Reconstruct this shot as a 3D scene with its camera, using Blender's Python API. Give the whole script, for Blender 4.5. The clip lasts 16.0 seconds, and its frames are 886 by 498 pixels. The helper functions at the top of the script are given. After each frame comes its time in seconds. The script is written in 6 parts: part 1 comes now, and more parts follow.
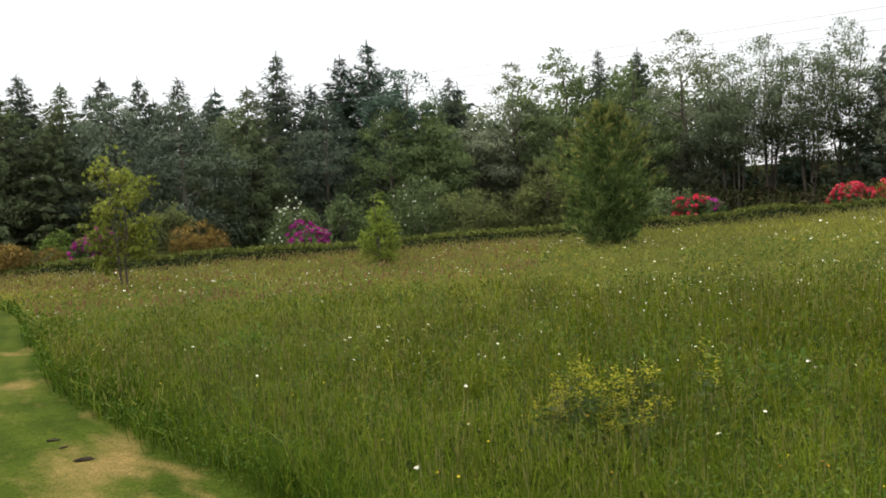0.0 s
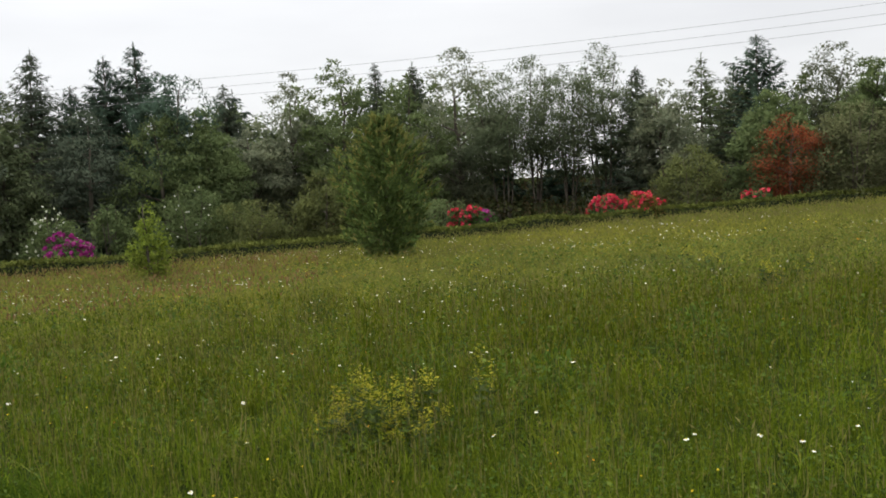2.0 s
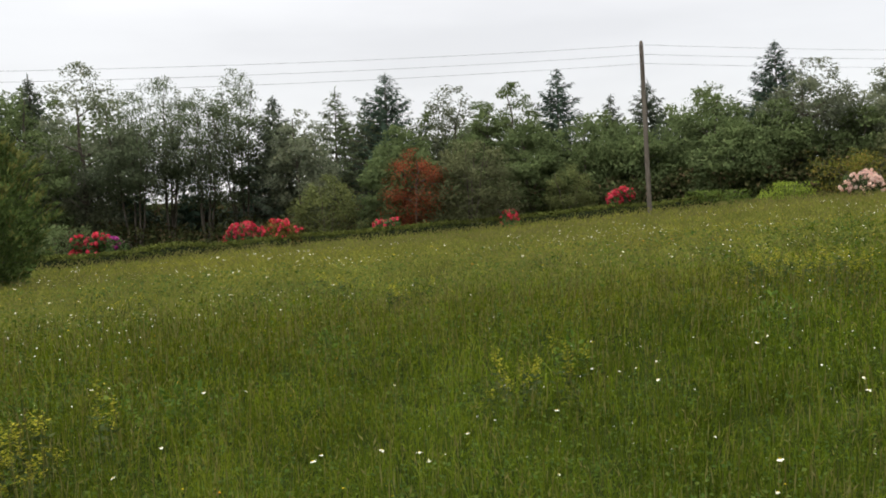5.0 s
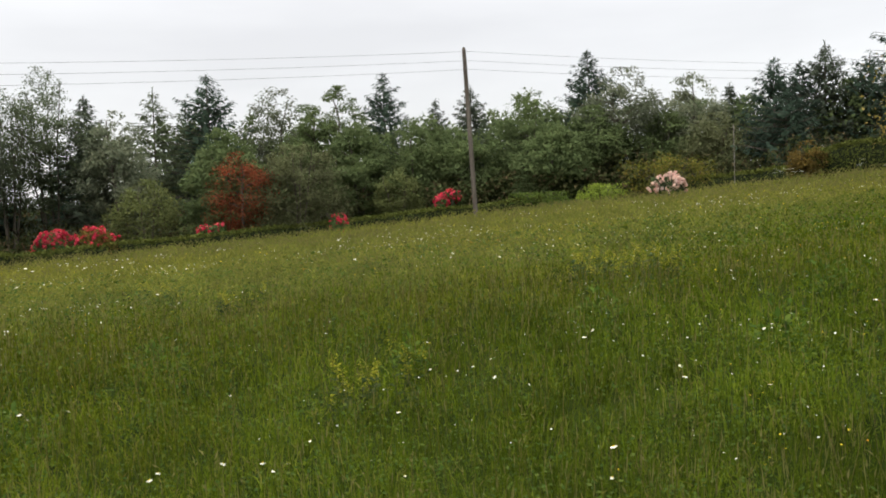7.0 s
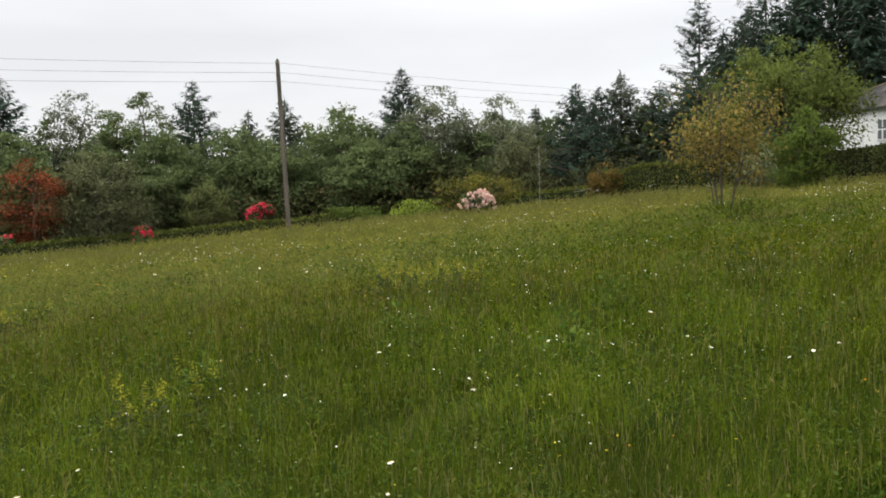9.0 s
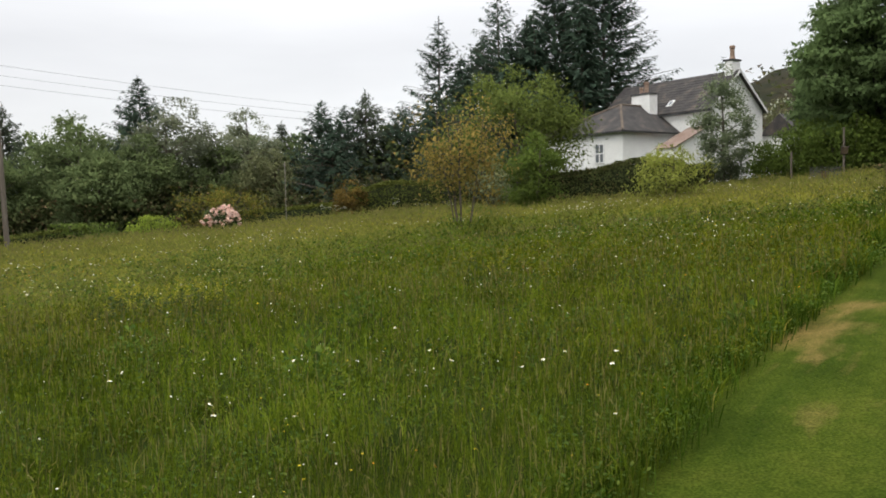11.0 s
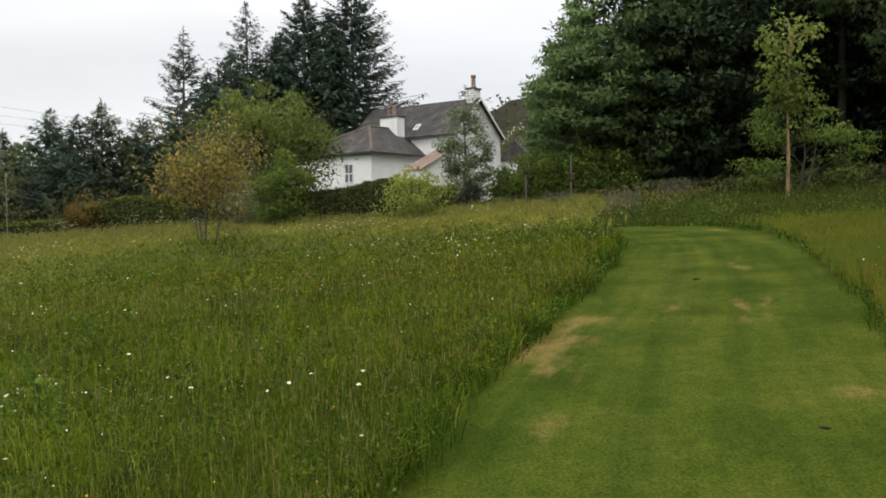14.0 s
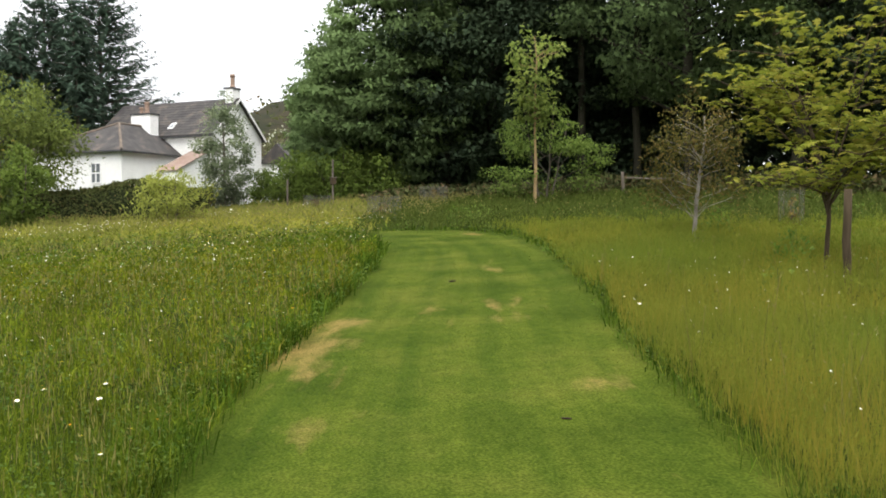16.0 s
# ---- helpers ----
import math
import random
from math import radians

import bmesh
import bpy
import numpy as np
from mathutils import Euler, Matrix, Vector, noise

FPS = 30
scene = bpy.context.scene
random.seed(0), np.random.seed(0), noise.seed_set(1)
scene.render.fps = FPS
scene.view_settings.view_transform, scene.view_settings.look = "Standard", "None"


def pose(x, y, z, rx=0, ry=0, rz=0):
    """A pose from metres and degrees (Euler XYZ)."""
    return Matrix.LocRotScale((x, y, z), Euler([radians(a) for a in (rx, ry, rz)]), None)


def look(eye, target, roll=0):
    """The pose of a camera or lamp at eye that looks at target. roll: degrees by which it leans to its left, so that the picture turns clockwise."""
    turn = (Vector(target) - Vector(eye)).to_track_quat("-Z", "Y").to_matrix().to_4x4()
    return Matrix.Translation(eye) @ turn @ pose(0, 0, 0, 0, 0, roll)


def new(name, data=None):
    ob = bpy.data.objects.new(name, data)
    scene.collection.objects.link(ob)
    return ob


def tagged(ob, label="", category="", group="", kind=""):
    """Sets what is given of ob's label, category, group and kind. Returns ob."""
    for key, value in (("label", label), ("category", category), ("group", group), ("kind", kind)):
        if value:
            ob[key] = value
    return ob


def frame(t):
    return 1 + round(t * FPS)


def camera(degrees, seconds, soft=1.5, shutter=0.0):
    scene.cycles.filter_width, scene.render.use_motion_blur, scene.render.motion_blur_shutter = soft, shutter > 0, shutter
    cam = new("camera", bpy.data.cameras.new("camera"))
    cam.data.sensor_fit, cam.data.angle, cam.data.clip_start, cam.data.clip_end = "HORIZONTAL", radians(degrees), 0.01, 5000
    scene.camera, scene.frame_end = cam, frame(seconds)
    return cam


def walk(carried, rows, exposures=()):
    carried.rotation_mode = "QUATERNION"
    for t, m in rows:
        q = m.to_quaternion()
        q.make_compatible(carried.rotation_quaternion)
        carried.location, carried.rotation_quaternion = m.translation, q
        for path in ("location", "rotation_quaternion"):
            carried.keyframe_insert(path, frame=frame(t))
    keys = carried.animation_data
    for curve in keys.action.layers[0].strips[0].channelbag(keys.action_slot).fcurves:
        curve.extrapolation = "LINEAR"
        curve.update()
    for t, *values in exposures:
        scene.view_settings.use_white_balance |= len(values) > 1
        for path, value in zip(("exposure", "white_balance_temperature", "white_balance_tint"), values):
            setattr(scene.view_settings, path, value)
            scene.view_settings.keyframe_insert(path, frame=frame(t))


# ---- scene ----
cam = camera(53.91, 16.0, soft=1.8)
PATH = [
    (0.0, 0.000, 0.000, 1.600, -0.00, -4.24, 3.72),
    (0.5, -0.009, 0.009, 1.600, -2.95, -4.37, 3.55),
    (1.0, -0.003, 0.034, 1.597, -6.88, -4.20, 3.78),
    (1.5, 0.000, 0.041, 1.594, -10.92, -4.35, 3.40),
    (2.0, 0.009, 0.043, 1.596, -14.46, -4.41, 3.33),
    (2.5, 0.025, 0.050, 1.591, -18.13, -4.27, 3.36),
    (3.0, 0.018, 0.037, 1.591, -21.76, -4.21, 3.31),
    (3.5, 0.035, 0.045, 1.584, -25.39, -4.07, 3.42),
    (4.0, 0.031, 0.026, 1.589, -28.71, -3.54, 3.45),
    (4.5, 0.081, 0.023, 1.580, -34.19, -3.43, 2.71),
    (4.7, 0.076, 0.026, 1.581, -35.80, -3.57, 2.40),
    (6.8, 0.028, 0.061, 1.588, -47.97, -3.89, 2.75),
    (7.0, 0.023, 0.064, 1.589, -49.14, -3.97, 2.63),
    (7.5, 0.022, 0.073, 1.589, -51.97, -4.38, 2.64),
    (8.0, 0.076, 0.043, 1.588, -54.60, -4.01, 2.64),
    (8.5, 0.128, 0.022, 1.583, -57.97, -3.59, 2.22),
    (9.0, 0.138, -0.037, 1.583, -61.12, -3.45, 1.63),
    (9.5, 0.159, -0.069, 1.583, -63.99, -3.38, 1.40),
    (10.0, 0.166, -0.052, 1.585, -68.28, -3.09, 0.94),
    (10.2, 0.171, -0.049, 1.586, -70.76, -3.02, 1.10),
    (12.3, 0.226, -0.018, 1.596, -82.88, -2.36, 0.65),
    (12.5, 0.231, -0.015, 1.597, -83.80, -2.31, 0.63),
    (13.0, 0.247, -0.032, 1.598, -86.60, -2.08, 0.54),
    (13.5, 0.268, -0.048, 1.595, -90.35, -1.99, 0.68),
    (14.0, 0.283, -0.056, 1.592, -93.93, -1.81, 0.62),
    (14.5, 0.288, -0.063, 1.587, -97.81, -1.80, 0.21),
    (15.0, 0.301, -0.080, 1.582, -101.49, -1.65, 0.13),
    (15.5, 0.326, -0.087, 1.582, -105.43, -1.49, -0.16),
    (16.0, 0.335, -0.100, 1.581, -109.44, -1.66, 0.29),
]
walk(cam, [(t, pose(x, y, z, 90 + tilt, lean, turn)) for t, x, y, z, turn, tilt, lean in PATH],
     exposures=[(0.0, 0.25), (0.6, 0.2), (1.0, 0.0), (3.5, -0.03), (7.0, 0.0), (10.0, 0.0), (12.5, -0.07), (14.0, -0.08), (14.5, -0.08), (15.0, 0.15), (15.5, 0.46), (16.0, 0.70)])

# ---- world and light ----
SUN_EL, SUN_AZ = 46.0, 290.0
world = bpy.data.worlds.new("overcast_sky")
scene.world = world
world.use_nodes = True
wn, wl = world.node_tree.nodes, world.node_tree.links
wn.clear()
w_out = wn.new("ShaderNodeOutputWorld")
w_bg = wn.new("ShaderNodeBackground")
w_co = wn.new("ShaderNodeTexCoord")
w_sep = wn.new("ShaderNodeSeparateXYZ")
w_grad = wn.new("ShaderNodeMapRange")
w_grad.inputs["From Min"].default_value, w_grad.inputs["From Max"].default_value = 0.18, 0.95
w_grad.inputs["To Min"].default_value, w_grad.inputs["To Max"].default_value = 0.90, 2.6
w_map = wn.new("ShaderNodeMapping")
w_map.inputs["Scale"].default_value = (1.0, 1.0, 4.5)
w_noise = wn.new("ShaderNodeTexNoise")
w_noise.inputs["Scale"].default_value = 2.2
w_noise.inputs["Detail"].default_value = 5.0
w_cloud = wn.new("ShaderNodeValToRGB")
w_cloud.color_ramp.elements[0].position, w_cloud.color_ramp.elements[0].color = 0.3, (0.872, 0.862, 0.868, 1)
w_cloud.color_ramp.elements[1].position, w_cloud.color_ramp.elements[1].color = 0.62, (1.0, 0.992, 0.994, 1)
w_mul = wn.new("ShaderNodeMixRGB")
w_mul.blend_type, w_mul.inputs["Fac"].default_value = "MULTIPLY", 1.0
w_sky = wn.new("ShaderNodeTexSky")
w_sky.sky_type, w_sky.sun_disc = "NISHITA", False
w_sky.sun_elevation, w_sky.sun_rotation = radians(SUN_EL), radians(SUN_AZ)
w_add = wn.new("ShaderNodeMixRGB")
w_add.blend_type, w_add.inputs["Fac"].default_value = "ADD", 0.02
wl.new(w_co.outputs["Generated"], w_sep.inputs[0])
wl.new(w_sep.outputs["Z"], w_grad.inputs["Value"])
wl.new(w_co.outputs["Generated"], w_map.inputs["Vector"])
wl.new(w_map.outputs[0], w_noise.inputs["Vector"])
wl.new(w_noise.outputs["Fac"], w_cloud.inputs["Fac"])
wl.new(w_cloud.outputs["Color"], w_mul.inputs["Color1"])
wl.new(w_grad.outputs["Result"], w_mul.inputs["Color2"])
wl.new(w_mul.outputs["Color"], w_add.inputs["Color1"])
wl.new(w_sky.outputs["Color"], w_add.inputs["Color2"])
wl.new(w_add.outputs["Color"], w_bg.inputs["Color"])
w_bg.inputs["Strength"].default_value = 1.0
wl.new(w_bg.outputs[0], w_out.inputs["Surface"])

sun = new("sun", bpy.data.lights.new("sun", "SUN"))
sun.data.energy, sun.data.angle, sun.data.color = 1.1, radians(25), (1.0, 0.97, 0.91)
sun_way = Vector((math.sin(radians(SUN_AZ)) * math.cos(radians(SUN_EL)), math.cos(radians(SUN_AZ)) * math.cos(radians(SUN_EL)), math.sin(radians(SUN_EL))))
sun.matrix_world = look(sun_way * 100, (0, 0, 0))


# ---- materials ----
def material(name, rough=0.8, spec=0.3):
    m = bpy.data.materials.new(name)
    m.use_nodes = True
    b = m.node_tree.nodes["Principled BSDF"]
    b.inputs["Roughness"].default_value = rough
    b.inputs["Specular IOR Level"].default_value = spec
    return m, m.node_tree.nodes, m.node_tree.links, b


def ramp(nodes, stops):
    r = nodes.new("ShaderNodeValToRGB")
    while len(r.color_ramp.elements) < len(stops):
        r.color_ramp.elements.new(0.5)
    for e, (p, c) in zip(r.color_ramp.elements, stops):
        e.position, e.color = p, (*c, 1)
    return r


def noise_node(nodes, links, scale, detail=4.0, stretch=None, coord="Object"):
    co = nodes.new("ShaderNodeTexCoord")
    n = nodes.new("ShaderNodeTexNoise")
    n.inputs["Scale"].default_value, n.inputs["Detail"].default_value = scale, detail
    if stretch:
        mp = nodes.new("ShaderNodeMapping")
        mp.inputs["Scale"].default_value = stretch
        links.new(co.outputs[coord], mp.inputs["Vector"])
        links.new(mp.outputs[0], n.inputs["Vector"])
    else:
        links.new(co.outputs[coord], n.inputs["Vector"])
    return n


def mix(nodes, links, a, b, fac=0.5, kind="MIX"):
    m = nodes.new("ShaderNodeMixRGB")
    m.blend_type = kind
    for slot, v in (("Color1", a), ("Color2", b), ("Fac", fac)):
        if isinstance(v, bpy.types.NodeSocket):
            links.new(v, m.inputs[slot])
        elif slot == "Fac":
            m.inputs[slot].default_value = v
        else:
            m.inputs[slot].default_value = (*v, 1)
    return m.outputs["Color"]


def foliage(name, stops, through_light=0.35, patch=0.6, rough=0.8, spec=0.04, patch_dark=0.8, tint=None, calm=0.0, grey=0.0):
    """Leaves: the colour varies leaf by leaf, and again in larger patches. calm narrows the first, grey dulls the
    colour to put haze into it.
    """
    mean = np.mean([c for _, c in stops], axis=0)
    stops = [(p, np.array(c) * (1 - calm) + mean * calm) for p, c in stops]
    stops = [(p, tuple(c * (1 - grey) + grey * np.dot(c, (0.3, 0.55, 0.15)))) for p, c in stops]
    m, n, l, b = material(name, rough, spec)
    geo = n.new("ShaderNodeNewGeometry")
    r = ramp(n, stops)
    l.new(geo.outputs["Random Per Island"], r.inputs["Fac"])
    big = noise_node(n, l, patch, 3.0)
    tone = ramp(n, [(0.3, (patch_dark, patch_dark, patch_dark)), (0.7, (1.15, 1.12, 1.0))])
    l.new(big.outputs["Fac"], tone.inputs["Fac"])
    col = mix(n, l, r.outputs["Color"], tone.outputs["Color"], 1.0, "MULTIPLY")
    if tint:
        stain = noise_node(n, l, tint[1], 4.0)
        sm = ramp(n, [(tint[2], (0, 0, 0)), (tint[3], (1, 1, 1))])
        l.new(stain.outputs["Fac"], sm.inputs["Fac"])
        col = mix(n, l, col, mix(n, l, col, tint[0], 1.0, "MULTIPLY"), sm.outputs["Color"])
    info = n.new("ShaderNodeObjectInfo")
    hue = n.new("ShaderNodeHueSaturation")
    mr = n.new("ShaderNodeMapRange")
    mr.inputs["To Min"].default_value, mr.inputs["To Max"].default_value = 0.82, 1.18
    l.new(info.outputs["Random"], mr.inputs["Value"])
    l.new(mr.outputs["Result"], hue.inputs["Value"])
    l.new(col, hue.inputs["Color"])
    l.new(hue.outputs["Color"], b.inputs["Base Color"])
    t = n.new("ShaderNodeBsdfTranslucent")
    l.new(hue.outputs["Color"], t.inputs["Color"])
    ms = n.new("ShaderNodeMixShader")
    ms.inputs["Fac"].default_value = through_light
    l.new(b.outputs[0], ms.inputs[1])
    l.new(t.outputs[0], ms.inputs[2])
    l.new(ms.outputs[0], n["Material Output"].inputs["Surface"])
    return m


def surface(name, stops, scale, rough=0.85, spec=0.2, bump=0.0, fine=None, stretch=None):
    """A plain surface: colour by coarse noise, fine grain over it, and relief."""
    m, n, l, b = material(name, rough, spec)
    big = noise_node(n, l, scale, 6.0, stretch)
    r = ramp(n, stops)
    l.new(big.outputs["Fac"], r.inputs["Fac"])
    grain = noise_node(n, l, fine or scale * 9, 4.0, stretch)
    g = ramp(n, [(0.3, (0.75, 0.75, 0.75)), (0.7, (1.15, 1.15, 1.15))])
    l.new(grain.outputs["Fac"], g.inputs["Fac"])
    l.new(mix(n, l, r.outputs["Color"], g.outputs["Color"], 1.0, "MULTIPLY"), b.inputs["Base Color"])
    if bump:
        bp = n.new("ShaderNodeBump")
        bp.inputs["Strength"].default_value, bp.inputs["Distance"].default_value = 0.6, bump
        l.new(grain.outputs["Fac"], bp.inputs["Height"])
        l.new(bp.outputs[0], b.inputs["Normal"])
    return m


# grey and some extra blue put distance haze into these tree colours
M_SPRUCE = foliage("spruce_needles", [(0, (0.065, 0.091, 0.070)), (0.6, (0.098, 0.132, 0.093)), (1, (0.162, 0.190, 0.123))], 0.25, 0.7, calm=0.8, grey=0.06)
M_BLUE = foliage("dark_fir_needles", [(0, (0.055, 0.093, 0.065)), (0.6, (0.065, 0.111, 0.076)), (1, (0.082, 0.132, 0.089))], 0.2, 0.6, calm=0.3, grey=0.12)
M_LARCH = foliage("larch_needles", [(0, (0.084, 0.126, 0.054)), (0.6, (0.130, 0.178, 0.074)), (1, (0.204, 0.229, 0.109))], 0.35, 0.7, calm=0.55, grey=0.15)
M_BROAD = foliage("broad_leaves", [(0, (0.067, 0.112, 0.044)), (0.6, (0.112, 0.162, 0.058)), (1, (0.203, 0.234, 0.096))], 0.35, 0.5, calm=0.6, grey=0.06)
M_BIRCH = foliage("birch_leaves", [(0, (0.100, 0.136, 0.076)), (0.6, (0.165, 0.201, 0.117)), (1, (0.280, 0.286, 0.182))], 0.4, 0.6, calm=0.6, grey=0.18)
M_LIME = foliage("fresh_green_leaves", [(0, (0.070, 0.116, 0.026)), (0.6, (0.111, 0.167, 0.033)), (1, (0.174, 0.222, 0.047))], 0.4, 0.7, calm=0.5)
M_YELLOW = foliage("yellow_green_leaves", [(0, (0.143, 0.209, 0.031)), (0.6, (0.231, 0.312, 0.047)), (1, (0.366, 0.434, 0.078))], 0.45, 0.8, calm=0.45)
M_WILLOW = foliage("grey_green_leaves", [(0, (0.105, 0.130, 0.051)), (0.6, (0.160, 0.180, 0.073)), (1, (0.233, 0.235, 0.109))], 0.35, 0.7, calm=0.6, grey=0.15)
M_OLIVE = foliage("olive_leaves", [(0, (0.077, 0.100, 0.029)), (0.6, (0.125, 0.152, 0.043)), (1, (0.207, 0.220, 0.066))], 0.35, 0.8, calm=0.55, grey=0.12)
M_COPPER = foliage("copper_leaves", [(0, (0.130, 0.047, 0.030)), (0.5, (0.259, 0.079, 0.041)), (1, (0.448, 0.136, 0.056))], 0.35, 0.8, calm=0.35)
M_BROWN = foliage("bronze_leaves", [(0, (0.096, 0.083, 0.024)), (0.6, (0.180, 0.132, 0.038)), (1, (0.304, 0.188, 0.052))], 0.3, 1.2, calm=0.5)
M_EVER = foliage("evergreen_leaves", [(0, (0.044, 0.090, 0.025)), (0.6, (0.075, 0.139, 0.034)), (1, (0.142, 0.210, 0.054))], 0.2, 1.2, 0.6, 0.12, calm=0.6, grey=0.12)
M_HEDGE = foliage("hedge_leaves", [(0, (0.074, 0.096, 0.022)), (0.6, (0.107, 0.128, 0.029)), (1, (0.158, 0.166, 0.043))], 0.3, 0.8, calm=0.2)
M_LOWHEDGE = foliage("low_hedge_leaves", [(0, (0.073, 0.096, 0.022)), (0.6, (0.116, 0.142, 0.033)), (1, (0.194, 0.202, 0.055))], 0.35, 0.8, calm=0.2)
M_DARKWOOD = foliage("deep_wood_leaves", [(0, (0.131, 0.203, 0.073)), (0.6, (0.154, 0.236, 0.086)), (1, (0.178, 0.262, 0.094))], 0.4, 0.35, 0.8, 0.03, 0.8, calm=0.2, grey=0.08)
# wood leaves with the canopy's shade put into a darker colour
M_WOODSHADE = foliage("shaded_wood_leaves", [(0, (0.034, 0.058, 0.031)), (0.6, (0.049, 0.078, 0.040)), (1, (0.067, 0.098, 0.051))], 0.25, 0.35, 0.8, 0.03, 0.75, calm=0.2, grey=0.1)
M_GREYBIRCH = foliage("grey_green_birch_leaves", [(0, (0.099, 0.140, 0.069)), (0.6, (0.149, 0.198, 0.099)), (1, (0.231, 0.273, 0.152))], 0.35, 0.9, calm=0.5, grey=0.15)
M_SPIREA = foliage("bright_yellow_green_leaves", [(0, (0.181, 0.224, 0.043)), (0.6, (0.267, 0.301, 0.065)), (1, (0.370, 0.387, 0.103))], 0.45, 1.2, calm=0.5)
M_CRAB = foliage("bronze_green_leaves", [(0, (0.092, 0.107, 0.019)), (0.6, (0.162, 0.162, 0.031)), (1, (0.281, 0.205, 0.053))], 0.4, 1.5)
M_CRABLEAF = foliage("dull_bronze_leaves", [(0, (0.085, 0.090, 0.022)), (0.6, (0.135, 0.125, 0.034)), (1, (0.210, 0.155, 0.055))], 0.4, 1.5)
M_ROWAN = foliage("bronze_tan_leaves", [(0, (0.160, 0.174, 0.035)), (0.45, (0.283, 0.240, 0.067)), (1, (0.467, 0.326, 0.106))], 0.4, 1.5, calm=0.3)
M_GARDEN = foliage("pale_yellow_green_leaves", [(0, (0.105, 0.150, 0.030)), (0.6, (0.168, 0.220, 0.047)), (1, (0.261, 0.318, 0.079))], 0.4, 0.7, calm=0.5, grey=0.05)
M_SILVER = foliage("silver_leaves", [(0, (0.150, 0.188, 0.094)), (0.6, (0.237, 0.269, 0.150)), (1, (0.375, 0.400, 0.235))], 0.35, 1.0, calm=0.5)
M_FRONTHEDGE = foliage("beech_hedge_leaves", [(0, (0.068, 0.095, 0.033)), (0.6, (0.103, 0.133, 0.045)), (0.9, (0.140, 0.158, 0.054)), (1, (0.202, 0.135, 0.068))], 0.25, 0.9, calm=0.3)
M_BRAMBLE = foliage("bramble_leaves", [(0, (0.045, 0.060, 0.022)), (0.7, (0.080, 0.090, 0.035)), (1, (0.15, 0.10, 0.06))], 0.3, 0.8)
M_YOUNGLARCH = foliage("young_larch_needles", [(0, (0.067, 0.125, 0.039)), (0.55, (0.119, 0.198, 0.058)), (0.85, (0.203, 0.296, 0.085)), (1, (0.329, 0.407, 0.125))], 0.4, 1.2, 0.8, 0.04, 0.6, calm=0.5)
M_PALELARCH = foliage("pale_larch_needles", [(0, (0.165, 0.198, 0.050)), (0.6, (0.237, 0.259, 0.075)), (1, (0.319, 0.297, 0.105))], 0.4, 1.2, calm=0.3)
M_YMAPLE = foliage("olive_yellow_leaves", [(0, (0.157, 0.193, 0.029)), (0.6, (0.239, 0.284, 0.048)), (1, (0.343, 0.362, 0.083))], 0.4, 1.5, calm=0.35)
M_MAPLE = foliage("maple_leaves", [(0, (0.096, 0.130, 0.016)), (0.6, (0.164, 0.185, 0.025)), (1, (0.267, 0.246, 0.050))], 0.5, 1.5, calm=0.35)
M_RED = foliage("coral_red_petals", [(0, (0.475, 0.023, 0.056)), (0.6, (0.684, 0.053, 0.105)), (1, (0.779, 0.171, 0.210))], 0.3, 2.0)
M_PURPLE = foliage("purple_petals", [(0, (0.238, 0.019, 0.158)), (0.6, (0.391, 0.042, 0.259)), (1, (0.493, 0.120, 0.360))], 0.3, 2.0)
M_PINK = foliage("pale_pink_petals", [(0, (0.60, 0.36, 0.33)), (0.6, (0.75, 0.56, 0.50)), (1, (0.85, 0.72, 0.66))], 0.3, 2.0)
M_MAY = foliage("white_blossom", [(0, (0.45, 0.47, 0.40)), (1, (0.75, 0.76, 0.70))], 0.3, 2.0)
M_BARK = surface("grey_brown_bark", [(0.3, (0.055, 0.045, 0.035)), (0.7, (0.14, 0.12, 0.095))], 3.0, 0.9, 0.15, 0.02, 22, (1, 1, 0.3))
M_PALEBARK = surface("pale_bark", [(0.3, (0.13, 0.115, 0.094)), (0.7, (0.29, 0.265, 0.225))], 4.0, 0.9, 0.15, 0.01, 30, (1, 1, 0.5))
M_TANBARK = surface("tan_bark", [(0.3, (0.19, 0.130, 0.062)), (0.7, (0.32, 0.23, 0.115))], 4.0, 0.9, 0.15, 0.01, 30, (1, 1, 0.4))
M_DARKBARK = surface("dark_trunk_bark", [(0.3, (0.018, 0.017, 0.012)), (0.7, (0.045, 0.042, 0.028))], 3.0, 0.95, 0.05, 0.02, 22, (1, 1, 0.3))
M_STAKE = surface("dark_damp_wood", [(0.3, (0.040, 0.030, 0.018)), (0.7, (0.085, 0.063, 0.038))], 3.0, 0.9, 0.1, 0.008, 30, (1, 1, 0.15))
M_POST = surface("weathered_wood", [(0.3, (0.085, 0.070, 0.054)), (0.7, (0.185, 0.160, 0.132))], 3.0, 0.9, 0.15, 0.008, 35, (1, 1, 0.12))
# solid hedge filling; the shade behind the leaves is put into its colour
M_CORE = surface("hedge_inner_shade", [(0.3, (0.020, 0.026, 0.012)), (0.7, (0.04, 0.05, 0.022))], 6.0, 0.95, 0.05)
# thatch colour, taken darker to hold the shade between the blades
M_SOIL = surface("shade_dark_thatch", [(0.3, (0.016, 0.026, 0.004)), (0.7, (0.034, 0.050, 0.008))], 0.9, 0.95, 0.02, 0.03, 24)
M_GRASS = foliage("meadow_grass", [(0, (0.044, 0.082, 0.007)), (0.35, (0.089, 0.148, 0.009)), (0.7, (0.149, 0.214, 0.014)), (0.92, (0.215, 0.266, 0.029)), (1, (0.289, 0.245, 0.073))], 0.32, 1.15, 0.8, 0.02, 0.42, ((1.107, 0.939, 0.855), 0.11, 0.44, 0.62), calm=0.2)
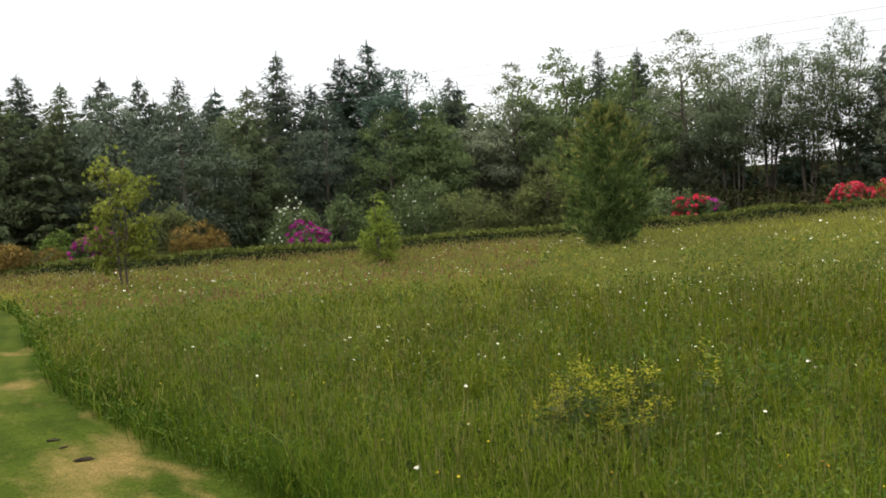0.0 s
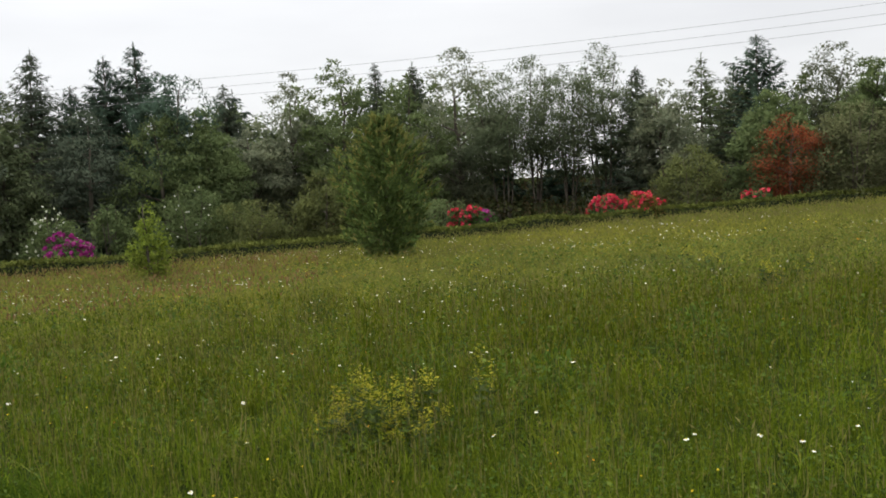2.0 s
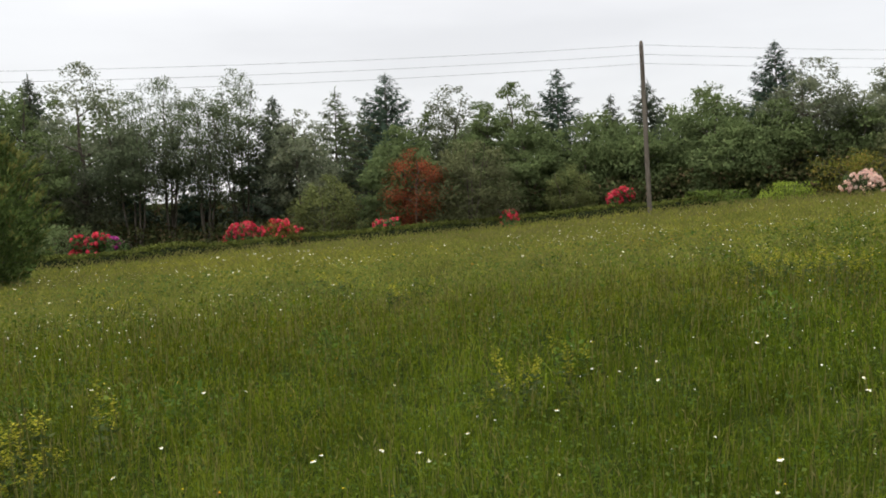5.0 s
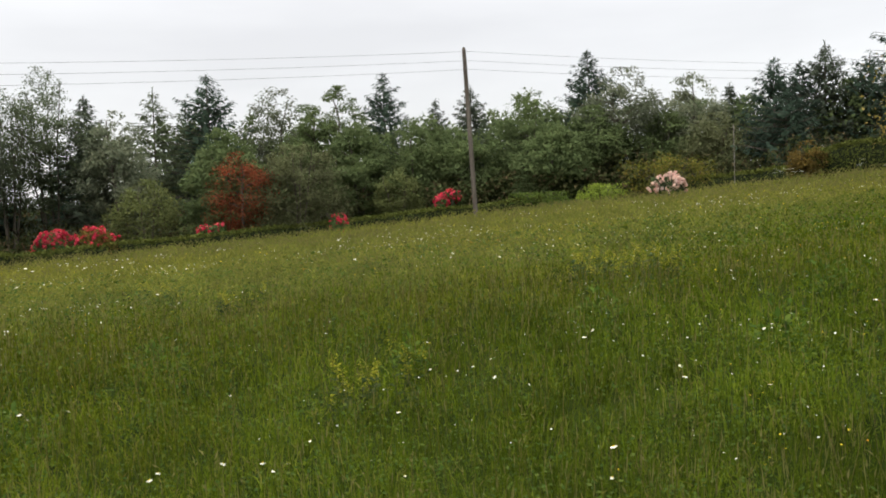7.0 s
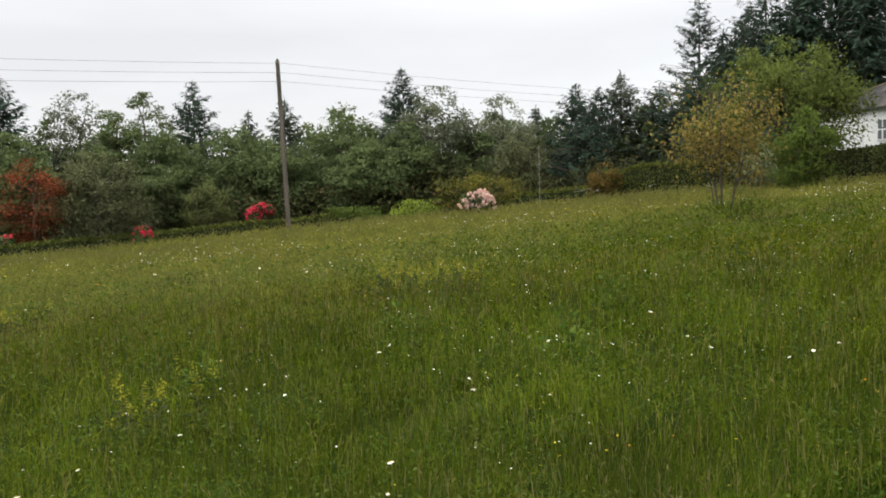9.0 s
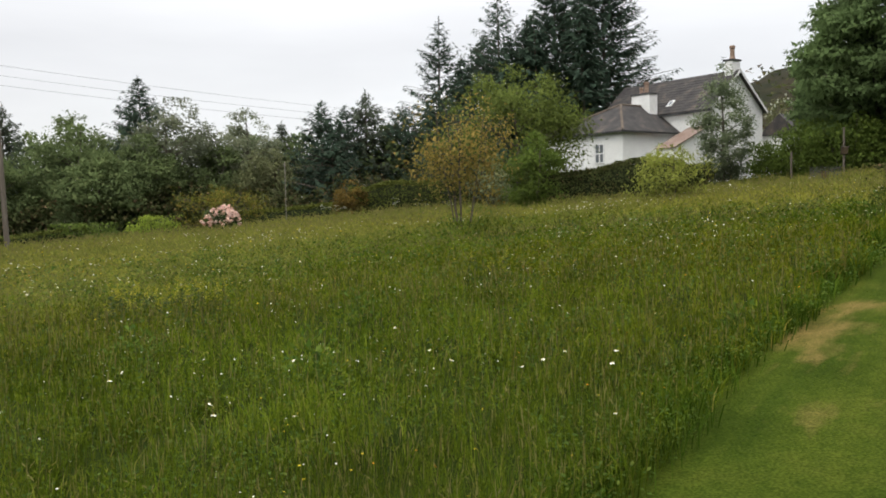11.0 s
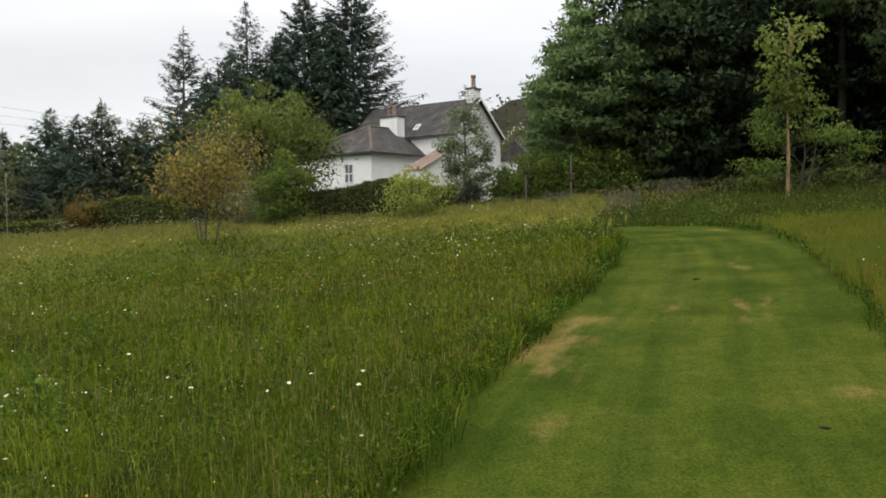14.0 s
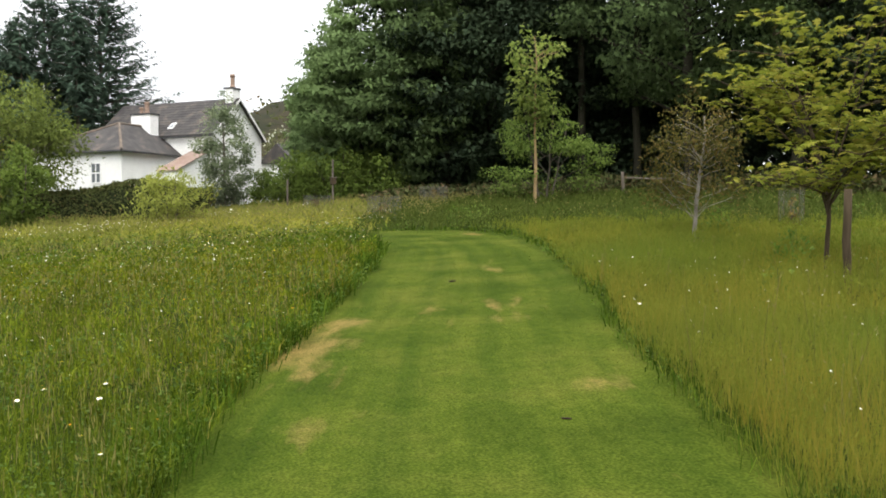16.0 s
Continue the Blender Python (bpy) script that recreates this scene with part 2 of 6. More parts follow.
M_EDGE = foliage("edge_grass_blades", [(0, (0.030, 0.062, 0.006)), (0.5, (0.052, 0.098, 0.010)), (1, (0.098, 0.144, 0.016))], 0.32, 1.5, 0.8, 0.02, 0.6)
M_SEEDGRASS = foliage("seeding_meadow_grass", [(0, (0.084, 0.114, 0.018)), (0.35, (0.146, 0.181, 0.029)), (0.7, (0.216, 0.250, 0.043)), (0.92, (0.319, 0.326, 0.080)), (1, (0.407, 0.363, 0.125))], 0.32, 1.0, 0.8, 0.02, 0.6, ((1.224, 1.150, 1.000), 0.11, 0.44, 0.62), calm=0.62)
M_PALEGRASS = foliage("thin_pale_grass", [(0, (0.084, 0.130, 0.013)), (0.5, (0.116, 0.166, 0.018)), (1, (0.168, 0.196, 0.034))], 0.4, 0.5, 0.8, 0.04, 0.8, ((1.25, 1.02, 1.1), 0.2, 0.45, 0.65), calm=0.6)
M_BENT = foliage("fine_bent_grass", [(0, (0.092, 0.138, 0.016)), (0.6, (0.120, 0.160, 0.022)), (1, (0.169, 0.180, 0.036))], 0.4, 0.7, 0.8, 0.03, 0.85, ((1.391, 1.000, 1.000), 0.35, 0.45, 0.68), calm=0.35)
M_SEED = foliage("grass_seed_heads", [(0, (0.142, 0.135, 0.038)), (0.5, (0.195, 0.186, 0.055)), (1, (0.285, 0.262, 0.109))], 0.3, 0.3, 0.8, 0.06, calm=0.7)
M_STEM = foliage("ripening_grass_stems", [(0, (0.080, 0.092, 0.020)), (0.6, (0.135, 0.128, 0.036)), (1, (0.200, 0.165, 0.060))], 0.35, 0.6)
M_TUFT = foliage("fresh_tufted_leaves", [(0, (0.125, 0.185, 0.042)), (0.6, (0.190, 0.255, 0.060)), (1, (0.290, 0.340, 0.095))], 0.45, 0.9, calm=0.3)
M_HAZEL = foliage("hazel_leaves", [(0, (0.091, 0.143, 0.031)), (0.6, (0.125, 0.182, 0.042)), (1, (0.169, 0.227, 0.057))], 0.45, 1.0)
# grass by the wood: the trees' shade is put into this darker green
M_SHADEGRASS = foliage("shaded_grass_blades", [(0, (0.044, 0.066, 0.012)), (0.5, (0.064, 0.090, 0.018)), (1, (0.096, 0.118, 0.028))], 0.32, 0.8, 0.8, 0.02, 0.7)
M_SORREL = foliage("sorrel_seed", [(0, (0.13, 0.075, 0.035)), (0.6, (0.19, 0.115, 0.055)), (1, (0.26, 0.18, 0.09))], 0.3, 0.4)
M_LAWN = foliage("mown_grass_blades", [(0, (0.056, 0.084, 0.009)), (0.5, (0.072, 0.102, 0.012)), (1, (0.108, 0.132, 0.022))], 0.5, 0.9, 0.85, 0.02, 0.85)
M_HERB = foliage("herb_leaves", [(0, (0.053, 0.106, 0.012)), (0.6, (0.087, 0.149, 0.019)), (1, (0.146, 0.197, 0.031))], 0.35, 1.0, 0.7, 0.12)
M_WHITE = foliage("white_petals", [(0, (0.800, 0.780, 0.660)), (1, (0.880, 0.860, 0.740))], 0.1, 2.0, 0.6, 0.2, 0.95)
M_BUTTER = foliage("buttercup_petals", [(0, (0.55, 0.40, 0.02)), (1, (0.75, 0.58, 0.05))], 0.2, 2.0)
M_HAWK = foliage("orange_petals", [(0, (0.50, 0.20, 0.02)), (1, (0.65, 0.33, 0.03))], 0.2, 2.0)
M_WEED = foliage("yellow_weed_bloom", [(0, (0.199, 0.221, 0.020)), (0.6, (0.308, 0.300, 0.030)), (1, (0.416, 0.370, 0.052))], 0.35, 2.0)
M_WEEDLEAF = foliage("weed_leaves", [(0, (0.047, 0.077, 0.025)), (0.6, (0.072, 0.104, 0.035)), (1, (0.111, 0.135, 0.052))], 0.35, 2.0)


# ---- mesh helpers ----
RNG = np.random.default_rng(7)


def arrays_mesh(name, verts, quads, mats, slots=None, smooth=False, normals=None):
    """A mesh of quads (or triangles) from arrays; normals, where given, round off the shading of a mass of leaves."""
    me = bpy.data.meshes.new(name)
    verts, quads = np.asarray(verts, np.float32), np.asarray(quads, np.int32)
    k = quads.shape[1]
    me.vertices.add(len(verts))
    me.vertices.foreach_set("co", verts.ravel())
    me.loops.add(quads.size)
    me.loops.foreach_set("vertex_index", quads.ravel())
    me.polygons.add(len(quads))
    me.polygons.foreach_set("loop_start", np.arange(0, quads.size, k, dtype=np.int32))
    if slots is not None:
        me.polygons.foreach_set("material_index", np.asarray(slots, np.int32))
    if smooth or normals is not None:
        me.polygons.foreach_set("use_smooth", np.ones(len(quads), bool))
    me.update(calc_edges=True)
    if normals is not None:
        me.normals_split_custom_set_from_vertices(np.asarray(normals, np.float32))
    for m in mats if isinstance(mats, (list, tuple)) else [mats]:
        me.materials.append(m)
    return me


def part(name, data, mat=None, parent=None, label=""):
    """Links a mesh or a bmesh as one object under its thing."""
    if isinstance(data, bmesh.types.BMesh):
        me = bpy.data.meshes.new(name)
        data.to_mesh(me)
        data.free()
        me.materials.append(mat)
        data = me
    ob = new(name, data)
    if parent is not None:
        ob.parent = parent
    return tagged(ob, label)


def spike_arrays(at, along, up, length, width, droop=0.1):
    """Pointed leaves or sprays, each a single triangle that tapers to its tip."""
    along = unit(along)
    side = unit(np.cross(along, up))
    up = np.cross(side, along)
    length, width = np.asarray(length)[:, None], np.asarray(width)[:, None]
    tip = at + along * length - up * length * droop
    verts = np.stack([at - side * width / 2, at + side * width / 2, tip], 1).reshape(-1, 3)
    return verts, np.arange(len(verts), dtype=np.int32).reshape(-1, 3)


def unit(v):
    return v / np.maximum(np.linalg.norm(v, axis=-1, keepdims=True), 1e-9)


def leaf_arrays(at, along, up, length, width, fold=0.12, droop=0.1):
    """Kite-shaped leaves, each a quad folded a little along its rib."""
    along = unit(along)
    side = unit(np.cross(along, up))
    up = np.cross(side, along)
    length, width = np.asarray(length)[:, None], np.asarray(width)[:, None]
    mid = at + along * length * 0.45
    a = mid + side * width / 2 + up * width * fold
    b = mid - side * width / 2 + up * width * fold
    tip = at + along * length - up * length * droop
    verts = np.stack([at, a, tip, b], 1).reshape(-1, 3)
    return verts, np.arange(len(verts), dtype=np.int32).reshape(-1, 4)


def tube_arrays(lines):
    """Tapered tubes: a list of (points, radii, sides)."""
    vs, qs, base = [], [], 0
    for pts, radii, sides in lines:
        pts = np.asarray(pts, float)
        t = unit(np.gradient(pts, axis=0))
        ref = np.where(np.abs(t[:, 2:3]) > 0.9, [[1.0, 0, 0]], [[0, 0, 1.0]])
        u = unit(np.cross(t, ref))
        w = np.cross(t, u)
        ang = np.arange(sides) * 2 * np.pi / sides
        ring = pts[:, None] + (np.cos(ang)[None, :, None] * u[:, None] + np.sin(ang)[None, :, None] * w[:, None]) * np.asarray(radii, float)[:, None, None]
        vs.append(ring.reshape(-1, 3))
        i = np.arange(len(pts) - 1)[:, None] * sides
        j = np.arange(sides)[None]
        k = (j + 1) % sides
        qs.append((base + np.stack([i + j, i + k, i + sides + k, i + sides + j], -1)).reshape(-1, 4))
        base += len(pts) * sides
    return np.concatenate(vs), np.concatenate(qs)


def box_bm(bm, lo, hi, m=None):
    r = bmesh.ops.create_cube(bm, size=1)
    s = [h - l for l, h in zip(lo, hi)]
    c = [(h + l) / 2 for l, h in zip(lo, hi)]
    mat = Matrix.Translation(c) @ Matrix.Diagonal((*s, 1))
    bmesh.ops.transform(bm, matrix=(m @ mat) if m else mat, verts=r["verts"])
    return r["verts"]


# ---- the lie of the land ----
SLOPE_AZ = [-90, -60, -27, -18, -2, 8, 15, 25, 40, 51, 63.6, 72, 78, 84, 92, 98, 106, 120, 134, 165, 200, 235, 270]
SLOPE = [-0.03, -0.032, -0.034, -0.037, -0.037, -0.0335, -0.033, -0.0264, -0.018, -0.0036, 0.010, 0.0226, 0.029, 0.035, 0.0395, 0.052, 0.06, 0.072, 0.07, 0.05, 0.02, -0.015, -0.03]


def ground(x, y):
    """Height of the ground: a gentle hillside that falls away on one hand and climbs to the house on the other."""
    x, y = np.asarray(x, float), np.asarray(y, float)
    d = np.hypot(x, y)
    az = (np.degrees(np.arctan2(x, y)) + 90) % 360 - 90
    s = sum(np.interp((az + o + 90) % 360 - 90, SLOPE_AZ, SLOPE) * w for o, w in ((-5, 0.25), (0, 0.5), (5, 0.25)))
    e = np.where(d < 60, d, 60 + 20 * (1 - np.exp(-np.maximum(d - 60, 0) / 20)))
    return s * e * d / (d + 0.4)


def spot(az, d, sink=0.0):
    """A place on the ground, from a bearing in degrees and metres from the start of the walk."""
    x, y = d * math.sin(radians(az)), d * math.cos(radians(az))
    return Vector((x, y, float(ground(x, y)) - sink))


def smooth_line(points, step=0.5):
    """A Catmull-Rom line through points, in even short steps."""
    p = np.array(points, float)
    p = np.vstack([2 * p[0] - p[1], p, 2 * p[-1] - p[-2]])
    out = []
    for i in range(1, len(p) - 2):
        n = max(2, int(np.linalg.norm(p[i + 1] - p[i]) / step))
        for t in np.arange(n) / n:
            a, b, c, d = p[i - 1], p[i], p[i + 1], p[i + 2]
            out.append(0.5 * (2 * b + (c - a) * t + (2 * a - 5 * b + 4 * c - d) * t * t + (3 * b - a - 3 * c + d) * t ** 3))
    out.append(p[-2])
    return np.array(out)


PATH_LINE = smooth_line([(-19.0, 27.5), (-15.2, 24.2), (-11.2, 18.9), (-7.76, 12.48), (-5.58, 8.57), (-3.93, 6.12), (-2.4, 4.04), (-0.9, 1.9), (0.6, 0.0), (2.4, -1.0), (4.2, -1.55), (7.0, -2.5), (10.0, -3.75), (14.0, -5.3), (18.0, -6.4), (20.6, -6.0), (22.0, -3.6), (22.2, 0.0), (21.5, 3.0)], 0.22)
PATH_HALF = 1.52


def off_path(x, y):
    """Distance from the middle of the mown path."""
    best = np.full(np.shape(x), 1e9)
    for px, py in PATH_LINE:
        best = np.minimum(best, (x - px) ** 2 + (y - py) ** 2)
    return np.sqrt(best)


def wave(x, y, size, seed=0.0):
    """Cheap smooth variation between -1 and 1."""
    a, b = x / size + seed, y / size - seed * 1.7
    return (np.sin(a * 1.3 + 1.9 * np.sin(b * 0.7 + seed)) + np.sin(b * 1.7 - 1.3 * np.sin(a * 0.9 + 2 * seed)) + np.sin((a + b) * 0.8 + 3 * seed)) / 3


# ---- ground sheet and mown path ----
rad = np.concatenate([np.linspace(0.3, 12, 40), np.linspace(12.5, 80, 90), np.geomspace(84, 3000, 22)])
ang = np.radians(np.arange(0, 360, 3.0))
gx, gy = rad[:, None] * np.sin(ang), rad[:, None] * np.cos(ang)
gv = np.stack([gx, gy, ground(gx, gy)], -1).reshape(-1, 3)
gi, gj = np.arange(len(rad) - 1)[:, None] * len(ang), np.arange(len(ang))[None]
gk = (gj + 1) % len(ang)
gq = np.stack([gi + gj, gi + gk, gi + len(ang) + gk, gi + len(ang) + gj], -1).reshape(-1, 4)
gv = np.vstack([gv, [[0, 0, 0]]])
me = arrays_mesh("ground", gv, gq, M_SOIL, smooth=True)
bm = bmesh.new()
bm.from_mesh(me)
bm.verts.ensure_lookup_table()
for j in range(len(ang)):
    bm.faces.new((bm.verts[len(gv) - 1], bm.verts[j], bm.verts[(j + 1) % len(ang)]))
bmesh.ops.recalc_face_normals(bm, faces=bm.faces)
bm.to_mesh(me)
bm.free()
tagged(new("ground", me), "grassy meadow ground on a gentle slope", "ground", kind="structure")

m, n, l, b = material("mown_turf", 0.95, 0.02)
uvn = n.new("ShaderNodeUVMap")
tone = noise_node(n, l, 0.9, 5.0)
base = ramp(n, [(0.33, (0.032, 0.050, 0.006)), (0.50, (0.045, 0.066, 0.008)), (0.68, (0.068, 0.082, 0.013))])
l.new(tone.outputs["Fac"], base.inputs["Fac"])
str_map = n.new("ShaderNodeMapping")
str_map.inputs["Scale"].default_value = (2.6, 0.10, 1)
l.new(uvn.outputs["UV"], str_map.inputs["Vector"])
streak = n.new("ShaderNodeTexNoise")
streak.inputs["Scale"].default_value, streak.inputs["Detail"].default_value = 1.6, 3.0
l.new(str_map.outputs[0], streak.inputs["Vector"])
st = ramp(n, [(0.34, (0.80, 0.86, 0.83)), (0.64, (1.24, 1.15, 1.17))])
l.new(streak.outputs["Fac"], st.inputs["Fac"])
col = mix(n, l, base.outputs["Color"], st.outputs["Color"], 1.0, "MULTIPLY")
dry = n.new("ShaderNodeAttribute")
dry.attribute_name = "dry"
sp_map = n.new("ShaderNodeMapping")
sp_map.inputs["Scale"].default_value = (1.0, 0.32, 1)
l.new(uvn.outputs["UV"], sp_map.inputs["Vector"])
speck = n.new("ShaderNodeTexNoise")
speck.inputs["Scale"].default_value, speck.inputs["Detail"].default_value = 4.5, 5.0
l.new(sp_map.outputs[0], speck.inputs["Vector"])
lift = n.new("ShaderNodeMath")
lift.operation = "MULTIPLY_ADD"
lift.inputs[1].default_value, lift.inputs[2].default_value = 1.3, -0.65
l.new(speck.outputs["Fac"], lift.inputs[0])
summed = n.new("ShaderNodeMath")
summed.operation = "ADD"
l.new(lift.outputs[0], summed.inputs[0])
l.new(dry.outputs["Fac"], summed.inputs[1])
dm = ramp(n, [(0.26, (0, 0, 0)), (0.78, (0.85, 0.85, 0.85))])
l.new(summed.outputs[0], dm.inputs["Fac"])
straw = n.new("ShaderNodeRGB")
straw.outputs[0].default_value = (0.240, 0.160, 0.060, 1)
col = mix(n, l, col, straw.outputs[0], dm.outputs["Color"])
grain = noise_node(n, l, 58, 6.0)
gr = ramp(n, [(0.34, (0.56, 0.61, 0.56)), (0.66, (1.22, 1.19, 1.14))])
l.new(grain.outputs["Fac"], gr.inputs["Fac"])
mott = noise_node(n, l, 9.0, 5.0)
mt = ramp(n, [(0.3, (0.84, 0.88, 0.82)), (0.7, (1.15, 1.10, 1.12))])
l.new(mott.outputs["Fac"], mt.inputs["Fac"])
col = mix(n, l, col, mt.outputs["Color"], 1.0, "MULTIPLY")
l.new(mix(n, l, col, gr.outputs["Color"], 1.0, "MULTIPLY"), b.inputs["Base Color"])
bp = n.new("ShaderNodeBump")
bp.inputs["Strength"].default_value, bp.inputs["Distance"].default_value = 0.6, 0.014
l.new(grain.outputs["Fac"], bp.inputs["Height"])
l.new(bp.outputs[0], b.inputs["Normal"])
M_TURF = m

# scorched spots on the path: place, length, breadth, bearing, strength
DRY = [(8.1, -1.6, 1.25, 0.34, 108, 0.54), (5.6, -0.95, 1.2, 0.25, 108, 0.22), (9.3, -2.25, 0.35, 0.2, 108, 0.55), (-2.45, 5.75, 1.3, 0.55, -28, 0.60), (-5.0, 9.3, 2.6, 0.9, -28, 0.2), (-4.9, 9.6, 0.5, 0.7, -28, 0.55), (-6.3, 12.6, 0.5, 0.8, -28, 0.45), (9.3, -3.3, 0.9, 0.3, 108, 0.3), (9.2, -3.95, 0.9, 0.35, 108, 0.36), (12.6, -5.2, 1.0, 0.3, 108, 0.36), (6.2, -1.4, 1.6, 0.3, 108, 0.22), (19.5, -7.5, 1.2, 0.4, 100, 0.4), (5.8, -3.2, 0.9, 0.3, 108, 0.25), (-3.0, 7.3, 1.2, 0.3, -28, 0.3)]


def dryness(x, y):
    out = np.zeros(np.shape(x))
    for cx, cy, a, b, brg, k in DRY:
        u = (x - cx) * math.sin(radians(brg)) + (y - cy) * math.cos(radians(brg))
        v = (x - cx) * math.cos(radians(brg)) - (y - cy) * math.sin(radians(brg))
        out = np.maximum(out, k * np.exp(-((u / a) ** 2 + (v / b) ** 2)))
    return out


tang = unit(np.gradient(PATH_LINE, axis=0))
norm = np.stack([-tang[:, 1], tang[:, 0]], -1)
run = np.concatenate([[0], np.cumsum(np.linalg.norm(np.diff(PATH_LINE, axis=0), axis=1))])
cross = np.linspace(-1, 1, 17)
wob = 0.10 * wave(run, run * 0.3, 0.6, 2.0)
px = PATH_LINE[:, None, 0] + norm[:, None, 0] * cross * (PATH_HALF + 0.12 + wob[:, None])
py = PATH_LINE[:, None, 1] + norm[:, None, 1] * cross * (PATH_HALF + 0.12 + wob[:, None])
pz = ground(px, py) + 0.025
i, j = np.arange(len(run) - 1)[:, None] * 17, np.arange(16)[None]
pq = np.stack([i + j, i + 17 + j, i + 18 + j, i + j + 1], -1).reshape(-1, 4)
me = arrays_mesh("mown_path", np.stack([px, py, pz], -1).reshape(-1, 3), pq, M_TURF, smooth=True)
uv = me.uv_layers.new(name="UVMap")
me.attributes.new("dry", "FLOAT", "POINT").data.foreach_set("value", (dryness(px, py) + 0.20 * np.exp(-((cross[None] - 0.84) / 0.13) ** 2) * (0.6 + 0.4 * wave(px, py, 0.8, 2.6))).astype(np.float32).ravel())
flat = pq.ravel()
uv.data.foreach_set("uv", np.stack([np.tile(cross * PATH_HALF, len(run))[flat], np.repeat(run, 17)[flat]], -1).astype(np.float32).ravel())
tagged(new("mown_path", me), "curving path of short mown grass with dry straw-coloured patches", "path", kind="structure")


# ---- grass ----
def scatter(count, az0, az1, d0, d1, power):
    """Places in a fan round the viewpoint; power 1 is even over the ground, lower crowds the near part."""
    az = np.radians(RNG.uniform(az0, az1, count))
    u = RNG.random(count)
    k = power + 1
    d = (d0 ** k + u * (d1 ** k - d0 ** k)) ** (1 / k)
    return d * np.sin(az), d * np.cos(az), d


HEDGE_LINE = smooth_line([(-22.0, 31.5), (-8.0, 35.0), (5.0, 36.6), (17.5, 38.0), (29.5, 36.0), (37.0, 31.0), (40.5, 28.0)], 1.0)


def in_meadow(x, y):
    """Open grass: off the path, and this side of the hedges and the wood."""
    az, d = np.degrees(np.arctan2(x, y)), np.hypot(x, y)
    edge = np.interp(az, [-60, -35, -10, 8, 25, 40, 50, 56, 64, 72, 80, 90, 97, 106, 120, 134, 150], [36, 37, 35.5, 36.6, 41.5, 45.8, 47.5, 49, 46, 47, 44, 40, 46, 40, 37, 33, 30])
    return (d < edge) & (off_path(x, y) > PATH_HALF + 0.09 * wave(x, y, 0.25, 1.0) + 0.05 * wave(x, y, 0.7, 2.0))


def blades(x, y, height, width, lean, mat, name, label, tall_var=0.35):
    """Single blades, each bent over a little towards its tip."""
    n = len(x)
    z = ground(x, y)
    h = height * (1 + tall_var * (RNG.random(n) - 0.5) * 2)
    a = RNG.uniform(0, 2 * np.pi, n)
    b = a + RNG.uniform(0.8, 2.2, n)
    out = np.stack([np.cos(a), np.sin(a)], -1)
    w = np.stack([np.cos(b), np.sin(b)], -1) * (width / 2)[:, None]
    le = (lean * RNG.uniform(0.1, 1.0, n) * h)[:, None]
    base = np.stack([x, y], -1)
    mid = base + out * le * 0.35
    tip = base + out * le
    def p3(q, zz):
        return np.concatenate([q, zz[:, None]], 1)
    v = np.stack([p3(base - w * 0.8, z - 0.02), p3(base + w * 0.8, z - 0.02), p3(mid + w, z + h * 0.6), p3(mid - w, z + h * 0.6), p3(tip, z + h * (1 - 0.18 * lean))], 1).reshape(-1, 3)
    o = np.arange(n, dtype=np.int32)[:, None] * 5
    tri = np.concatenate([o + [[0, 1, 2]], o + [[0, 2, 3]], o + [[3, 2, 4]]], 1).reshape(-1, 3)
    ob = new(name, arrays_mesh(name, v, tri, mat))
    return tagged(ob, label, "grass", kind="stuff")


def grass_height(x, y):
    """Grass stands taller in some patches, and low in the hollows between the tufts."""
    return 0.37 + 0.07 * wave(x, y, 1.7, 0.4) + 0.07 * wave(x, y, 0.42, 2.2) + 0.05 * wave(x, y, 0.16, 1.1)


def tufts(count, each, spread, *fan):
    """Places of blades that stand in tufts."""
    x, y, d = scatter(count, *fan)
    x, y, d = (np.repeat(v, each) for v in (x, y, d))
    sp = spread * (0.5 + d / 8)
    x, y = x + RNG.normal(0, 1, len(x)) * sp, y + RNG.normal(0, 1, len(x)) * sp
    keep = in_meadow(x, y)
    return x[keep], y[keep], np.hypot(x, y)[keep]


def seeding(x, y):
    """The upper meadow, where most of the grass has gone to seed."""
    return np.hypot(x, y) + 3.5 * wave(x, y, 3.0, 0.7) + 2.0 * wave(x, y, 0.9, 1.9) + RNG.normal(0, 3.0, np.shape(x)) > np.interp(np.degrees(np.arctan2(x, y)), [-40, 50, 78, 140], [13, 14, 24, 24])


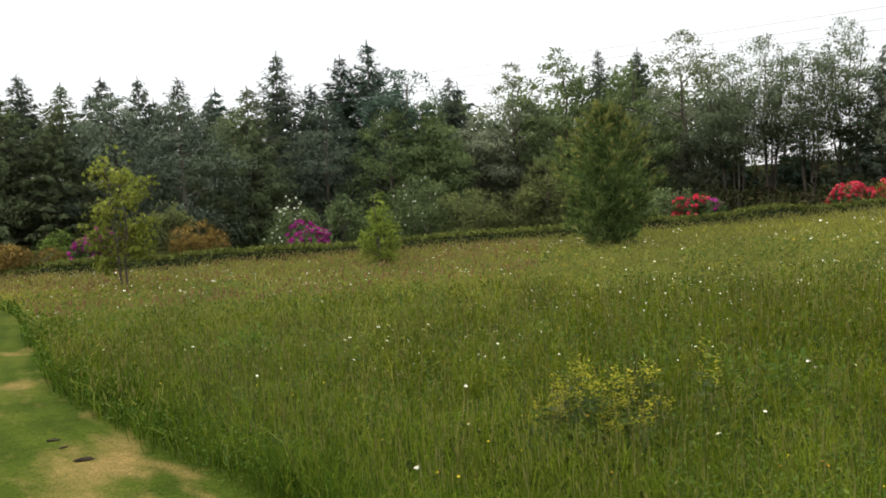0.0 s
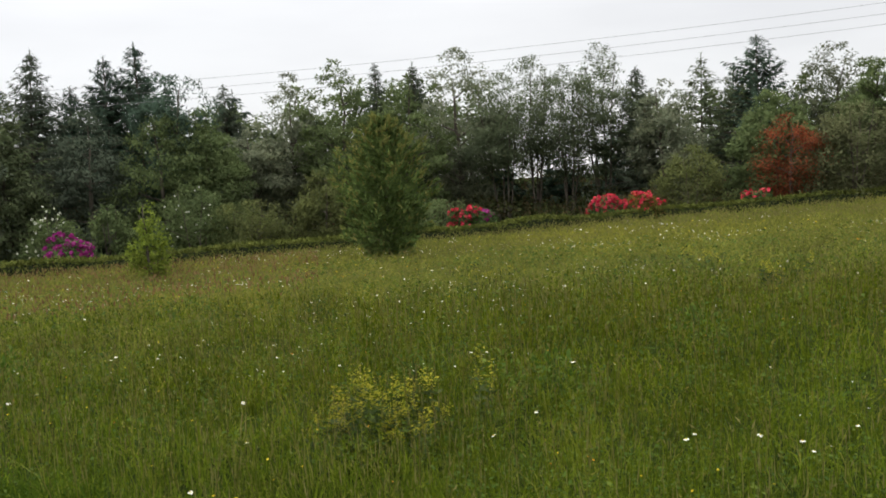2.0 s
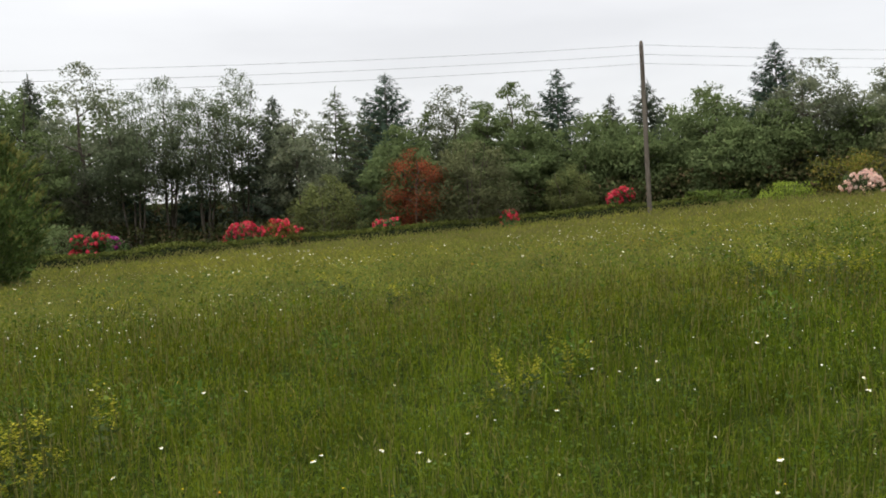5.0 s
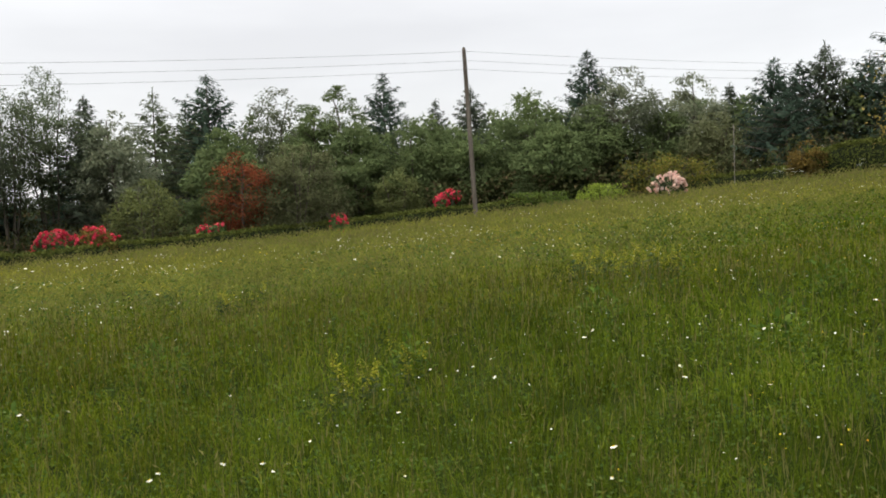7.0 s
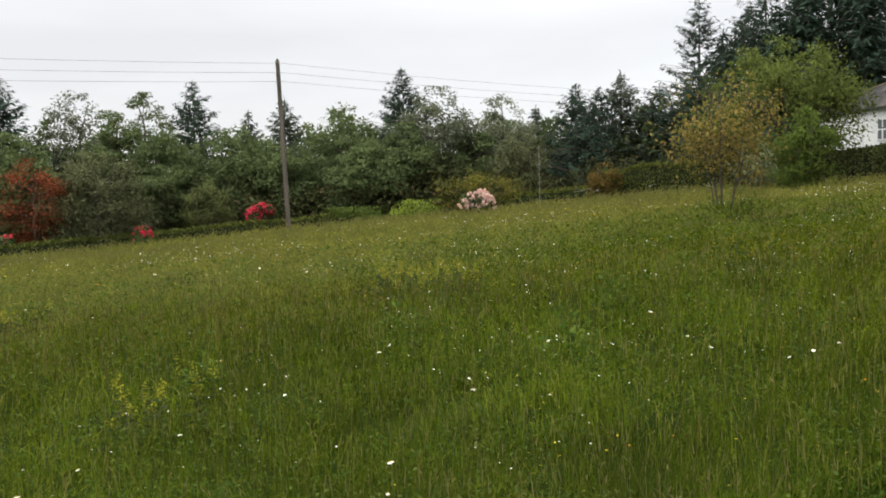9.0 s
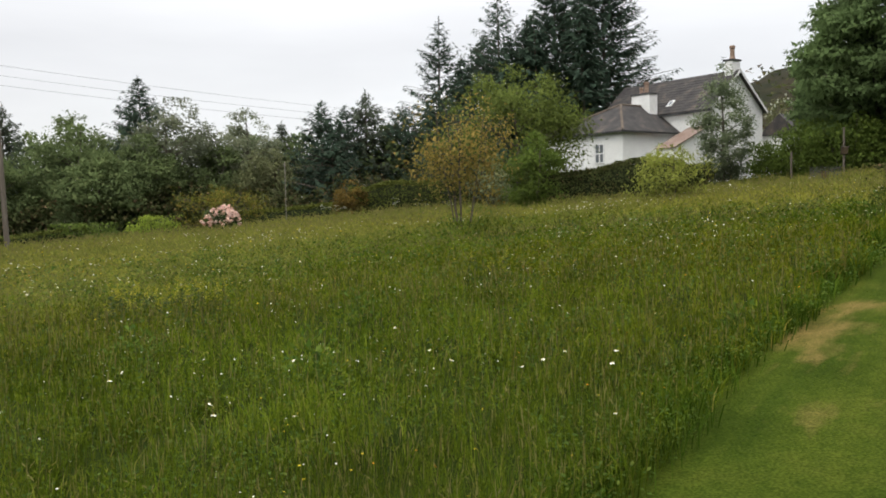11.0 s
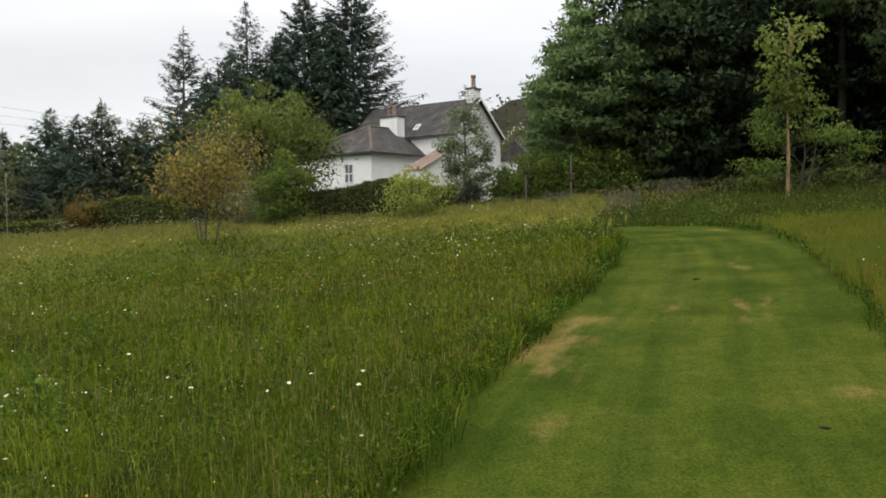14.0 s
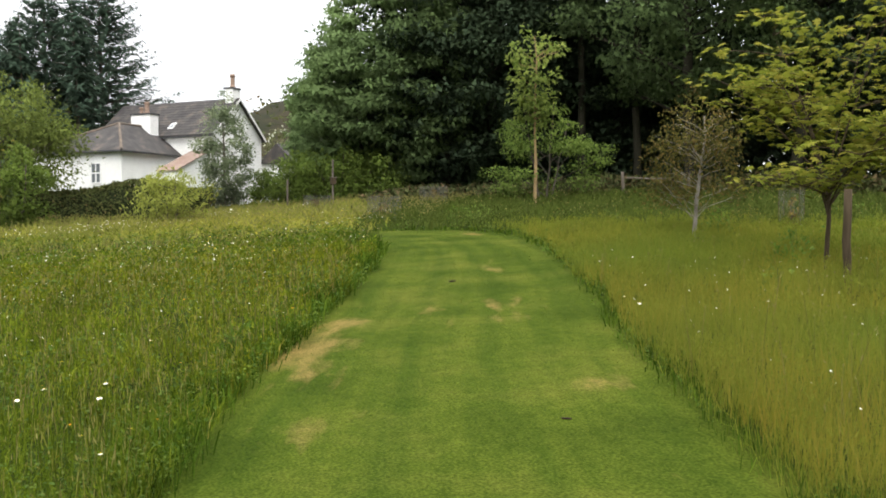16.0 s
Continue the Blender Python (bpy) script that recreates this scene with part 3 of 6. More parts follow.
x, y, d = tufts(15000, 10, 0.045, -34, 141, 2.3, 46, -0.6)
right_side = (np.degrees(np.arctan2(x, y)) > 104 + 0.2 * d) & (d > 2) & (d + 3 * wave(x, y, 2.0, 0.3) < 19)
seedy = seeding(x, y) & ~right_side & (np.degrees(np.arctan2(x, y)) < 106)
# blades that carry the shade of the wood in their colour
wood_shaded = (np.degrees(np.arctan2(x, y)) > np.where(d > 17, 101 + 0.12 * d, 104 + 0.2 * d)) & ~right_side & (d > 6)
for k, mat, nm, lb in ((wood_shaded, M_SHADEGRASS, "lush_grass", "dark green grass towards the wood, coloured for its shade"), (~right_side & ~seedy & ~wood_shaded, M_GRASS, "meadow_grass", "tall green uncut meadow grass with darker tufts"), (seedy, M_SEEDGRASS, "seeding_meadow", "olive brown meadow grass gone to seed"), (right_side, M_PALEGRASS, "thin_meadow_grass", "thin pale green uncut grass beside the mown path")):
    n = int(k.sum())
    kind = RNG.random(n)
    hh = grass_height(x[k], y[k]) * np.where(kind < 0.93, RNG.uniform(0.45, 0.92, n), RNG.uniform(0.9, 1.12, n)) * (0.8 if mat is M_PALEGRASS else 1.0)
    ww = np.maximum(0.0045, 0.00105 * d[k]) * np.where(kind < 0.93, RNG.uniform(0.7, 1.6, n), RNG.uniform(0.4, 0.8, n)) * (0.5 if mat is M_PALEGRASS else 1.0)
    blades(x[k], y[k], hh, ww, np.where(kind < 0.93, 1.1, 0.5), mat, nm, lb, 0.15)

# taller, darker grass that leans out over the edges of the path
for side, mat, nm, lb, count in ((1, M_EDGE, "edge_grass", "dense dark green grass along the edge of the mown path", 17000), (-1, M_EDGE, "edge_grass", "thin green grass along the edge of the mown path", 7000)):
    k = RNG.integers(2, len(PATH_LINE) - 2, count * 3)
    o = PATH_HALF + 0.05 + 0.07 * wave(PATH_LINE[k, 0], PATH_LINE[k, 1], 0.3, 1.4) + RNG.random(count * 3) ** 1.5 * 0.38
    tn = unit(PATH_LINE[k + 1] - PATH_LINE[k - 1])
    x = PATH_LINE[k, 0] - tn[:, 1] * o * side + RNG.normal(0, 0.08, count * 3)
    y = PATH_LINE[k, 1] + tn[:, 0] * o * side + RNG.normal(0, 0.08, count * 3)
    d = np.hypot(x, y)
    keep = np.flatnonzero((d > 3.0) & (d < 26) & (off_path(x, y) > PATH_HALF - 0.13) & (RNG.random(count * 3) < np.clip(7 / d, 0, 1)))[:count]
    x, y, d = x[keep], y[keep], d[keep]
    blades(x, y, grass_height(x, y) * RNG.uniform(0.5, 1.1, len(x)) * (0.82 + 0.34 * wave(x, y, 0.22, 0.6)) * (1.0 if side > 0 else 0.5), np.maximum(0.006, 0.0012 * d) * RNG.uniform(0.7, 1.3, len(x)), 1.0, mat, nm, lb, 0.15)

# leafy weeds that crowd the foot of the cut edge
k = RNG.integers(2, len(PATH_LINE) - 2, 26000)
o = (PATH_HALF - 0.03 + RNG.random(26000) ** 1.4 * 0.22) * RNG.choice([1, 1, 1, -1], 26000)
tn = unit(PATH_LINE[k + 1] - PATH_LINE[k - 1])
x, y = PATH_LINE[k, 0] - tn[:, 1] * o + RNG.normal(0, 0.05, 26000), PATH_LINE[k, 1] + tn[:, 0] * o + RNG.normal(0, 0.05, 26000)
d = np.hypot(x, y)
keep = (d > 2.8) & (d < 24) & (wave(x, y, 0.35, 1.7) > -0.35) & (RNG.random(26000) < np.clip(8 / d, 0, 1)) & (off_path(x, y) > PATH_HALF - 0.1)
x, y, d, n = x[keep], y[keep], d[keep], int(keep.sum())
a = RNG.uniform(0, 2 * np.pi, n)
le = np.maximum(0.022, 0.0034 * d) * RNG.uniform(0.6, 1.5, n)
lv, lq = leaf_arrays(np.column_stack([x, y, ground(x, y) + RNG.uniform(0.02, 0.2, n)]), np.column_stack([np.cos(a), np.sin(a), RNG.uniform(-0.2, 0.7, n)]), np.column_stack([RNG.normal(0, 0.4, (n, 2)), np.ones(n)]), le, le * 0.6)
tagged(new("edge_weeds", arrays_mesh("edge_weeds", lv, lq, M_HERB)), "small dark green weeds along the cut edge of the path", "weeds", kind="stuff")

# bent leaf tips that fill the top of the sward
x, y, d = tufts(37000, 10, 0.05, -34, 141, 2.3, 46, -0.66)
n = len(x)
a = RNG.uniform(0, 2 * np.pi, n)
pos = np.column_stack([x, y, ground(x, y) + grass_height(x, y) * RNG.uniform(0.40, 0.95, n)])
tilt = RNG.uniform(0.1, 1.0, n) * 1.9
le = np.maximum(0.034, 0.0052 * d) * RNG.uniform(0.6, 1.5, n)
wd = np.maximum(0.0058, 0.00125 * d) * RNG.uniform(0.6, 1.4, n)
sv = np.column_stack([RNG.normal(0, 1, (n, 2)), RNG.normal(0, 0.5, n)])
lv, lq = spike_arrays(pos, np.column_stack([np.cos(a) * tilt, np.sin(a) * tilt, np.ones(n)]), sv, le, wd, 0.25)
right_side = (np.degrees(np.arctan2(x, y)) > 104 + 0.2 * d) & (d > 2) & (d + 3 * wave(x, y, 2.0, 0.3) < 19)
tagged(new("grass_tips", arrays_mesh("grass_tips", lv, lq, [M_GRASS, M_PALEGRASS, M_SEEDGRASS, M_SHADEGRASS], np.where(right_side, 1, np.where((np.degrees(np.arctan2(x, y)) > np.where(d > 17, 101 + 0.12 * d, 104 + 0.2 * d)) & (d > 6), 3, np.where(seeding(x, y) & (np.degrees(np.arctan2(x, y)) < 106), 2, 0))))), "bent grass tips at the top of the sward", "grass", kind="stuff")

# broad leaves of clover, sorrel and plantain low among the blades
x, y, d = tufts(9000, 12, 0.07, -34, 141, 2.4, 26, -0.55)
keep = wave(x, y, 0.9, 3.1) > np.where(np.degrees(np.arctan2(x, y)) > 104, 0.85, -0.45)
x, y, d = x[keep], y[keep], d[keep]
n = len(x)
a = RNG.uniform(0, 2 * np.pi, n)
pos = np.column_stack([x, y, ground(x, y) + grass_height(x, y) * RNG.uniform(0.3, 0.95, n)])
le = np.maximum(0.02, 0.0038 * d) * RNG.uniform(0.7, 1.7, n)
lv, lq = leaf_arrays(pos, np.column_stack([np.cos(a), np.sin(a), RNG.uniform(-0.3, 0.6, n)]), np.column_stack([RNG.normal(0, 0.4, (n, 2)), np.ones(n)]), le, le * 0.62)
tagged(new("meadow_herbs", arrays_mesh("meadow_herbs", lv, lq, M_HERB)), "dark green clover and plantain leaves among the grass", "herbs", kind="stuff")

# flowering grass stems with brownish heads
x, y, d = scatter(100000, -34, 141, 2.4, 46, 0.1)
keep = in_meadow(x, y) & (RNG.random(len(x)) < (0.55 + 0.45 * wave(x, y, 3.5, 1.3)) * np.where(np.degrees(np.arctan2(x, y)) > 104 + 0.2 * d, 0.12, 1.0))
x, y, d = x[keep], y[keep], d[keep]
n = len(x)
h = grass_height(x, y) * RNG.uniform(1.0, 1.5, n)
z = ground(x, y)
a = RNG.uniform(0, 2 * np.pi, n)
lean = np.stack([np.cos(a), np.sin(a)], -1) * (h * RNG.uniform(0.02, 0.25, n))[:, None]
top = np.column_stack([x + lean[:, 0], y + lean[:, 1], z + h])
foot = np.column_stack([x, y, z + h * 0.35])
hl = np.maximum(RNG.uniform(0.016, 0.05, n), 0.0022 * d)
wd = np.maximum(0.005, 0.0011 * d) * RNG.uniform(0.7, 1.4, n)
sv = unit(np.column_stack([np.sin(a + 1), np.cos(a + 1), np.zeros(n)]))
near = np.flatnonzero(d < 12)
stem = np.stack([foot - sv * wd[:, None] * 0.25, foot + sv * wd[:, None] * 0.25, top + sv * wd[:, None] * 0.2, top - sv * wd[:, None] * 0.2], 1)[near].reshape(-1, 3)
hv, hq = leaf_arrays(top - [0, 0, 0.01], np.column_stack([lean * 0.6, hl * 2]), sv, hl, wd * 1.3, 0.3, 0.1)
sq = np.arange(len(stem)).reshape(-1, 4)
ob = new("seeding_grass", arrays_mesh("seeding_grass", np.vstack([stem, hv]), np.vstack([sq, hq + len(stem)]), [M_STEM, M_SEED], np.repeat([0, 1], [len(near), n])))
tagged(ob, "slender grass stems with brownish seed heads", "grass", kind="stuff")

# upright stalks with slim ripening spikes, nearest the walk
x, y, d = scatter(30000, -34, 106, 2.4, 15, -0.1)
keep = in_meadow(x, y) & (RNG.random(len(x)) < 0.6 + 0.5 * wave(x, y, 1.1, 4.3))
x, y, d = x[keep], y[keep], d[keep]
n = len(x)
top = grass_height(x, y) * RNG.uniform(0.85, 1.3, n)
lv, lq = leaf_arrays(np.column_stack([x, y, ground(x, y) + top * 0.72]), np.column_stack([RNG.normal(0, 0.09, (n, 2)), np.ones(n)]), RNG.normal(0, 1, (n, 3)) * [1, 1, 0.1], top * 0.28, np.maximum(0.0042, 0.0010 * d) * RNG.uniform(0.8, 1.5, n), 0.3, 0.0)
tagged(new("grass_spikes", arrays_mesh("grass_spikes", lv, lq, [M_GRASS, M_SEED], (RNG.random(n) < 0.35).astype(int))), "upright green and straw-coloured grass spikes", "grass", kind="stuff")

# fine bent grass that stands like a haze over the thin sward beside the path
x, y, d = scatter(130000, 103, 141, 2.4, 28, -0.25)
keep = in_meadow(x, y) & (np.degrees(np.arctan2(x, y)) > 104 + 0.2 * d) & (d + RNG.normal(0, 2.5, len(x)) + 2 * wave(x, y, 1.5, 0.3) < 20)
x, y, d = x[keep], y[keep], d[keep]
n = len(x)
top = grass_height(x, y) * RNG.uniform(0.5, 1.12, n)
lv, lq = spike_arrays(np.column_stack([x, y, ground(x, y) + top * 0.5]), np.column_stack([RNG.normal(0, 0.2, (n, 2)), np.ones(n)]), RNG.normal(0, 1, (n, 3)) * [1, 1, 0.1], top * 0.5, np.maximum(0.0034, 0.0008 * d) * RNG.uniform(0.7, 1.4, n), 0.1)
tagged(new("bent_grass", arrays_mesh("bent_grass", lv, lq, M_BENT)), "haze of fine tan and green bent grass", "grass", kind="stuff")

# rougher grass on the far side of the path, behind the walk
x, y, d = tufts(2000, 5, 0.10, 141, 326, 1.6, 46, -0.3)
blades(x, y, grass_height(x, y) * RNG.uniform(0.6, 1.1, len(x)), np.maximum(0.009, 0.003 * d), 0.8, M_GRASS, "rough_grass", "rough uncut green grass beyond the path", 0.2)
x, y, d = tufts(2600, 10, 0.06, 141, 326, 1.6, 40, -0.6)
n = len(x)
a = RNG.uniform(0, 2 * np.pi, n)
pos = np.column_stack([x, y, ground(x, y) + grass_height(x, y) * RNG.uniform(0.25, 0.9, n)])
lv, lq = spike_arrays(pos, np.column_stack([np.cos(a), np.sin(a), RNG.uniform(0.3, 1.5, n)]), RNG.normal(0, 1, (n, 3)), np.maximum(0.07, 0.012 * d), np.maximum(0.012, 0.003 * d), 0.25)
tagged(new("rough_grass_tips", arrays_mesh("rough_grass_tips", lv, lq, M_GRASS)), "bent tips of rough grass beyond the path", "grass", kind="stuff")

x, y, d = scatter(9000, -34, 6, 15, 35, 1.0)
keep = in_meadow(x, y) & (RNG.random(len(x)) < 0.6 + 0.4 * wave(x, y, 3.0, 2.3))
x, y, d = x[keep], y[keep], d[keep]
n = len(x)
hl = RNG.uniform(0.06, 0.14, n)
pos = np.column_stack([x, y, ground(x, y) + grass_height(x, y) * RNG.uniform(0.9, 1.25, n)])
lv, lq = leaf_arrays(pos, np.column_stack([RNG.normal(0, 0.25, (n, 2)), np.ones(n)]), RNG.normal(0, 1, (n, 3)), hl, np.full(n, 0.035))
tagged(new("sorrel_heads", arrays_mesh("sorrel_heads", lv, lq, M_SORREL)), "reddish brown sorrel and grass heads", "grass", kind="stuff")

# short blades on the mown path
x, y, d = scatter(190000, -32, 138, 3.4, 22, -0.45)
keep = (off_path(x, y) < PATH_HALF + 0.1) & (RNG.random(len(x)) > 1.6 * dryness(x, y))
x, y, d = x[keep], y[keep], d[keep]
blades(x, y, np.full(len(x), 0.034), np.maximum(0.004, 0.0010 * d), 1.3, M_LAWN, "mown_grass", "short mown grass blades")


# ---- trees and shrubs ----
def thing(name, at, label, category, group="", turn=0.0):
    ob = new(name)
    ob.empty_display_size = 0.2
    ob.matrix_world = Matrix.Translation(at) @ Matrix.Rotation(turn, 4, "Z")
    return tagged(ob, label, category, group)


def conifer(at, h, r, mat, label, seed, bare=0.06, gap=1.0, upturn=0.3, sparse=1.0, bark=None, name="conifer_tree", spray=0.34, taper=0.74, ragged=0.35):
    """A spruce or fir: tapered stem, drooping whorls of uneven branches, sprays of needles along each."""
    g = np.random.default_rng(seed)
    ob = thing(name, at, label, "tree", "trees of the wood")
    bend = g.normal(0, 0.012 * h, 2)
    def axis(z):
        return np.array([bend[0] * (z / h) ** 2, bend[1] * (z / h) ** 2, z])
    zs = np.linspace(-0.4, h, 9)
    limbs = [([axis(max(z, 0)) + [0, 0, min(z, 0)] for z in zs], 0.012 * h * (1.03 - np.clip(zs / h, 0, 1)) + 0.012, 7)]
    at_, al, up, ln, wd, nm = [], [], [], [], [], []
    z = bare * h
    lobe = g.uniform(0, 6.28, 3)
    while z < h * 0.985:
        u = z / h
        reach = r * 1.2 * (1 - u) ** taper * (0.5 + 0.5 * min(1.0, (1 - u) / 0.14)) * (1.0 if u > 0.15 else 0.82 + u)
        count = max(3, int((7 if u < 0.8 else 4.5) * sparse + g.random()))
        a0 = g.uniform(0, 6.28)
        for k in range(count):
            a = a0 + k * 6.283 / count + g.normal(0, 0.25)
            swell = 1 + ragged * 0.6 * (np.sin(a * 2 + lobe[0] + z * 0.9) + np.sin(a * 3 + lobe[1] - z * 1.7)) / 2
            lg = reach * swell * g.uniform(1 - 1.4 * ragged, 1.12) + 0.12
            rise = 0.45 * u - 0.22 + g.normal(0, 0.08)
            s = np.linspace(0, 1, 5)
            rr = lg * s
            pts = axis(z + g.normal(0, 0.05)) + np.column_stack([np.cos(a) * rr, np.sin(a) * rr, lg * (rise * s + upturn * (s ** 2 - 0.6 * s))])
            limbs.append((pts[::4], (0.006 + 0.007 * lg * (1 - 0.8 * s))[::4], 3))
            m = int((8 + lg * 17) * sparse * (0.34 / spray) ** 0.8)
            t = np.sort(g.uniform(0.12, 1.0, m) ** 0.85)
            pos = np.column_stack([np.interp(t, s, pts[:, c]) for c in range(3)]) + g.normal(0, 0.05, (m, 3))
            swing = np.where(np.arange(m) % 2 == 0, 1, -1) * g.uniform(0.2, 1.1, m)
            d = np.column_stack([np.cos(a + swing), np.sin(a + swing), g.normal(-0.18, 0.3, m)])
            at_.append(pos)
            al.append(d)
            up.append(np.column_stack([g.normal(0, 0.45, (m, 2)), np.ones(m)]))
            le = (spray * g.uniform(0.55, 1.3, m)) * (1.15 - 0.45 * t) * (0.6 + 0.4 * min(1, lg / 1.2))
            ln.append(le)
            wd.append(le * g.uniform(0.32, 0.55, m))
            nm.append(np.column_stack([np.full((m, 1), np.cos(a)), np.full((m, 1), np.sin(a)), np.full((m, 1), 0.55)]))
        z += gap * g.uniform(0.20, 0.36) * (0.75 if u > 0.7 else 1.0)
    m = 12
    at_.append(axis(h) - np.column_stack([np.zeros((m, 2)), np.linspace(0.7, 0.0, m)]))
    al.append(np.column_stack([g.normal(0, 0.5, (m, 2)), np.ones(m)]))
    up.append(g.normal(0, 1, (m, 3)))
    ln.append(np.full(m, 0.26))
    wd.append(np.full(m, 0.07))
    nm.append(np.tile([[0.0, 0, 1]], (m, 1)))
    part("trunk", arrays_mesh("trunk", *tube_arrays(limbs), bark or M_BARK), None, ob)
    pos = np.vstack(at_)
    soft = unit(np.vstack(nm) + g.normal(0, 0.16, pos.shape))
    part("crown", arrays_mesh("crown", *spike_arrays(pos, np.vstack(al), np.vstack(up), np.concatenate(ln), np.concatenate(wd), 0.22), mat, normals=np.repeat(soft, 3, 0)), None, ob)
    return ob


PROFILE = {
    "oval": lambda u: np.sin(np.pi * np.clip(u * 0.92 + 0.06, 0, 1)) ** 0.7,
    "egg": lambda u: np.sin(np.pi * np.clip(u, 0, 1) ** 0.7 * 0.97 + 0.03) ** 0.8,
    "dome": lambda u: np.sqrt(np.clip(1 - (u * 0.98) ** 2, 0, 1)),
    "vase": lambda u: np.clip(0.35 + 0.9 * u, 0, 1) * np.sqrt(np.clip(1.0 - u ** 6, 0, 1)),
    "flame": lambda u: np.clip(1.02 - u, 0, 1) ** 0.6 * np.clip(0.35 + 1.9 * u, 0, 1),
    "spire": lambda u: np.clip(np.sin(np.pi * (0.12 + 0.86 * u)), 0, 1) ** 0.6,
}


def broadleaf(at, h, r, mat, label, seed, clear=0.2, shape="oval", leaves=4500, leaf=0.2, clumps=70, loose=0.3, bark=None, stems=1, name="broadleaf_tree", category="tree", group="trees of the wood", droop=0.1, trunk=0.020, flowers=None, limb_n=9, fill=0.35, slim=0.62, fine=False, twig=1.0, flat=0.72, clump=(0.10, 0.30)):
    """A leafy tree or shrub: stem, forking limbs and a crown of many leaves gathered in uneven clumps."""
    g = np.random.default_rng(seed)
    ob = thing(name, at, label, category, group)
    lines, tips = [], []
    prof = PROFILE[shape]
    for q in range(stems):
        sa = g.uniform(0, 6.28)
        off = 0.0 if stems == 1 else r * 0.07
        lean = g.normal(0, 0.04, 2) * h if stems == 1 else np.array([np.cos(sa), np.sin(sa)]) * r * g.uniform(0.2, 0.55)
        s = np.linspace(0, 1, 8)
        wob = g.normal(0, 0.012 * h, (8, 2)) * s[:, None]
        top = h * g.uniform(0.82, 0.95)
        pts = np.column_stack([off * np.cos(sa) + lean[0] * s + wob[:, 0], off * np.sin(sa) + lean[1] * s + wob[:, 1], -0.3 + (top + 0.3) * s])
        rad0 = trunk * h / (1 if stems == 1 else stems ** 0.6)
        lines.append((pts, rad0 * (1 - 0.86 * s) + 0.006, 7))
        for k in range(max(3, limb_n // stems)):
            u = g.uniform(max(clear * 0.9, 0.08), 0.9)
            b = np.array([np.interp(u, s, pts[:, c]) for c in range(3)])
            a = k * 2.4 + g.normal(0, 0.4) + q
            cu = np.clip((b[2] / h - clear) / (1 - clear) + 0.18, 0.03, 0.97)
            reach = r * prof(cu) * g.uniform(0.6, 0.98)
            up_ = reach * g.uniform(0.3, 0.9) * (1 - droop * 2)
            t = np.linspace(0, 1, 6)
            lp = b + np.column_stack([np.cos(a) * reach * t, np.sin(a) * reach * t, up_ * t ** 0.8]) + g.normal(0, 0.03 * reach, (6, 3)) * t[:, None]
            lr = rad0 * (0.45 - 0.25 * u) * twig
            lines.append((lp[::2] if r > 2.5 else lp, (lr * (1 - 0.85 * t) + 0.004)[::2] if r > 2.5 else lr * (1 - 0.85 * t) + 0.004, 4))
            tips.append(lp[-1])
            for _ in range(3):
                t0 = g.uniform(0.35, 0.85)
                c0 = np.array([np.interp(t0, t, lp[:, c]) for c in range(3)])
                dv = unit(np.array([np.cos(a + g.normal(0, 0.9)), np.sin(a + g.normal(0, 0.9)), g.uniform(0.0, 0.9)])) * reach * 0.45
                lines.append((np.stack([c0, c0 + dv * 0.5 + g.normal(0, 0.02, 3), c0 + dv]), [lr * 0.4, lr * 0.25, 0.003], 3))
                tips.append(c0 + dv)
    part("trunk", arrays_mesh("trunk", *tube_arrays(lines), bark or M_BARK, smooth=True), None, ob)
    # clump centres: on the limb ends, and over the crown
    u = g.random(clumps)
    a = g.uniform(0, 6.283, clumps)
    rr = r * prof(u) * np.where(g.random(clumps) < fill, np.sqrt(g.random(clumps)) * 0.8, g.uniform(0.72, 1.0, clumps))
    cc = np.column_stack([np.cos(a) * rr, np.sin(a) * rr, h * (clear + (1 - clear) * u)])
    cc = np.vstack([cc, np.array(tips)])
    near_top = np.clip((cc[:, 2] / h - 0.6) / 0.4, 0, 1)
    size = (r * g.uniform(*clump, len(cc)) + leaf * 0.8) * (1 - 0.6 * near_top)
    wgt = size ** 2
    pick = g.choice(len(cc), leaves, p=wgt / wgt.sum())
    v = g.normal(0, 1, (leaves, 3))
    v = unit(v) * (g.random(leaves) ** 0.45)[:, None]
    pos = cc[pick] + v * (size[pick] * (1 + loose * g.random(leaves)))[:, None] * np.array([1, 1, flat])
    pos[:, 2] = np.maximum(np.where(pos[:, 2] > h, h - 0.6 * (pos[:, 2] - h), pos[:, 2]), 0.04)
    along = v + g.normal(0, 0.55, (leaves, 3)) - [0, 0, droop * 2]
    up = unit(v * 0.7 + [0, 0, 0.8]) + g.normal(0, 0.35, (leaves, 3))
    le = leaf * g.uniform(0.6, 1.25, leaves)
    lv, lq = leaf_arrays(pos, along, up, le, le * slim) if fine else spike_arrays(pos, along, up, le, le * slim)
    hub = np.array([0, 0, h * (clear + (1 - clear) * 0.4)])
    soft = unit(v * 0.8 + unit(pos - hub) * 0.6 + [0, 0, 0.25] + g.normal(0, 0.18, v.shape))
    part("crown", arrays_mesh("crown", lv, lq, mat, normals=np.repeat(soft, lq.shape[1], 0)), None, ob)
    if flowers:
        fm, count, fsize = flowers
        bloom(ob, g, cc, size, h, fm, count, fsize)
    return ob


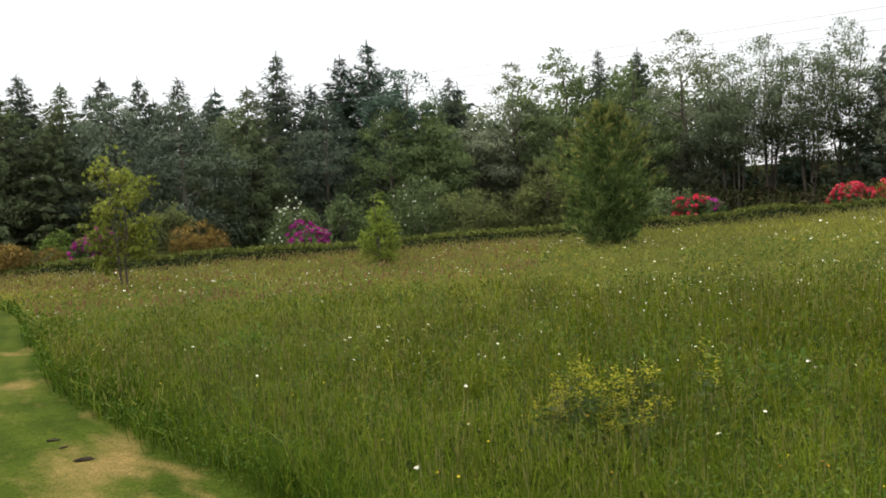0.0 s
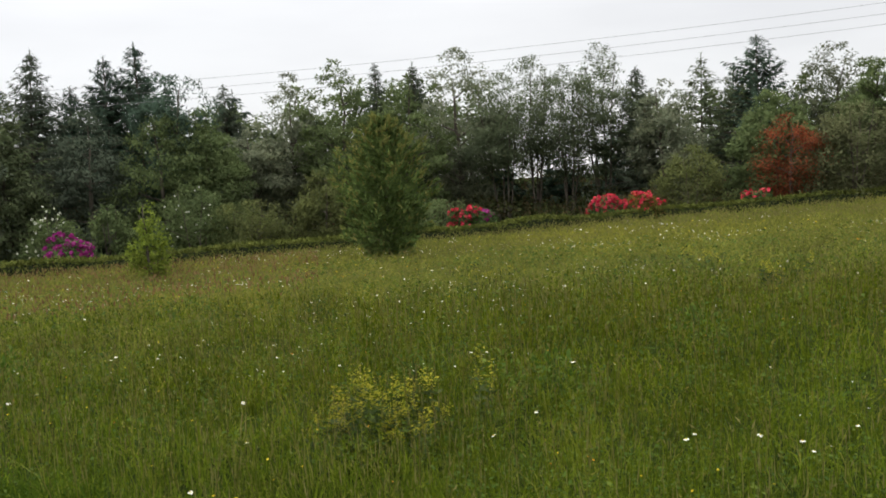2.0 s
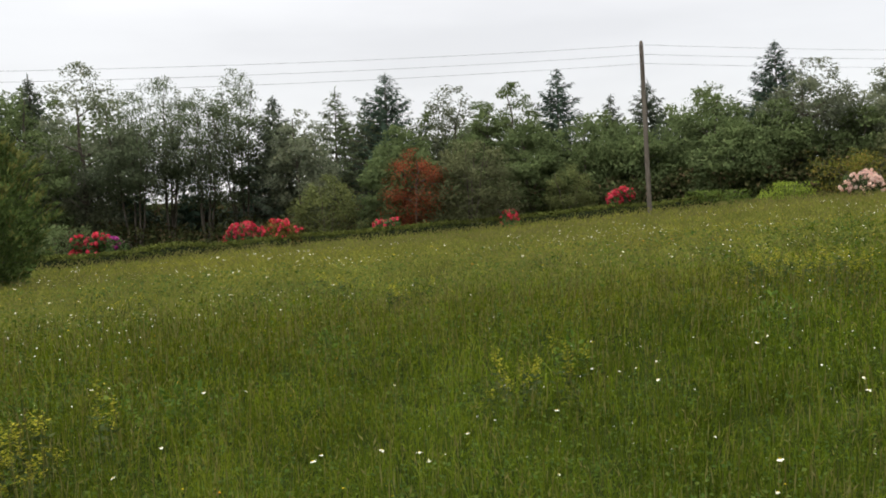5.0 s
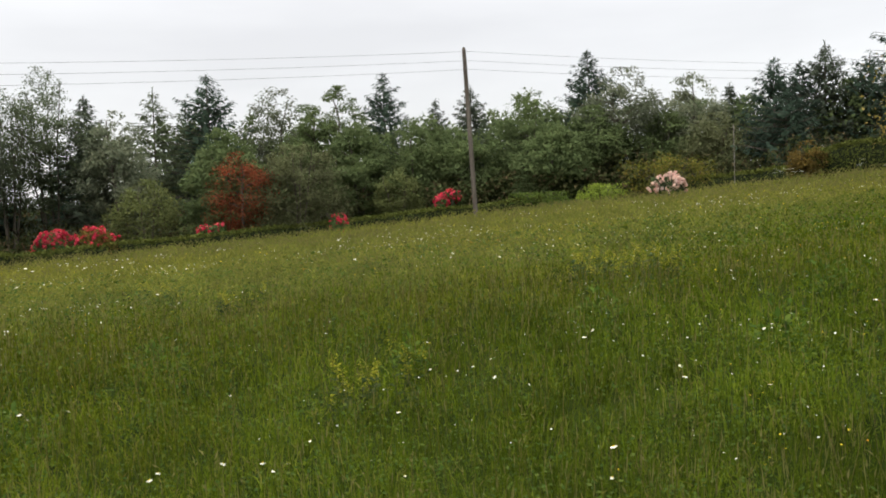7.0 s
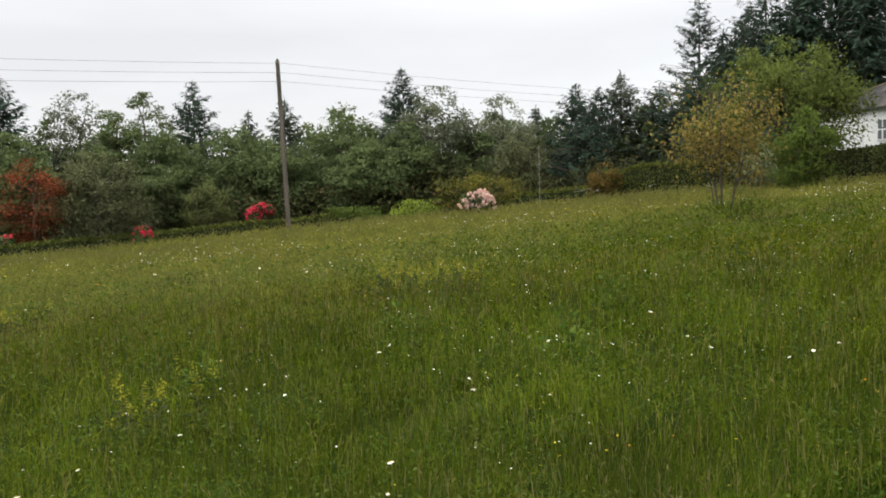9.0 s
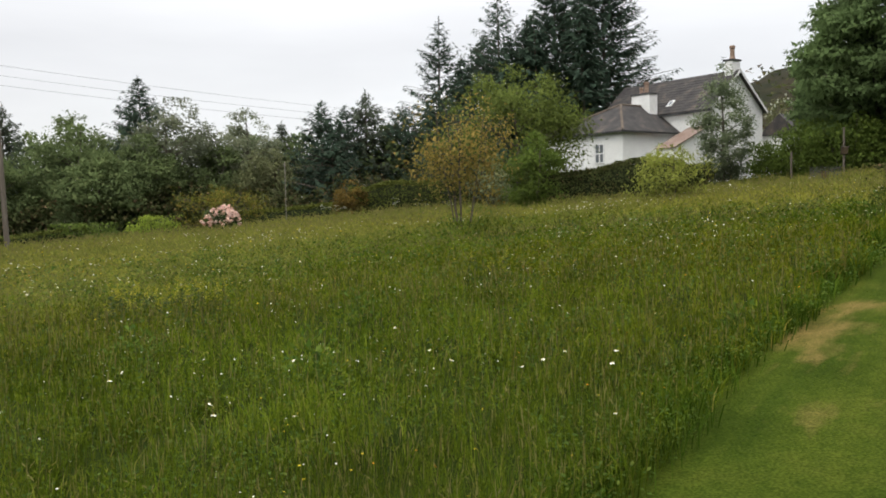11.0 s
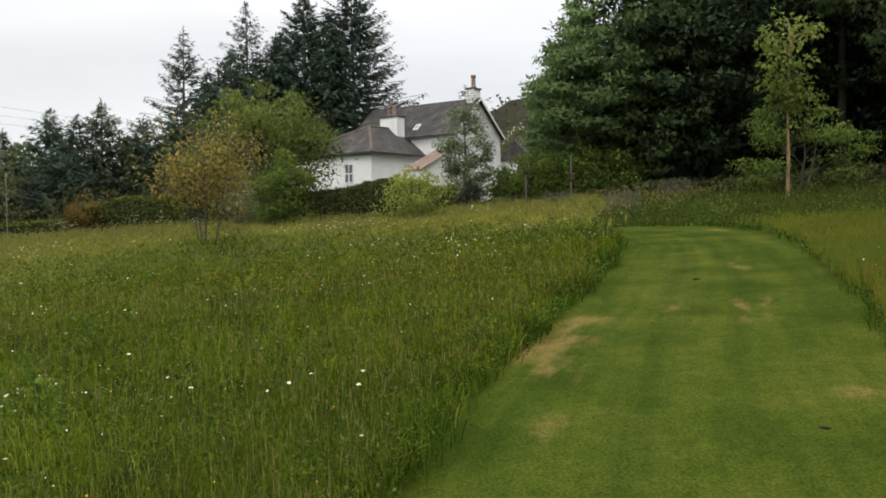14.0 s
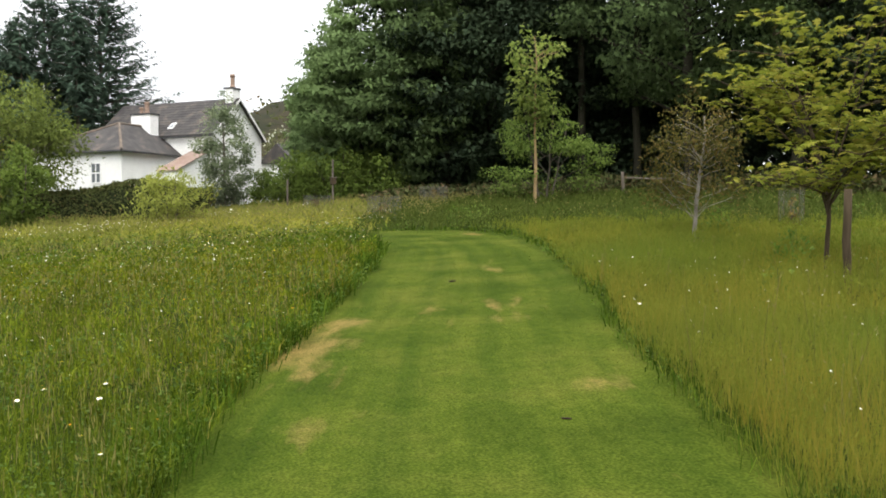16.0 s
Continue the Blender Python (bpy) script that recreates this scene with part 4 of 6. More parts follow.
def bloom(ob, g, cc, size, h, fm, count, fsize, name="blossom"):
    """Round flower heads on the outside of a crown."""
    order = g.choice(len(cc), count)
    v = unit(g.normal(0, 1, (count, 3)) + [0, 0, 0.8])
    mid = cc[order] + v * (size[order] * 1.02)[:, None]
    k = 12
    w = unit(g.normal(0, 1, (count * k, 3)) + np.repeat(v, k, 0) * 0.8)
    pos = np.repeat(mid, k, 0) + w * fsize * 0.25
    up = unit(w + g.normal(0, 0.2, w.shape))
    al = np.cross(up, g.normal(0, 1, up.shape)) + w * 0.5
    sz = fsize * g.uniform(0.45, 0.8, count * k)
    part(name, arrays_mesh(name, *leaf_arrays(pos - unit(al) * sz[:, None] * 0.5, al, up, sz, sz * 0.8), fm), None, ob)


def rhododendron(at, h, r, seed, flower, label, heads=70, leaf_mat=None, fsize=0.25):
    """A low dome of leathery leaves set with round flower heads."""
    g = np.random.default_rng(seed)
    ob = thing("rhododendron_bush", at, label, "bush", "flowering bushes along the hedge")
    lines = []
    for k in range(7):
        a = k * 0.9 + g.normal(0, 0.2)
        t = np.linspace(0, 1, 4)
        lines.append((np.column_stack([np.cos(a) * r * 0.75 * t, np.sin(a) * r * 0.75 * t, -0.1 + h * 0.8 * t ** 0.7]), 0.03 * (1 - 0.7 * t), 4))
    part("stems", arrays_mesh("stems", *tube_arrays(lines), M_BARK), None, ob)
    lobes = 9
    la = g.uniform(0, 6.283, lobes)
    lr = r * np.sqrt(g.random(lobes)) * 0.7
    lc = np.column_stack([np.cos(la) * lr, np.sin(la) * lr, h * g.uniform(0.25, 0.62, lobes)])
    ls = np.minimum(r * g.uniform(0.35, 0.55, lobes), h * 0.42)
    n = int(2600 * max(1.0, r))
    pick = g.integers(0, lobes, n)
    v = unit(g.normal(0, 1, (n, 3)) + [0, 0, 0.2])
    pos = lc[pick] + v * (ls[pick] * g.uniform(0.6, 1.0, n))[:, None]
    pos[:, 2] = np.clip(pos[:, 2], 0.02, h)
    lv, lq = leaf_arrays(pos, v + g.normal(0, 0.6, v.shape), unit(v + [0, 0, 0.6]), g.uniform(0.10, 0.19, n), g.uniform(0.045, 0.075, n))
    part("crown", arrays_mesh("crown", lv, lq, leaf_mat or M_EVER, normals=np.repeat(unit(v + [0, 0, 0.2] + g.normal(0, 0.2, v.shape)), 4, 0)), None, ob)
    if flower:
        bloom(ob, g, lc, ls, h, flower, heads, fsize)
    return ob


def hedge(line, h, w, mat, label, seed, per=150, leaf=0.09, name="clipped_hedge", thin=0.6, uneven=1.0):
    """A clipped hedge along a line: a solid core dark with painted-in shade, and a coat of small leaves with an uneven
    top.
    """
    g = np.random.default_rng(seed)
    line = np.asarray(line, float)
    ob = thing(name, (0, 0, 0), label, "hedge")
    run = np.concatenate([[0], np.cumsum(np.linalg.norm(np.diff(line, axis=0), axis=1))])
    tn = unit(np.gradient(line, axis=0))
    nn = np.stack([-tn[:, 1], tn[:, 0]], -1)
    hh = h * (1 + uneven * (0.10 * wave(run, run * 0.2, 1.1, seed) + 0.06 * wave(run, run, 0.4, seed + 1)))
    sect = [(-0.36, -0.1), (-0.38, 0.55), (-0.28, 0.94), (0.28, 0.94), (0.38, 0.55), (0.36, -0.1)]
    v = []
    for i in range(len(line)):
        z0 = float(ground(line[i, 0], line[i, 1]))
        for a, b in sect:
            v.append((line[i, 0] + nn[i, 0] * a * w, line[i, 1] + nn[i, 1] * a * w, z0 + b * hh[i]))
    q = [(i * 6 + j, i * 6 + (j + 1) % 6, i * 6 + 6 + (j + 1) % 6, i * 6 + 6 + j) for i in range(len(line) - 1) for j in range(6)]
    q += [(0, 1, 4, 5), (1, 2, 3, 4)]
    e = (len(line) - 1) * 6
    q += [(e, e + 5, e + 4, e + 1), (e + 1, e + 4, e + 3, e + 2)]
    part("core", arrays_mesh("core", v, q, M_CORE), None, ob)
    n = int(run[-1] * per * (2 * h + w))
    s = g.uniform(-0.02, 1.02, n) * run[-1]
    cx, cy = np.interp(s, run, line[:, 0]), np.interp(s, run, line[:, 1])
    nx, ny = np.interp(s, run, nn[:, 0]), np.interp(s, run, nn[:, 1])
    hs = np.interp(s, run, hh)
    per_ = 2 * h + w
    f = g.random(n) * per_
    f = np.where((np.abs(f - h - w / 2) > w / 2) & (g.random(n) < thin), h + g.random(n) * w, f)
    side = np.where(f < h, -1.0, np.where(f < h + w, 0.0, 1.0))
    across = np.where(side == 0, (f - h - w / 2), side * w / 2)
    zz = np.where(side < 0, f / h, np.where(side > 0, (f - h - w) / h, 1.0)) * hs
    jit = g.normal(0, 0.05, (n, 3))
    pos = np.column_stack([cx + nx * across, cy + ny * across, ground(cx, cy) + zz]) + jit
    outw = np.column_stack([nx * side, ny * side, np.where(side == 0, 1.0, 0.25)])
    le = leaf * g.uniform(0.7, 1.6, n)
    lv, lq = leaf_arrays(pos, outw + g.normal(0, 0.7, (n, 3)), unit(outw + [0, 0, 0.5]) + g.normal(0, 0.3, (n, 3)), le, le * 0.6)
    part("foliage", arrays_mesh("foliage", lv, lq, mat, normals=np.repeat(unit(outw + [0, 0, 0.3] + g.normal(0, 0.3, (n, 3))), 4, 0)), None, ob)
    return ob


# the shelter wood behind the hedge: kind, bearing, distance, height, crown radius
WOOD = [
    ("spruce", -27.6, 53, 10.6, 2.4), ("spruce", -25.2, 54, 11.0, 2.3), ("larch", -23.3, 50, 9.9, 2.3), ("spruce", -20.9, 56, 11.2, 2.6), ("spruce", -18.8, 54, 10.8, 2.4),
    ("spruce", -16.4, 54, 10.8, 2.2), ("spruce", -14.7, 56, 9.7, 1.9), ("larch", -12.2, 50, 9.5, 2.5), ("spruce", -10.6, 54, 12.1, 2.5), ("blue", -8.3, 58, 10.8, 2.4),
    ("blue", -6.2, 56, 12.2, 3.0), ("blue", -4.3, 56, 12.9, 2.8), ("pine", -2.4, 52, 10.3, 2.6), ("broad", -0.6, 52, 8.1, 2.3), ("spruce", 0.9, 58, 10.6, 1.9),
    ("birch", 2.7, 54, 7.7, 2.0), ("birch", 4.9, 56, 10.8, 2.0), ("broad", 7.8, 55, 10.8, 2.7), ("spruce", 10.5, 60, 11.8, 1.8), ("broad", 11.9, 53, 9.2, 2.5),
    ("spruce", 13.0, 62, 12.0, 1.8), ("birch", 15.8, 56, 11.7, 2.6), ("stemmy", 18.4, 54, 9.2, 2.3), ("stemmy", 20.4, 56, 10.3, 2.9), ("stemmy", 22.6, 55, 9.4, 2.3),
    ("stemmy", 24.9, 56, 10.6, 2.2), ("spruce", 27.1, 56, 9.4, 1.9), ("birch", 28.9, 54, 8.2, 2.0), ("sparse", 31.0, 58, 10.0, 2.4), ("sparse", 32.9, 61, 9.4, 2.4), ("blue", 34.4, 60, 11.1, 3.0),
    ("broad", 35.2, 51, 6.3, 2.4), ("birch", 38.5, 62, 10.3, 2.4), ("broad", 40.7, 58, 8.0, 2.6), ("broad", 42.6, 60, 9.2, 2.8), ("blue", 45.5, 62, 10.5, 2.5),
    ("broad", 43.7, 54, 6.2, 2.5), ("broad", 47.2, 56, 6.3, 2.7), ("spruce", 48.9, 66, 8.6, 1.5), ("spruce", 51.1, 62, 8.9, 2.2), ("willow", 39.6, 49, 5.3, 2.5),
    ("copper", 36.0, 48.3, 5.0, 1.85), ("olive", 30.3, 46, 3.8, 1.9), ("olive", 46.2, 50, 3.4, 1.5), ("broad", 50.2, 56, 5.4, 2.7), ("broad", 54.8, 58, 7.6, 2.8),
    ("broad", 56.3, 54, 4.9, 2.5), ("blue", 58.9, 62, 10.3, 2.7), ("birch", 60.9, 58, 8.5, 2.7), ("broad", 59.0, 56, 5.8, 2.4), ("birch", 65.2, 60, 7.6, 2.2),
    ("broad", 63.6, 58, 5.0, 2.5), ("spruce", 67.4, 62, 6.7, 1.4), ("willow", 66.4, 56, 4.6, 2.2), ("blue", 69.9, 58, 7.5, 2.5), ("blue", 71.3, 60, 7.3, 2.0),
    ("spruce", 72.8, 60, 8.2, 2.2), ("blue", 75.1, 60, 7.0, 2.4), ("blue", 77.4, 58, 7.6, 2.8), ("blue", 80.4, 76, 14.0, 4.0), ("blue", 79.6, 60, 6.8, 2.6), ("blue", 70.6, 55, 5.2, 2.3), ("open", 77.6, 66, 13.9, 3.5), ("open", 81.6, 72, 17.2, 4.0), ("blue", 83.4, 74, 15.0, 3.4),
    ("blue", 85.2, 75, 18.8, 4.2), ("blue", 88.3, 76, 20.2, 4.9), ("mass", -20.4, 47.5, 8.9, 3.4), ("mass", -16.6, 47, 8.6, 3.3), ("larch", -26.6, 47, 8.8, 3.0), ("larch", -23.9, 46.5, 7.6, 2.6), ("mass", -13.2, 49, 8.2, 2.8), ("mass", -3.2, 50, 8.0, 3.0), ("mass", -0.6, 50.5, 7.4, 2.6), ("mass", -7.6, 51, 8.4, 3.0), ("mass", -29.6, 46, 8.6, 3.2), ("olive", 6.4, 42, 4.0, 1.4), ("larch", -29.5, 48, 8.5, 2.4), ("spruce", -31.5, 52, 11.5, 2.6),
]


def wood_tree(kind, az, d, h, r, seed):
    at = spot(az, d)
    if kind in ("stemmy", "broad"):
        h *= 1.05
    if kind == "spruce":
        return conifer(at, h, r * 1.4, M_SPRUCE, "tall green spruce with drooping branches and pointed top", seed)
    if kind == "blue":
        return conifer(at, h, r * 1.35, M_BLUE, "dark blue-green fir with dense layered branches", seed, upturn=0.4, spray=0.42 if d > 70 else 0.34, gap=0.9 if d > 70 else 1.0, ragged=0.25 if d > 70 else 0.35)
    if kind == "mass":
        mat = M_SPRUCE if -22 < az < -14.5 or -9 < az < -5 else M_LARCH if az < -9 else M_BROAD
        return broadleaf(at, h, r * 1.05, mat, "broad green tree with heavy drooping boughs", seed, 0.0, "egg", 16500, 0.166, 220, 0.35, slim=0.55, fill=0.45, flat=0.5, clump=(0.08, 0.22), droop=0.3)
    if kind == "sparse":
        return conifer(at, h, r * 1.3, M_GREYBIRCH, "thin grey-green spruce with gaps between its branches", seed, sparse=0.8, gap=1.15)
    if kind == "larch":
        return conifer(at, h, r * 1.35, M_LARCH, "light green larch with soft feathery branches", seed, upturn=0.1)
    if kind == "back":
        return conifer(at, h, r, M_BLUE, "dark spruce at the back of the wood", seed, gap=1.9, spray=0.7, bare=0.02, taper=0.75)
    if kind == "open":
        return conifer(at, h, r * 1.35, M_BLUE, "tall dark fir with long open upswept branches", seed, sparse=0.95, gap=1.75, upturn=0.5, spray=0.34, taper=0.85, ragged=0.3)
    if kind == "pine":
        return broadleaf(at, h, r * 1.1, M_BLUE, "dark pine with a broad flattened top", seed, 0.3, "vase", 11000, 0.25, 70, droop=0.0, slim=0.4)
    if kind == "birch":
        return broadleaf(at, h, r * 1.15, M_BIRCH, "slender pale green birch with an airy crown", seed, 0.10, "oval", 14000, 0.170, 130, 0.6, M_BARK, limb_n=18, fill=0.6, slim=0.8, flat=0.6, clump=(0.08, 0.24))
    if kind == "stemmy":
        return broadleaf(at, h, r * 1.15, M_GREYBIRCH, "tall tree with several bare grey stems under a thin crown", seed, 0.36, "egg", 13000, 0.135, 150, 0.6, M_BARK, stems=5, limb_n=20, fill=0.5, slim=0.75, trunk=0.017, flat=0.6, clump=(0.08, 0.24), twig=0.7)
    if kind == "willow":
        return broadleaf(at, h, r * 1.1, M_WILLOW, "rounded grey-green willow at the edge of the wood", seed, 0.02, "dome", 13000, 0.14, 150, stems=3, slim=0.8, flat=0.6)
    if kind == "copper":
        return broadleaf(at, h, r, M_COPPER, "small copper-red leaved tree beside the hedge", seed, 0.12, "oval", 7500, 0.11, 90, 0.5, fine=True)
    if kind == "olive":
        return broadleaf(at, h, r, M_OLIVE, "olive green bushy young tree behind the hedge", seed, 0.03, "egg", 6500, 0.13, 90, stems=2, flat=0.6)
    if kind == "fill":
        return broadleaf(at, h, r, M_BROAD, "leafy dark green tree at the back of the wood", seed, 0.02, "egg", 4200, 0.32, 90, limb_n=6, slim=0.8, fill=0.6)
    return broadleaf(at, h, r * 1.12, M_BROAD, "dense dark green broadleaf tree in the wood", seed, 0.03, "egg", 14500, 0.173, 170, slim=0.85, fill=0.45, flat=0.45, clump=(0.08, 0.24))


for i, row in enumerate(WOOD):
    wood_tree(*row, 100 + i)
# a second row that closes the gaps
BACK = [("back", az, 63 + 2 * math.sin(az), 10.4 + 0.9 * math.sin(az * 1.7), 3.0) for az in np.arange(-33, 3, 1.9)]
BACK += [("fill", az, 63 + 2 * math.sin(az), h + 1.3, 3.1) for az, h in ((3, 8), (8, 9.2), (11, 9.4), (14, 9.6), (16.5, 9.2), (1, 9), (5.5, 9.5), (9.5, 10), (12.7, 10.2), (28, 7), (31.5, 7), (34, 8), (37, 7), (40, 6.5), (45, 6), (48.5, 5.8), (52.5, 6), (55, 6), (58, 6), (62, 5.2), (65.5, 4.8), (68.5, 4.5), (74, 4.5), (77, 5))]
BACK += [("back", az, 61, h, 1.9) for az, h in ((18.2, 6.0), (21.8, 5.2), (25.6, 6.4))]
BACK += [("back", az, 70, h, 3.4) for az, h in ((79, 11.5), (82, 12.5), (84, 14.5), (87, 16))]
for i, row in enumerate(BACK):
    wood_tree(*row, 200 + i)

# big trees of the wood beyond the path
BIG = [
    ("beech", 102.6, 50, 8.8, 2.7, 0.05), ("beech", 104.3, 46, 12.0, 3.6, 0.05), ("beech", 106.6, 46, 14.6, 4.4, 0.05), ("shaded_tree", 109.6, 46, 17.5, 4.8, 0.04), ("shaded_tree", 112.6, 47, 21.0, 5.0, 0.10),
    ("shaded_tree", 116.0, 50, 23.0, 5.6, 0.08), ("shaded_tree", 120.5, 52, 24.0, 5.8, 0.14), ("beech", 125.2, 43, 22.0, 6.2, 0.20), ("beech", 131.0, 44, 23.0, 6.4, 0.20), ("shaded_tree", 137.2, 45, 22.0, 6.2, 0.10), ("shaded_tree", 141.5, 43, 22.0, 6.0, 0.12),
]
for i, (kind, az, d, h, r, clear) in enumerate(BIG):
    if kind == "beech":
        broadleaf(spot(az, d), h, r, M_DARKWOOD, "tall spreading green beech at the wood's edge", 400 + i, clear, "egg", 29000, 0.213, 300, 0.2, M_DARKBARK, slim=0.8, trunk=0.014, limb_n=16, group="big trees at the wood's edge", flat=0.34, clump=(0.08, 0.21), fill=0.25, droop=0.2)
    else:
        # dark leaf colour here stands in for the shade of the wood
        broadleaf(spot(az, d), h, r, M_WOODSHADE, "tall dense tree at the wood's edge, coloured dark for shade", 400 + i, clear, "egg", 21000, 0.277, 240, 0.25, M_DARKBARK, slim=0.75, trunk=0.014, limb_n=14, group="big trees at the wood's edge", flat=0.4, clump=(0.08, 0.24))
for i, (az, d, h, r) in enumerate([(109, 62, 20, 4.0), (114, 64, 22, 4.2), (119, 60, 21, 4.0), (124, 58, 21, 4.0), (129, 56, 20, 4.0), (134, 54, 19, 4.0), (138, 52, 19, 4.0)]):
    conifer(spot(az, d), h, r, M_WOODSHADE, "tall dark fir deep in the wood", 450 + i, bare=0.12, gap=2.0, spray=0.8, taper=0.7)
# bare dark trunks between the beeches
for i, (az, d, h) in enumerate([(118.4, 47, 20), (121.9, 46, 19)]):
    broadleaf(spot(az, d), h, 2.4, M_WOODSHADE, "dark bare-stemmed tree at the wood's edge", 470 + i, 0.55, "egg", 5000, 0.3, 60, 0.3, M_DARKBARK, slim=0.75, trunk=0.012, limb_n=8, group="big trees at the wood's edge")


def undergrowth(name, label, count, az0, az1, d0, d1, top, leaf, mat, seed):
    """Countless leaves of brambles, saplings and low boughs that fill the foot of a wood."""
    g = np.random.default_rng(seed)
    az, d = g.uniform(az0, az1, count), g.uniform(d0, d1, count)
    x, y = d * np.sin(np.radians(az)), d * np.cos(np.radians(az))
    t = np.interp(az, [p[0] for p in top], [p[1] for p in top]) * (0.72 + 0.28 * wave(x, y, 1.3, seed))
    z = ground(x, y) + t * g.random(count) ** 0.8
    v = unit(g.normal(0, 1, (count, 3)))
    le = leaf * g.uniform(0.6, 1.3, count)
    lv, lq = spike_arrays(np.column_stack([x, y, z]), v, unit(g.normal(0, 0.5, (count, 3)) + [0, 0, 0.8]), le, le * 0.6)
    soft = unit(np.column_stack([-x / d * 0.6, -y / d * 0.6, np.full(count, 0.6)]) + g.normal(0, 0.3, (count, 3)))
    return tagged(new(name, arrays_mesh(name, lv, lq, mat, normals=np.repeat(soft, 3, 0))), label, "undergrowth", kind="stuff")


undergrowth("wood_undergrowth", "dark tangled undergrowth at the foot of the wood", 70000, -36, 82, 51, 60, [(-36, 4.5), (0, 4.0), (14, 3.2), (18, 2.4), (27, 2.4), (31, 3.0), (60, 3.2), (82, 3.0)], 0.2, M_BRAMBLE, 31)
undergrowth("wood_canopy", "dense dark foliage between the trees of the wood", 46000, -37, 60, 60, 67, [(-37, 11.0), (-20, 11.4), (-6, 11.2), (3, 8.8), (14, 8.0), (17, 3.4), (27, 3.4), (30, 6.5), (45, 6.8), (60, 6.2)], 0.42, M_SPRUCE, 36)
undergrowth("back_thicket", "dim thicket behind the bare stems", 22000, 10, 34, 61, 70, [(10, 5.2), (17, 4.8), (27, 4.8), (34, 5.0)], 0.3, M_BRAMBLE, 34)
undergrowth("deep_wood_foliage", "deep shaded foliage between the trees of the wood", 40000, 102, 145, 52, 60, [(102, 3), (106, 7), (112, 13), (145, 15)], 0.5, M_WOODSHADE, 32)
undergrowth("wood_shade_thicket", "dark thicket under the trees of the wood", 20000, 112, 146, 47, 54, [(112, 3), (120, 4.5), (146, 4.5)], 0.35, M_WOODSHADE, 35)
undergrowth("wood_edge_brambles", "brambles and dead bracken along the edge of the wood", 16000, 104, 142, 38, 44, [(104, 1.0), (142, 1.2)], 0.2, M_BRAMBLE, 33)

# shrubs and young trees in front
def feathery_larch(at, h, r, label, seed):
    """A young larch: a straight stem and rising, feathery boughs with paler needles at their ends, more of them higher
    up.
    """
    g = np.random.default_rng(seed)
    ob = thing("young_larch", at, label, "tree")
    t = np.linspace(0, 1, 6)
    lines = [(np.column_stack([0.04 * np.sin(t * 4), 0.03 * t, -0.2 + (h * 0.95 + 0.2) * t]), 0.055 * (1 - 0.9 * t) + 0.005, 7)]
    pos, along, ends = [], [], []
    for k in range(120):
        u = ((k + 0.5) / 120) ** 0.9
        a = k * 2.4 + g.normal(0, 0.25)
        reach = r * np.interp(u, [0, 0.15, 0.4, 0.7, 1], [0.45, 0.8, 1.0, 0.72, 0.12]) * g.uniform(0.66, 1.06)
        foot = np.array([0, 0, h * (0.05 + 0.89 * u)])
        p = foot + np.column_stack([np.cos(a) * reach * t, np.sin(a) * reach * t, reach * ((0.10 + 0.5 * u) * t ** 1.4 - 0.10 * np.sin(np.pi * t))])
        lines.append((p, 0.012 * (1 - 0.8 * t), 3))
        n = int(70 + 75 * reach / r)
        q = g.random(n) ** 0.75
        c = np.column_stack([np.interp(q, t, p[:, i]) for i in range(3)])
        pos.append(c + g.normal(0, 1, (n, 3)) * (0.03 + 0.10 * reach * (1.15 - q))[:, None] * [1, 1, 0.6])
        along.append(unit(p[-1] - p[2]) + g.normal(0, 0.5, (n, 3)) + [0, 0, 0.45])
        ends.append(g.random(n) < np.clip(q - 0.45, 0, 1) * (0.25 + 1.5 * u))
    part("trunk", arrays_mesh("trunk", *tube_arrays(lines), M_BARK, smooth=True), None, ob)
    pos, along, ends = np.vstack(pos), np.vstack(along), np.concatenate(ends)
    n = len(pos)
    lv, lq = spike_arrays(pos, along, g.normal(0, 1, (n, 3)) + [0, 0, 0.6], g.uniform(0.10, 0.22, n), g.uniform(0.045, 0.085, n), 0.05)
    face = unit(unit(pos * [1, 1, 0]) * 0.7 + [0, 0, 0.45] + g.normal(0, 0.3, (n, 3)))
    part("crown", arrays_mesh("crown", lv, lq, [M_YOUNGLARCH, M_PALELARCH], ends.astype(int), normals=np.repeat(face, 3, 0)), None, ob)
    return ob


feathery_larch(spot(10.6, 27), 4.75, 1.85, "young feathery green larch standing in the meadow", 501)
broadleaf(spot(14.0, 41.5), 2.1, 1.6, M_BROAD, "low spreading green shrub behind the hedge", 531, 0.03, "dome", 4200, 0.12, 60, stems=4, name="shrub", category="shrub", group="shrubs behind the hedge")
broadleaf(spot(-1.6, 41), 3.6, 1.7, M_BROAD, "rounded green shrub with white blossom behind the hedge", 502, 0.03, "dome", 5200, 0.12, 70, stems=3, flowers=(M_MAY, 30, 0.12), name="shrub", category="shrub", group="shrubs behind the hedge")
broadleaf(spot(1.6, 40), 2.7, 1.9, M_OLIVE, "spreading olive green shrub behind the hedge", 503, 0.03, "dome", 6500, 0.11, 80, stems=4, name="shrub", category="shrub", group="shrubs behind the hedge")
broadleaf(spot(-6.6, 41), 3.0, 1.1, M_BROAD, "upright fresh green shrub behind the hedge", 504, 0.03, "egg", 2600, 0.15, 45, stems=3, name="shrub", category="shrub", group="shrubs behind the hedge")
broadleaf(spot(-9.9, 42), 3.0, 1.2, M_BROAD, "hawthorn shrub dotted with white blossom", 505, 0.05, "egg", 2600, 0.14, 45, stems=2, name="shrub", category="shrub", group="shrubs behind the hedge", flowers=(M_MAY, 60, 0.14))
